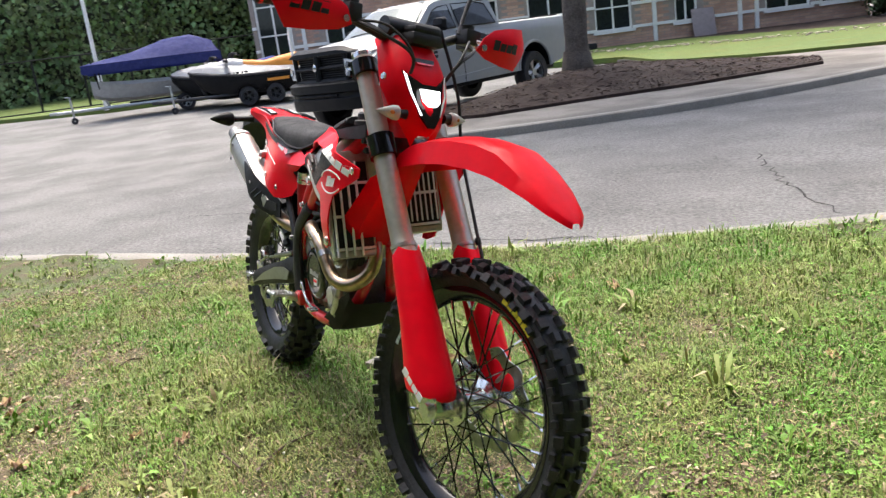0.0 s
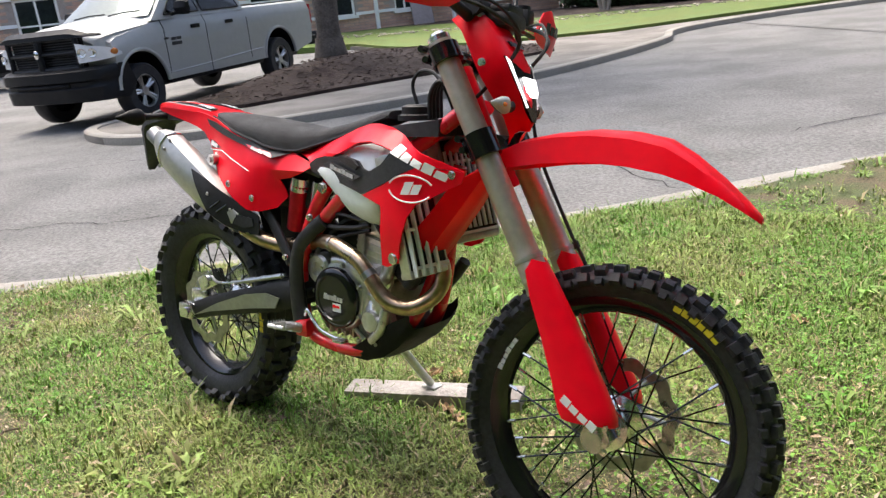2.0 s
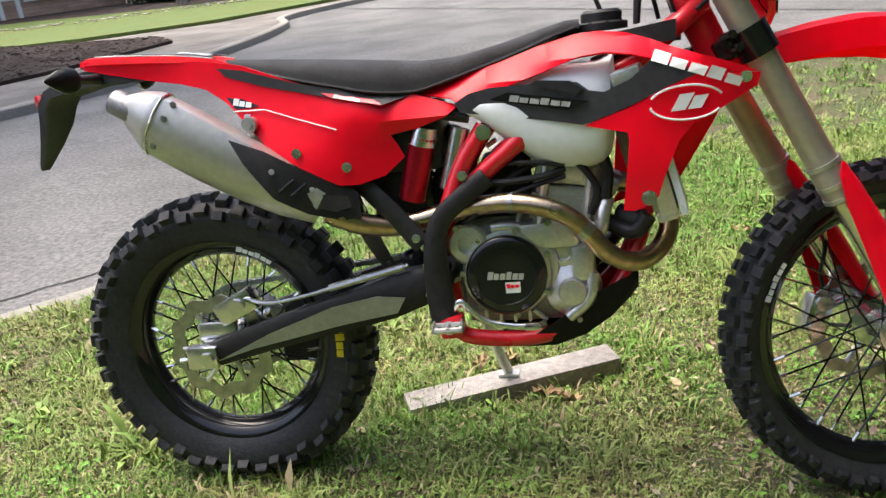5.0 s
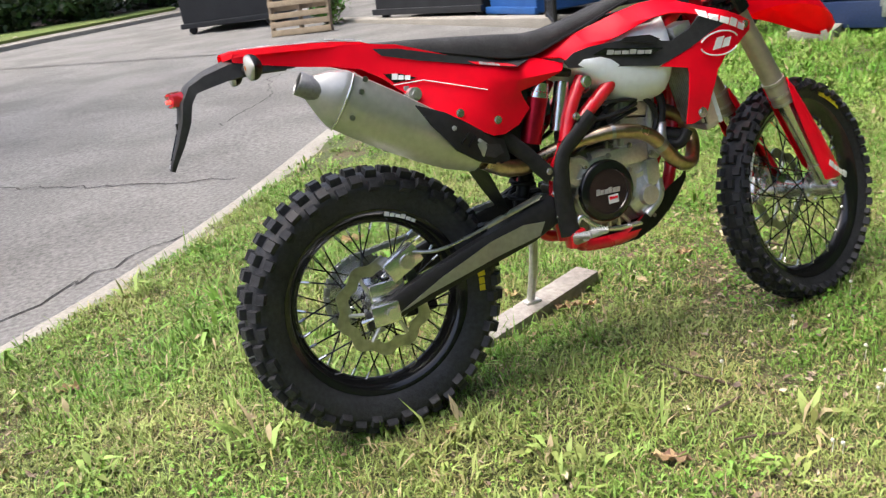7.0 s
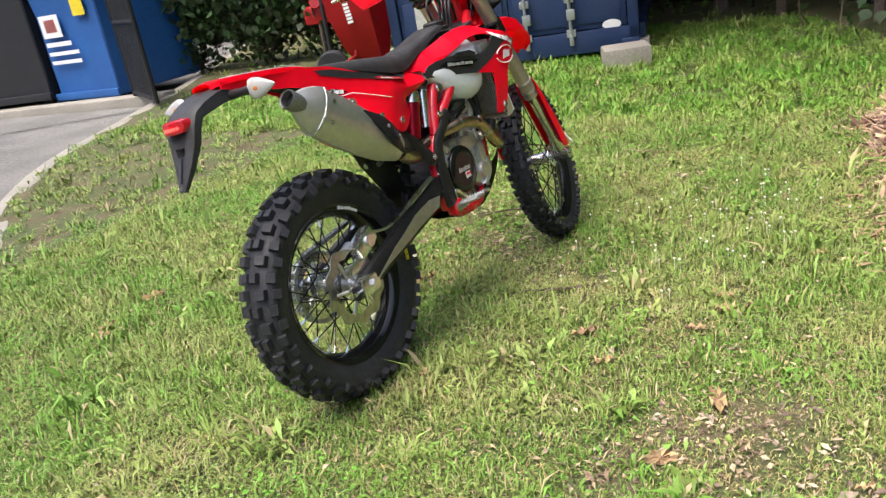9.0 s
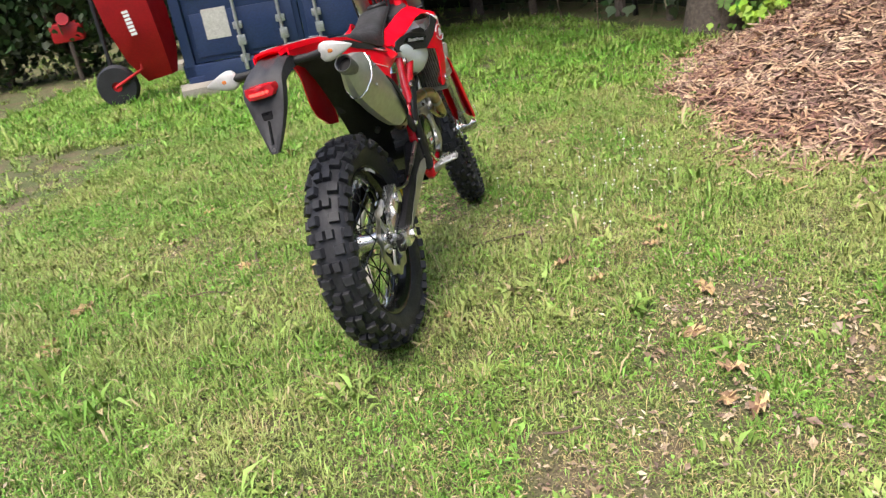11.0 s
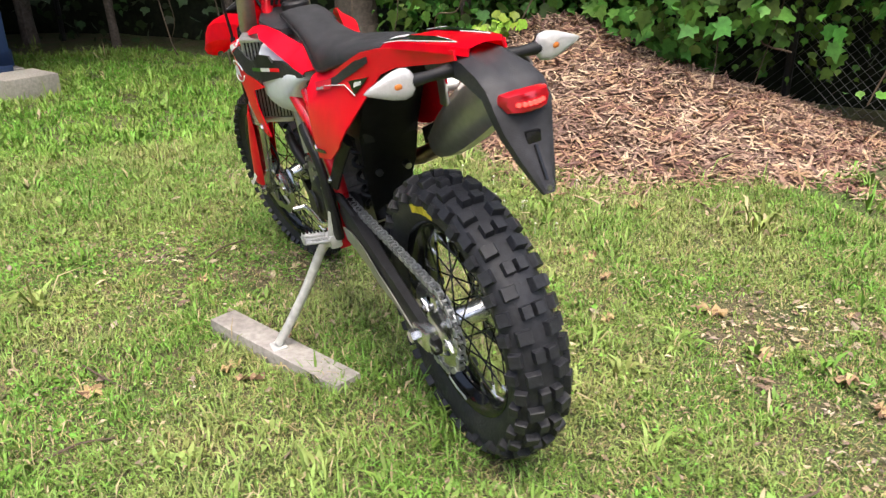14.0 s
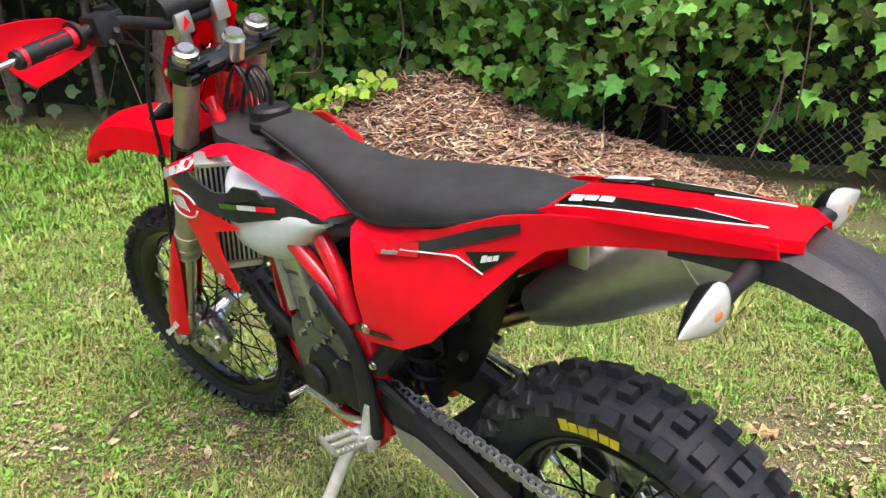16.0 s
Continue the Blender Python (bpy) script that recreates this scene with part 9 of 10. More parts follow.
def skip(name, a, b, material, label, high, deep, ribs=5, sticker=None):
    m, w = face_frame(a, b, street(*a))
    t = thing(name, label, "dumpster", m)
    bm = bmesh.new()
    rings = [[Vector((x, y, z)) for x, y in ((0, 0), (w, 0), (w, -deep), (0, -deep))] for z in (0.12, high * 0.75)] + [[Vector((x, y, high)) for x, y in ((-0.04, 0.04), (w + 0.04, 0.04), (w + 0.04, -deep), (-0.04, -deep))]]
    loft(bm, rings)
    bmesh.ops.recalc_face_normals(bm, faces=bm.faces)
    bmesh.ops.bevel(bm, geom=bm.edges[:], offset=0.02, segments=1, affect="EDGES")
    part("body", bm, material, t)
    for k in range(ribs):
        bm = bmesh.new()
        x = w * (k + 0.5) / ribs
        box(bm, x - 0.04, 0.0, 0.15, x + 0.04, 0.05, high - 0.08, 0.01)
        part("rib", bm, material, t)
    for z0 in (high - 0.1, 0.12):
        bm = bmesh.new()
        box(bm, -0.03, 0.0, z0, w + 0.03, 0.07, z0 + 0.1, 0.015)
        part("rim_bar", bm, material, t)
    for x in (0.15, w - 0.15):
        bm = bmesh.new()
        lathe(bm, [(0.0, -0.04), (0.08, -0.04), (0.09, 0), (0.08, 0.04), (0.0, 0.04)], 16, Matrix.Translation((x, -0.1, 0.08)))
        part("caster", bm, RUBBER, t)
    if sticker:
        for nm, (x0, z0, x1, z1), mt in sticker:
            bm = bmesh.new()
            box(bm, x0, 0.052, z0, x1, 0.056, z1)
            part(nm, bm, mt, t)
    return t


# screened enclosure and bins
skip("black_dumpster", (4.15, 12.0), (4.95, 9.35), DUMP_BLACK, "large matt black steel dumpster", 2.1, 1.8, 0)
skip("blue_dumpster", (5.05, 9.3), (5.17, 8.1), DUMP_BLUE, "blue steel dumpster with a white and red star sticker", 1.7, 1.6, 0, [("sticker", (0.12, 0.98, 0.5, 1.28), WHITE), ("sticker_star", (0.2, 1.05, 0.42, 1.22), CART_RED), ("sticker_bar", (0.12, 0.86, 0.62, 0.92), WHITE), ("sticker_bar", (0.12, 0.74, 0.72, 0.79), WHITE), ("sticker_bar", (0.12, 0.62, 0.72, 0.67), WHITE), ("yellow_sticker", (0.82, 1.22, 1.05, 1.5), YELLOW)])
skip("black_dumpster", (1.2, 15.6), (2.9, 14.6), DUMP_BLACK, "tall matt black bin on the asphalt", 2.2, 1.9, 0)
gate = thing("screen_gate", "open gate of chain-link with black privacy mesh", "gate")
m, w = face_frame((5.05, 7.65), (4.45, 6.45))
gate.matrix_world = m
bm = bmesh.new()
for q in (((0, 0, 0.05), (0, 0, 2.0)), ((w, 0, 0.05), (w, 0, 2.0)), ((0, 0, 0.1), (w, 0, 0.1)), ((0, 0, 2.0), (w, 0, 2.0)), ((0, 0, 1.0), (w, 0, 1.0))):
    tube(bm, q, 0.025, 8)
part("gate_frame", bm, FENCE_WIRE, gate)
bm = bmesh.new()
for k in range(26):
    x = w * k / 26
    box(bm, x + 0.004, -0.008, 0.1, x + w / 26 - 0.004, 0.008 * (k % 2), 2.0)
part("privacy_slat", bm, DUMP_BLACK, gate)
kb = bmesh.new()
box(kb, 0, -0.25, -0.2, 6.4, 0.05, 0.05, 0.03)
m, w = face_frame((3.75, 13.4), (5.1, 7.2))
single("kerb_bins", kb, CONCRETE, "concrete kerb before the dumpsters", "kerb", m, kind="structure")

# pallet standing on edge
pm, w = face_frame((2.3, 12.25), (3.2, 11.65), 0)
pal = thing("pallet", "weathered wooden pallet standing on its edge", "pallet", pm @ pose(0, 0, street(2.7, 12) + 0.01, 9, 0, 0))
for z in (0.0, 0.14, 0.28, 0.48, 0.68, 0.84):
    bm = bmesh.new()
    box(bm, 0, 0.03, z, w, 0.05, z + 0.095, 0.004)
    part("plank", bm, PALLET, pal)
for z in (0.0, 0.42, 0.84):
    bm = bmesh.new()
    box(bm, 0, -0.12, z, w, -0.1, z + 0.09, 0.004)
    part("plank", bm, PALLET, pal)
for x in (0, w / 2 - 0.02, w - 0.04):
    bm = bmesh.new()
    box(bm, x, -0.1, 0, x + 0.04, 0.03, 0.94, 0.004)
    part("stringer", bm, PALLET, pal)
g = np.random.default_rng(41)
for k, (x, y, h) in enumerate(((3.5, 12.9, 0.8), (7.2, 7.2, 2.2), (7.6, 6.3, 2.4), (6.9, 8.4, 2.2), (8.4, 5.6, 2.4))):
    t = thing("bush", "dark green leafy bush", "shrub", None, "bushes by the bins")
    t.location = (x, y, 0)
    bm = bmesh.new()
    for j in range(5):
        trunk(bm, [(0, 0, 0), (g.normal(0, 0.15), g.normal(0, 0.15), h * 0.4), (g.normal(0, 0.35), g.normal(0, 0.35), h * 0.8)], 0.025, 0.01, 6)
    part("stem", bm, BARK, t)
    c = leaves("foliage", cloud(g, 3000 if k else 900, (0, 0, h * 0.5), (0.75 if k else 0.4, 0.75 if k else 0.4, h * 0.55), 0.2), 0.11 if k else 0.08, LEAF_DARK if k else LEAF, "", "", g, lobes=1)
    c.parent = t

# ---- the shipping container ----
cm_, CW = face_frame((5.12, 3.40), (5.82, 1.05))
cm_ = cm_ @ pose(0, 0, 0.13)
cont = thing("shipping_container", "dark blue steel shipping container with galvanised lock bars", "container", cm_)
CH, CL = 2.46, 6.06
bm = bmesh.new()
for x in (0.0, CW - 0.1):
    box(bm, x, -0.12, 0, x + 0.1, 0, CH, 0.01)
box(bm, 0, -0.12, CH - 0.12, CW, 0, CH, 0.01)
box(bm, 0, -0.12, -0.07, CW, 0.0, 0.14, 0.01)
part("end_frame", bm, CONTAINER, cont)
for k in range(2):
    bm = bmesh.new()
    x0 = 0.105 + k * (CW - 0.21) / 2
    x1 = x0 + (CW - 0.21) / 2 - 0.008
    box(bm, x0, -0.09, 0.15, x1, -0.045, CH - 0.13, 0.006)
    for j in range(4):
        z0 = 0.2 + j * 0.56
        box(bm, x0 + 0.05, -0.05, z0, x1 - 0.05, -0.028, z0 + 0.42, 0.008)
    d = part("door", bm, CONTAINER, cont)
    for xx, f in (((0.605, 0.3), (1.03, 0.7)), ((1.39, 0.3), (1.818, 0.7)))[k]:
        b2 = bmesh.new()
        tube(b2, [(xx, 0.012, 0.06), (xx, 0.012, CH - 0.05)], 0.017, 10)
        for z0 in (0.10, 0.42, 1.2, 2.0):
            box(b2, xx - 0.045, -0.02, z0, xx + 0.045, 0.018, z0 + 0.07, 0.006)
        box(b2, xx - 0.03, 0.0, 0.26, xx + 0.05, 0.03, 0.36, 0.006)
        box(b2, xx - 0.02, 0.0, 0.02, xx + 0.02, 0.034, 0.12, 0.006)
        part("lock_bar", b2, GALV, d, "galvanised lock bar")
        b2 = bmesh.new()
        tube(b2, [(xx, 0.03, 1.02), (xx + (0.32 if f < 0.5 else -0.32), 0.035, 1.0)], 0.011, 8)
        part("lock_handle", b2, GALV, d)
bm = bmesh.new()
box(bm, 0.28, -0.026, 0.36, 0.52, -0.0235, 0.65)
part("paper_notice", bm, mat("faded_paper", (0.5, 0.5, 0.47), 0.8), cont, "faded white notice")
bm = bmesh.new()
lathe(bm, [(0, 0), (0.065, 0), (0.065, 0.003), (0, 0.003)], 24, Matrix.Translation((2.2, -0.024, 0.17)) @ Matrix.Diagonal((1.35, 1, 0.7, 1)))
part("oval_badge", bm, WHITE, cont, "small pale oval badge")
for s, x in ((0, 0.0), (1, CW)):
    bm = bmesh.new()
    n = 40
    rows = []
    for k in range(n + 1):
        y = -0.12 - (CL - 0.12) * k / n
        dx = (0.0 if (k // 2) % 2 else 0.035) * (1 if s == 0 else -1)
        rows.append([bm.verts.new((x + dx, y, z)) for z in (0.12, CH - 0.05)])
    for a, b in zip(rows, rows[1:]):
        bm.faces.new((a[0], b[0], b[1], a[1]))
    bmesh.ops.solidify(bm, geom=bm.faces[:], thickness=0.004)
    part("side_wall", bm, CONTAINER, cont, "corrugated side")
    bm = bmesh.new()
    box(bm, x - 0.05 if s == 0 else x - 0.05, -CL, 0, x + 0.05, -0.12, 0.14, 0.01)
    part("bottom_rail", bm, CONTAINER, cont)
bm = bmesh.new()
box(bm, 0, -CL, CH - 0.05, CW, 0, CH, 0.01)
part("roof", bm, CONTAINER, cont)
for x in (0.0, CW - 0.17):
    bm = bmesh.new()
    box(bm, x - 0.003, -0.17, -0.1, x + 0.173, 0.006, 0.03, 0.012)
    box(bm, x + 0.05, 0.004, -0.065, x + 0.125, 0.0075, -0.005, 0.0)
    part("corner_casting", bm, CONTAINER, cont)
for i, (x, y, r) in enumerate(((5.02, 3.27, 12), (5.68, 1.12, 8), (6.9, 4.6, 0))):
    bm = bmesh.new()
    if i == 1:
        box(bm, -0.2, -0.19, -0.03, 0.2, 0.19, 0.17, 0.015)
        y -= 0.12
        x -= 0.42
    else:
        box(bm, -0.16, -0.22, -0.03, 0.2, 0.22, 0.10, 0.015)
    single("concrete_block", bm, CONCRETE, "pale concrete block by the container's corner", "block", pose(x, y, 0, 0, 0, -72 + r), "blocks under the container")
bm = bmesh.new()
box(bm, -0.12, -0.2, -0.02, 0.12, 0.2, 0.125, 0.01)
single("timber_block", bm, WOOD, "grey timber block under the container's corner", "block", pose(5.92, 1.2, 0, 0, 0, 17))

# red wheelbarrow tipped against the container, post
wb = thing("wheelbarrow", "red steel wheelbarrow tipped up beside the container", "wheelbarrow", pose(5.12, 3.67, 0.05, 0, -8, -75))
bm = bmesh.new()
rings = []
for z, w, d0, d1 in ((0.16, 0.16, -0.02, 0.10), (0.4, 0.24, -0.16, 0.14), (0.75, 0.29, -0.22, 0.15), (1.12, 0.30, -0.2, 0.13), (1.2, 0.24, -0.1, 0.12)):
    rings.append([Vector((-w, d1, z)), Vector((-w * 0.8, d0, z)), Vector((w * 0.8, d0, z)), Vector((w, d1, z))])
loft(bm, rings, caps=False, closed=False)
bmesh.ops.solidify(bm, geom=bm.faces[:], thickness=0.01)
bmesh.ops.recalc_face_normals(bm, faces=bm.faces)
part("tray", bm, CART_RED, wb, "red painted tray")
bm = bmesh.new()
lathe(bm, [(0.05, -0.05), (0.19, -0.05), (0.215, 0.0), (0.19, 0.05), (0.05, 0.05)], 24, Matrix.Translation((-0.42, -0.05, 0.205)), close=True)
part("wheel", bm, RUBBER, wb)
bm = bmesh.new()
lathe(bm, [(0.0, -0.03), (0.11, -0.03), (0.11, 0.03), (0.0, 0.03)], 20, Matrix.Translation((-0.42, -0.05, 0.205)))
part("rim", bm, CART_RED, wb)
for y in (-0.12, 0.16):
    bm = bmesh.new()
    tube(bm, [(-0.42, y, 0.205), (-0.1, y, 0.3), (0.2, y, 1.45)], 0.017, 8)
    part("handle", bm, CART_RED, wb)
bm = bmesh.new()
for k in range(7):
    box(bm, -0.03, -0.226, 0.62 + k * 0.035, 0.03, -0.222, 0.645 + k * 0.035)
part("tray_print", bm, WHITE, wb, "plain white bars")
bm = bmesh.new()
tube(bm, [(0, 0, -0.1), (0.02, 0, 1.9)], 0.022, 8)
single("metal_post", bm, DUMP_BLACK, "thin dark metal post in the lawn", "post", pose(4.98, 4.12, 0))
rd = thing("log_splitter", "small red and rusty machine among the bushes", "machine", pose(7.4, 6.2, 0, 0, 0, 30))
bm = bmesh.new()
box(bm, -0.3, -0.2, 0.5, 0.3, 0.2, 0.75, 0.05)
tube(bm, [(-0.35, 0, 0.8), (0.45, 0, 0.6)], 0.08, 10)
part("body", bm, CART_RED, rd)
for x in (-0.25, 0.25):
    bm = bmesh.new()
    tube(bm, [(x, 0, 0), (x, 0, 0.55)], 0.03, 8)
    part("leg", bm, BARK, rd)


# ---- grass, flowers, fallen leaves: the fine cover of the lawn ----
g = np.random.default_rng(21)
KX = np.array([(p.x, p.y) for p in KERB_FINE])
side2 = np.array([0.714, 0.70])
in2 = np.array([0.70, -0.714])
ks = KX @ side2
order = np.argsort(ks)
kd = (KX @ in2)[order]
ks = ks[order]


def inside_lawn(x, y, margin=0.0):
    """Metres from the kerb into the lawn."""
    s = x * side2[0] + y * side2[1]
    return x * in2[0] + y * in2[1] - np.interp(s, ks, kd) - margin


def waves(x, y, seed):
    """A cheap smooth field between about -1 and 1."""
    q = np.random.default_rng(seed)
    v = np.zeros_like(x)
    for f, a in ((0.6, 0.45), (1.3, 0.4), (2.7, 0.35), (5.5, 0.32), (11, 0.3), (21, 0.25)):
        for _ in range(3):
            t = q.uniform(0, 6.28)
            v += a * 0.5 * np.sin(f * (x * math.cos(t) + y * math.sin(t)) * 2.2 + q.uniform(0, 6.28))
    return v


def worn(x, y):
    """How far the turf is worn to soil and straw: a trodden strip along one side of the motorcycle."""
    ends = 1 / (1 + np.exp((np.abs(x + 0.3) - 1.5) / 0.2))
    return np.exp(-(((y + 1.0 + 0.12 * np.sin(3 * x)) / 0.55) ** 2)) * ends


def height_at(x, y):
    return 0.022 * np.exp(-((x - 0.05) ** 2 + y * y) / 0.5) - 0.028 * np.exp(-((x - 1.43) ** 2 + (y - 0.03) ** 2) / 0.5) + relief(x, y) - 0.003


def blades(name, n, region, tall, wide, material, label, category, seed, bare=-0.35, clump=True, flat=0.0, dry=False):
    q = np.random.default_rng(seed)
    x0, x1, y0, y1 = region
    tufts = max(1, n // 14)
    mine = q.integers(0, tufts, n)
    off = q.normal(0, 0.02, (n, 2))
    vigour = q.gamma(6, 1 / 6, tufts)[mine]
    x, y = q.uniform(x0, x1, tufts)[mine] + off[:, 0], q.uniform(y0, y1, tufts)[mine] + off[:, 1]
    out = np.arctan2(off[:, 1], off[:, 0]) + q.normal(0, 0.8, n)
    ok = inside_lawn(x, y) > 0.03
    thick = waves(x, y, 5) + 0.15 - 0.8 * worn(x, y) + 0.4 * np.clip((y - 0.2) / 0.8, 0, 1) * (x > -0.9) + 0.5 * np.clip((x - 1.0) / 0.8, 0, 1)
    if clump:
        ok &= thick > bare + q.normal(0, 0.28, n)
    if dry:
        ok &= thick < q.normal(-0.2, 0.6, n)
    heap = np.exp(-(((x - 3.3) / 1.25) ** 2 + ((y + 2.5) / 1.15) ** 2)) + 0.8 * np.exp(-(((x - 2.0) / 0.95) ** 2 + ((y + 2.8) / 1.15) ** 2))
    ok &= heap < 0.36 + q.normal(0, 0.05, n)
    ok &= y > -3.5 + 0.6 * (x - 1.6)
    x, y, thick, out, vigour = x[ok], y[ok], thick[ok], out[ok], vigour[ok]
    n = len(x)
    z = height_at(x, y)
    a = out
    lean = np.clip(np.abs(q.normal(0.98 + 0.45 * flat, 0.4, n)), 0.05, 1.6)
    h = tall * vigour * q.gamma(6, 1 / 6, n) * (0.9 + 0.4 * np.clip(thick, -1, 1))
    d = np.stack([np.cos(a), np.sin(a), np.zeros(n)], 1)
    s = np.stack([-np.sin(a), np.cos(a), np.zeros(n)], 1) * (wide * q.uniform(0.6, 1.3, n))[:, None]
    up = np.array([0, 0, 1.0])
    p0 = np.stack([x, y, z], 1)
    p1 = p0 + (d * np.sin(lean * 0.5)[:, None] + up * np.cos(lean * 0.5)[:, None]) * (h * 0.55)[:, None]
    p2 = p1 + (d * np.sin(np.minimum(lean * 1.5, 1.9))[:, None] + up * np.cos(np.minimum(lean * 1.5, 1.9))[:, None]) * (h * 0.45)[:, None]
    V = np.stack([p0, p1 + s, p2, p1 - s], 1).reshape(-1, 3)
    b = np.arange(n)[:, None] * 4
    F = np.concatenate([b + np.array((0, 1, 3)), b + np.array((3, 1, 2))], 0)
    return tagged(new(name, from_arrays(name, V, F, material)), label, category, kind="stuff")


NEAR, SIDE, REAR, WIDE = (-2.3, 3.3, -2.2, 2.7), (3.2, 7.4, -2.4, 5.6), (-5.5, 3.3, -4.2, 6.5), (-12, 10, -9, 9)
blades("grass", 720000, NEAR, 0.024, 0.0021, BLADE, "short green grass with thin spots", "grass", 1, -0.75)
blades("thatch", 150000, NEAR, 0.02, 0.0023, THATCH, "low matted turf of green and withered blades", "grass", 8, -1.1, True, 0.7)
blades("tall_grass", 22000, NEAR, 0.036, 0.0023, BLADE, "taller fresh green grass tufts", "grass", 2, 0.3)
blades("dry_grass", 240000, NEAR, 0.032, 0.0014, STRAW, "dry straw-coloured grass lying between the green", "dry grass", 3, -3, True, 0.9, True)
blades("lawn_grass", 210000, SIDE, 0.034, 0.0044, FRESH, "green grass farther over the lawn", "grass", 4, -1.5)
blades("lawn_grass_rear", 120000, REAR, 0.03, 0.0042, BLADE, "green grass along the hedge and the kerb", "grass", 7, -1.5)
blades("lawn_grass_edge", 70000, WIDE, 0.05, 0.008, BLADE, "green grass at the edges of the lawn", "grass", 6, -1.9)


def flecks(name, x, y, z, size, tilt, material, label, category, seed, long=1.0):
    """Many small bent leaflets of two faces, scattered at the given places."""
    q = np.random.default_rng(seed)
    n = len(x)
    N = np.stack([q.normal(0, tilt, n), q.normal(0, tilt, n), np.ones(n)], 1)
    N /= np.linalg.norm(N, axis=1)[:, None]
    a = q.uniform(0, 6.28, n)
    T = np.stack([np.cos(a), np.sin(a), np.zeros(n)], 1)
    T -= (T * N).sum(1)[:, None] * N
    S = np.cross(N, T)
    k = (size * q.gamma(5, 0.2, n))[:, None]
    C = np.stack([x, y, z], 1)
    w = q.uniform(0.35, 0.75, n)[:, None]
    V = np.stack([C - T * k * long, C + S * k * w + N * k * 0.25, C + T * k * long * q.uniform(0.6, 1.2, n)[:, None], C - S * k * w + N * k * 0.2], 1).reshape(-1, 3)
    b = np.arange(n)[:, None] * 4
    F = np.concatenate([b + np.array((0, 1, 2)), b + np.array((0, 2, 3))], 0)
    return tagged(new(name, from_arrays(name, V, F, material, False)), label, category, kind="stuff")


# clover and other low broad weeds between the blades
n = 150000
x, y = g.uniform(-2.4, 3.6, n), g.uniform(-2.3, 2.9, n)
lush = waves(x, y, 9) + 0.55 * np.exp(-((x - 2.2) ** 2 + (y - 1.0) ** 2) / 1.6) + 0.3 * (y > 0.9) + 0.35 * np.clip((x - 1.0) / 0.8, 0, 1)
ok = (inside_lawn(x, y) > 0.05) & (lush > 0.25 + g.normal(0, 0.2, n)) & (worn(x, y) < 0.5) & (y > -2.0)
x, y = x[ok], y[ok]
flecks("weeds", x, y, height_at(x, y) + g.uniform(0.012, 0.032, len(x)), 0.0062, 0.35, CLOVER_LEAF, "low broad-leaved clover and weeds in the grass", "weeds", 61)
# crumbled leaves and straw where the turf is worn
n = 90000
x, y = g.uniform(-2.4, 3.4, n), g.uniform(-2.2, 2.6, n)
bare = waves(x, y, 5) + 0.15 - 0.8 * worn(x, y) + 0.4 * np.clip((y - 0.2) / 0.8, 0, 1) * (x > -0.9) + 0.5 * np.clip((x - 1.0) / 0.8, 0, 1)
ok = (inside_lawn(x, y) > 0.04) & ((bare < g.normal(-0.7, 0.5, n)) | (g.random(n) < 0.05)) & (y > -2.1)
x, y = x[ok], y[ok]
flecks("leaf_litter", x, y, height_at(x, y) + g.uniform(0.008, 0.022, len(x)), 0.0075, 0.5, LITTER, "crumbled brown leaves and straw on thin turf", "leaf litter", 62, 1.3)

# clover flowers
n = 60
cx, cy = np.array([1.6, 1.2, 1.9]), np.array([-0.75, -0.55, -0.9])
k = g.integers(0, 3, n)
x, y = cx[k] + g.normal(0, 0.35, n), cy[k] + g.normal(0, 0.22, n)
bm = bmesh.new()
for a, b in zip(x, y):
    rr = bmesh.ops.create_icosphere(bm, subdivisions=1, radius=0.0055)["verts"]
    bmesh.ops.transform(bm, verts=rr, matrix=Matrix.Translation((a, b, 0.038 + 0.015 * g.random())))
    tube(bm, [(a, b, 0), (a + 0.004, b, 0.038)], 0.001, 4)
single("clover_flowers", bm, CLOVER, "small white clover flowers in the grass", "flowers", kind="stuff")


# fallen leaves and sticks, each a thing
def fallen_leaf(kind):
    bm = bmesh.new()
    q = np.random.default_rng(100 + kind)
    pts = []
    n = 18
    for i in range(n):
        a = 2 * math.pi * i / n
        r = 1.0 + (0.28 * math.cos(5 * a) if kind % 2 else 0.1 * math.cos(2 * a)) + q.normal(0, 0.06)
        pts.append(Vector((r * math.cos(a) * (1.25 if kind % 2 == 0 else 1.0), r * math.sin(a) * 0.62, 0)))
    c = bm.verts.new((0, 0, 0.12))
    mid = [bm.verts.new(p * 0.55 + Vector((0, 0, 0.18 * math.sin(3 * i + kind) + 0.1))) for i, p in enumerate(pts)]
    rim = [bm.verts.new(p + Vector((0, 0, 0.35 * math.sin(2.1 * i + kind * 2) + 0.25))) for i, p in enumerate(pts)]
    for i in range(n):
        j = (i + 1) % n
        bm.faces.new((c, mid[i], mid[j]))
        bm.faces.new((mid[i], rim[i], rim[j], mid[j]))
    tube(bm, [(1.0, 0, 0.2), (1.5, 0.1, 0.35)], 0.03, 5)
    return finish("fallen_leaf", bm, DEAD_LEAF)


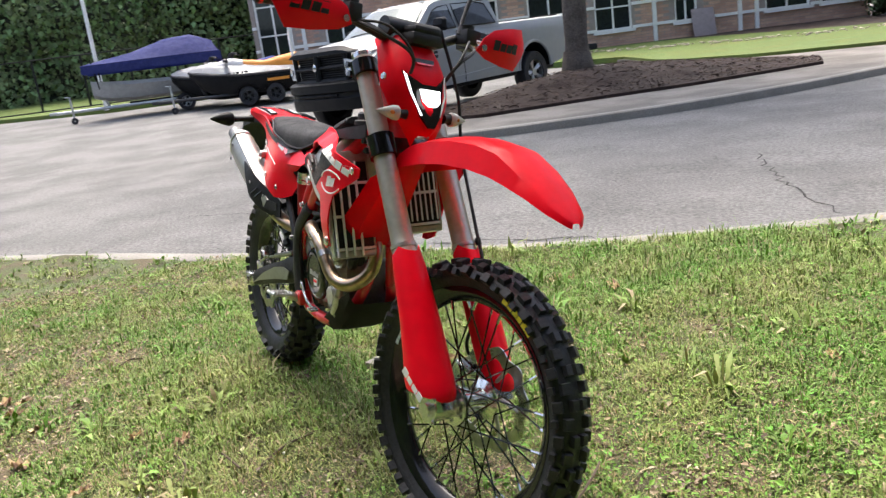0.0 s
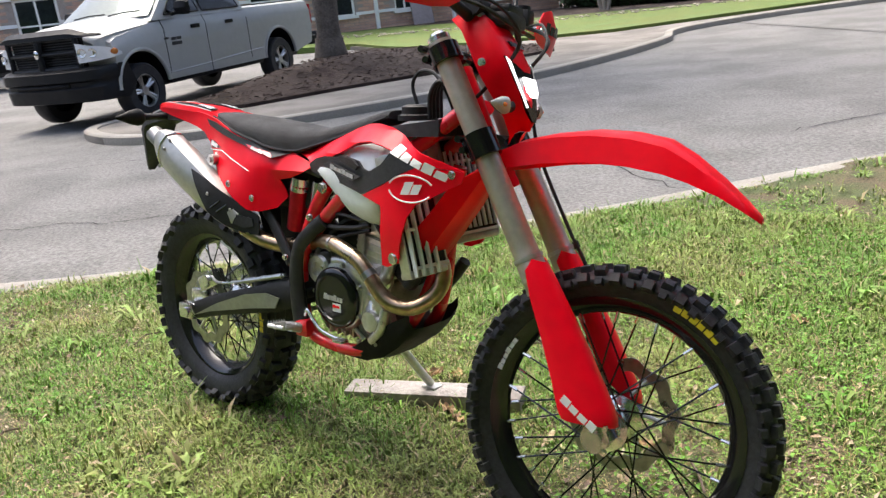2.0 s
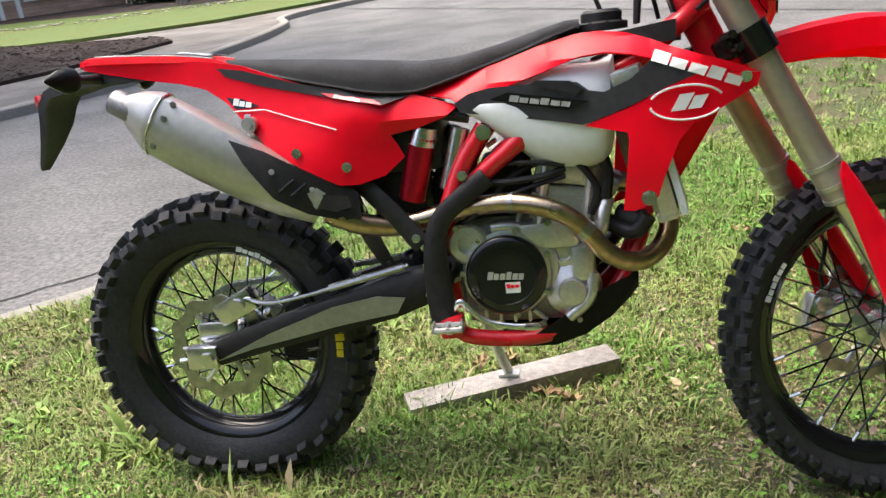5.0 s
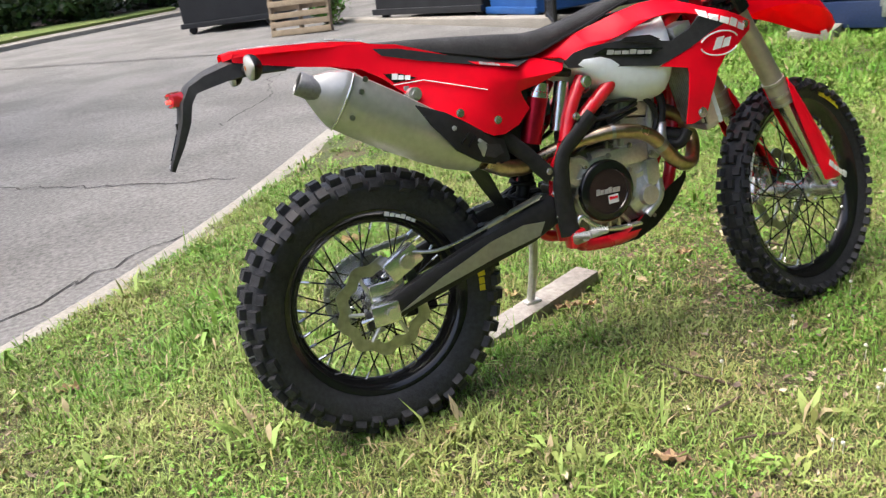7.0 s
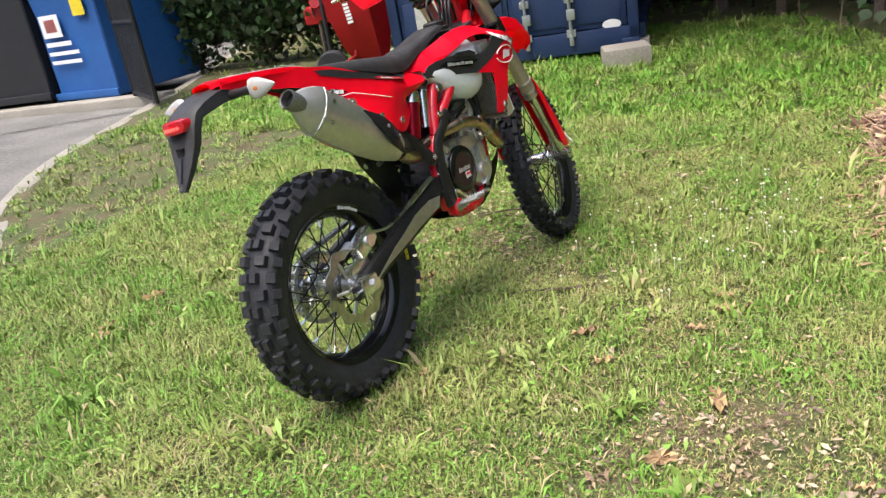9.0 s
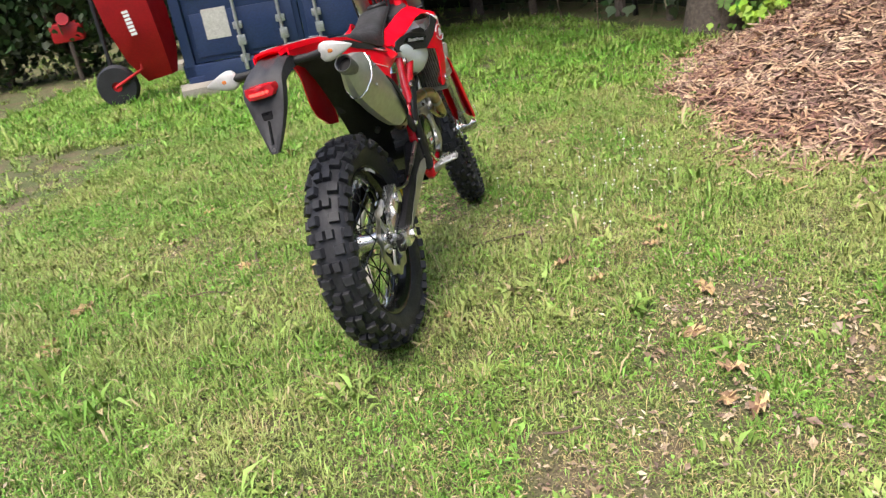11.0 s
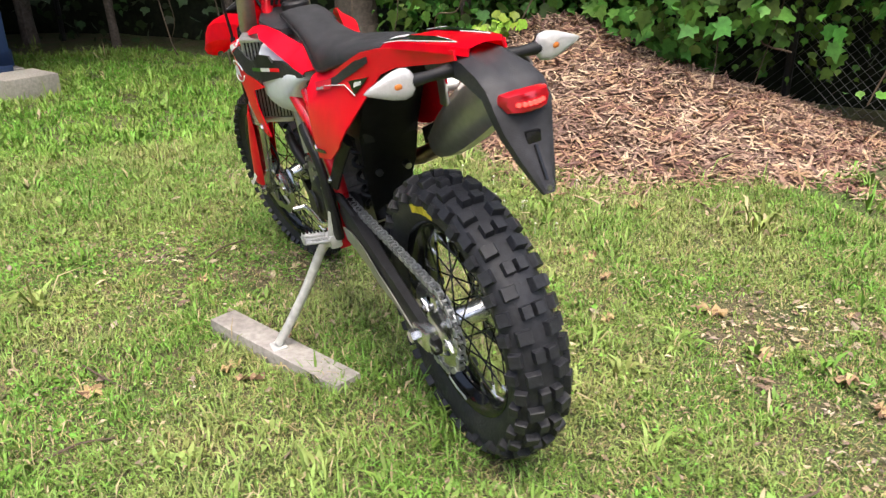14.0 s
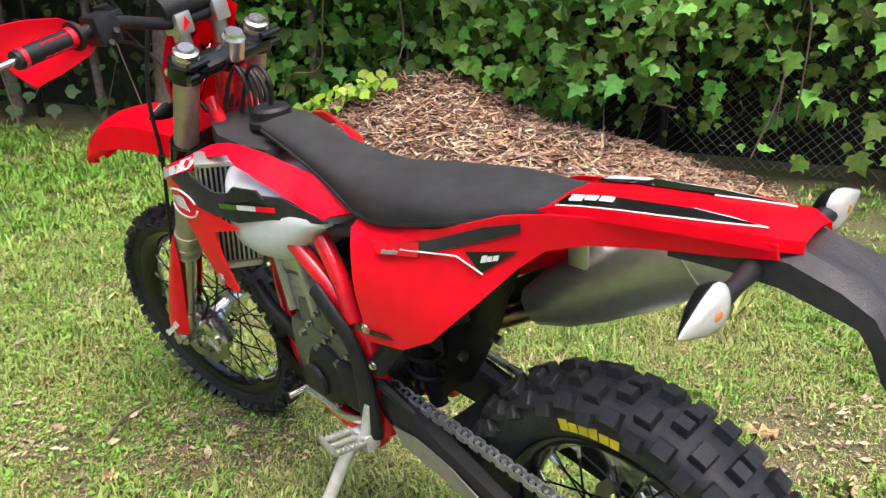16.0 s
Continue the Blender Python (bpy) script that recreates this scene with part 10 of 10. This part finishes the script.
shapes = [fallen_leaf(k) for k in range(5)]
spots = [(0.24, -0.97, 0.055), (0.76, -0.87, 0.05), (0.86, -0.84, 0.045), (1.14, -1.41, 0.06), (-0.04, -0.9, 0.045), (0.81, -0.93, 0.035), (0.67, 0.87, 0.045), (1.43, 1.41, 0.04), (1.31, 0.45, 0.045), (0.77, 0.285, 0.04), (0.71, 0.31, 0.045), (0.1, -0.13, 0.035), (0.48, -0.5, 0.045), (0.06, 1.4, 0.055), (0.0, 1.36, 0.05), (0.33, 1.44, 0.06), (-0.25, -0.98, 0.05), (-0.42, -1.02, 0.055), (-0.38, -0.95, 0.045), (-0.82, 0.81, 0.045), (0.52, 0.47, 0.045), (0.60, 0.50, 0.05), (-1.0, 0.41, 0.035), (0.33, -0.62, 0.04)]
for _ in range(24):
    spots.append((g.uniform(-2.0, 2.8), g.uniform(-1.9, 2.4), g.uniform(0.018, 0.034)))
for i, (a, b, s) in enumerate(spots):
    if inside_lawn(np.array([a]), np.array([b]))[0] < 0.1 or (abs(b) < 0.12 and -0.3 < a < 1.8 and s > 0.04):
        continue
    ob = new("fallen_leaf", shapes[i % 5])
    ob.matrix_world = Matrix.Translation((a, b, float(height_at(np.array(a), np.array(b))) + 0.02)) @ Matrix.Rotation(g.uniform(0, 6.28), 4, "Z") @ Matrix.Rotation(g.normal(0, 0.35), 4, "X") @ Matrix.Scale(s * 0.66, 4)
    tagged(ob, "curled dry brown leaf lying in the grass", "leaf", "fallen leaves")
for i in range(16):
    a, b = g.uniform(-1.6, 2.0), g.uniform(-1.6, 1.6)
    if inside_lawn(np.array([a]), np.array([b]))[0] < 0.1:
        continue
    bm = bmesh.new()
    L = g.uniform(0.04, 0.12)
    tube(bm, curve([(-L, 0, 0.012), (0, g.normal(0, 0.01), 0.02), (L, g.normal(0, 0.01), 0.014)], 3), g.uniform(0.002, 0.004), 6)
    single("twig", bm, VINE, "short dry brown twig in the grass", "twig", pose(a, b, 0.005, 0, 0, math.degrees(g.uniform(0, 6.28))), "twigs on the lawn")
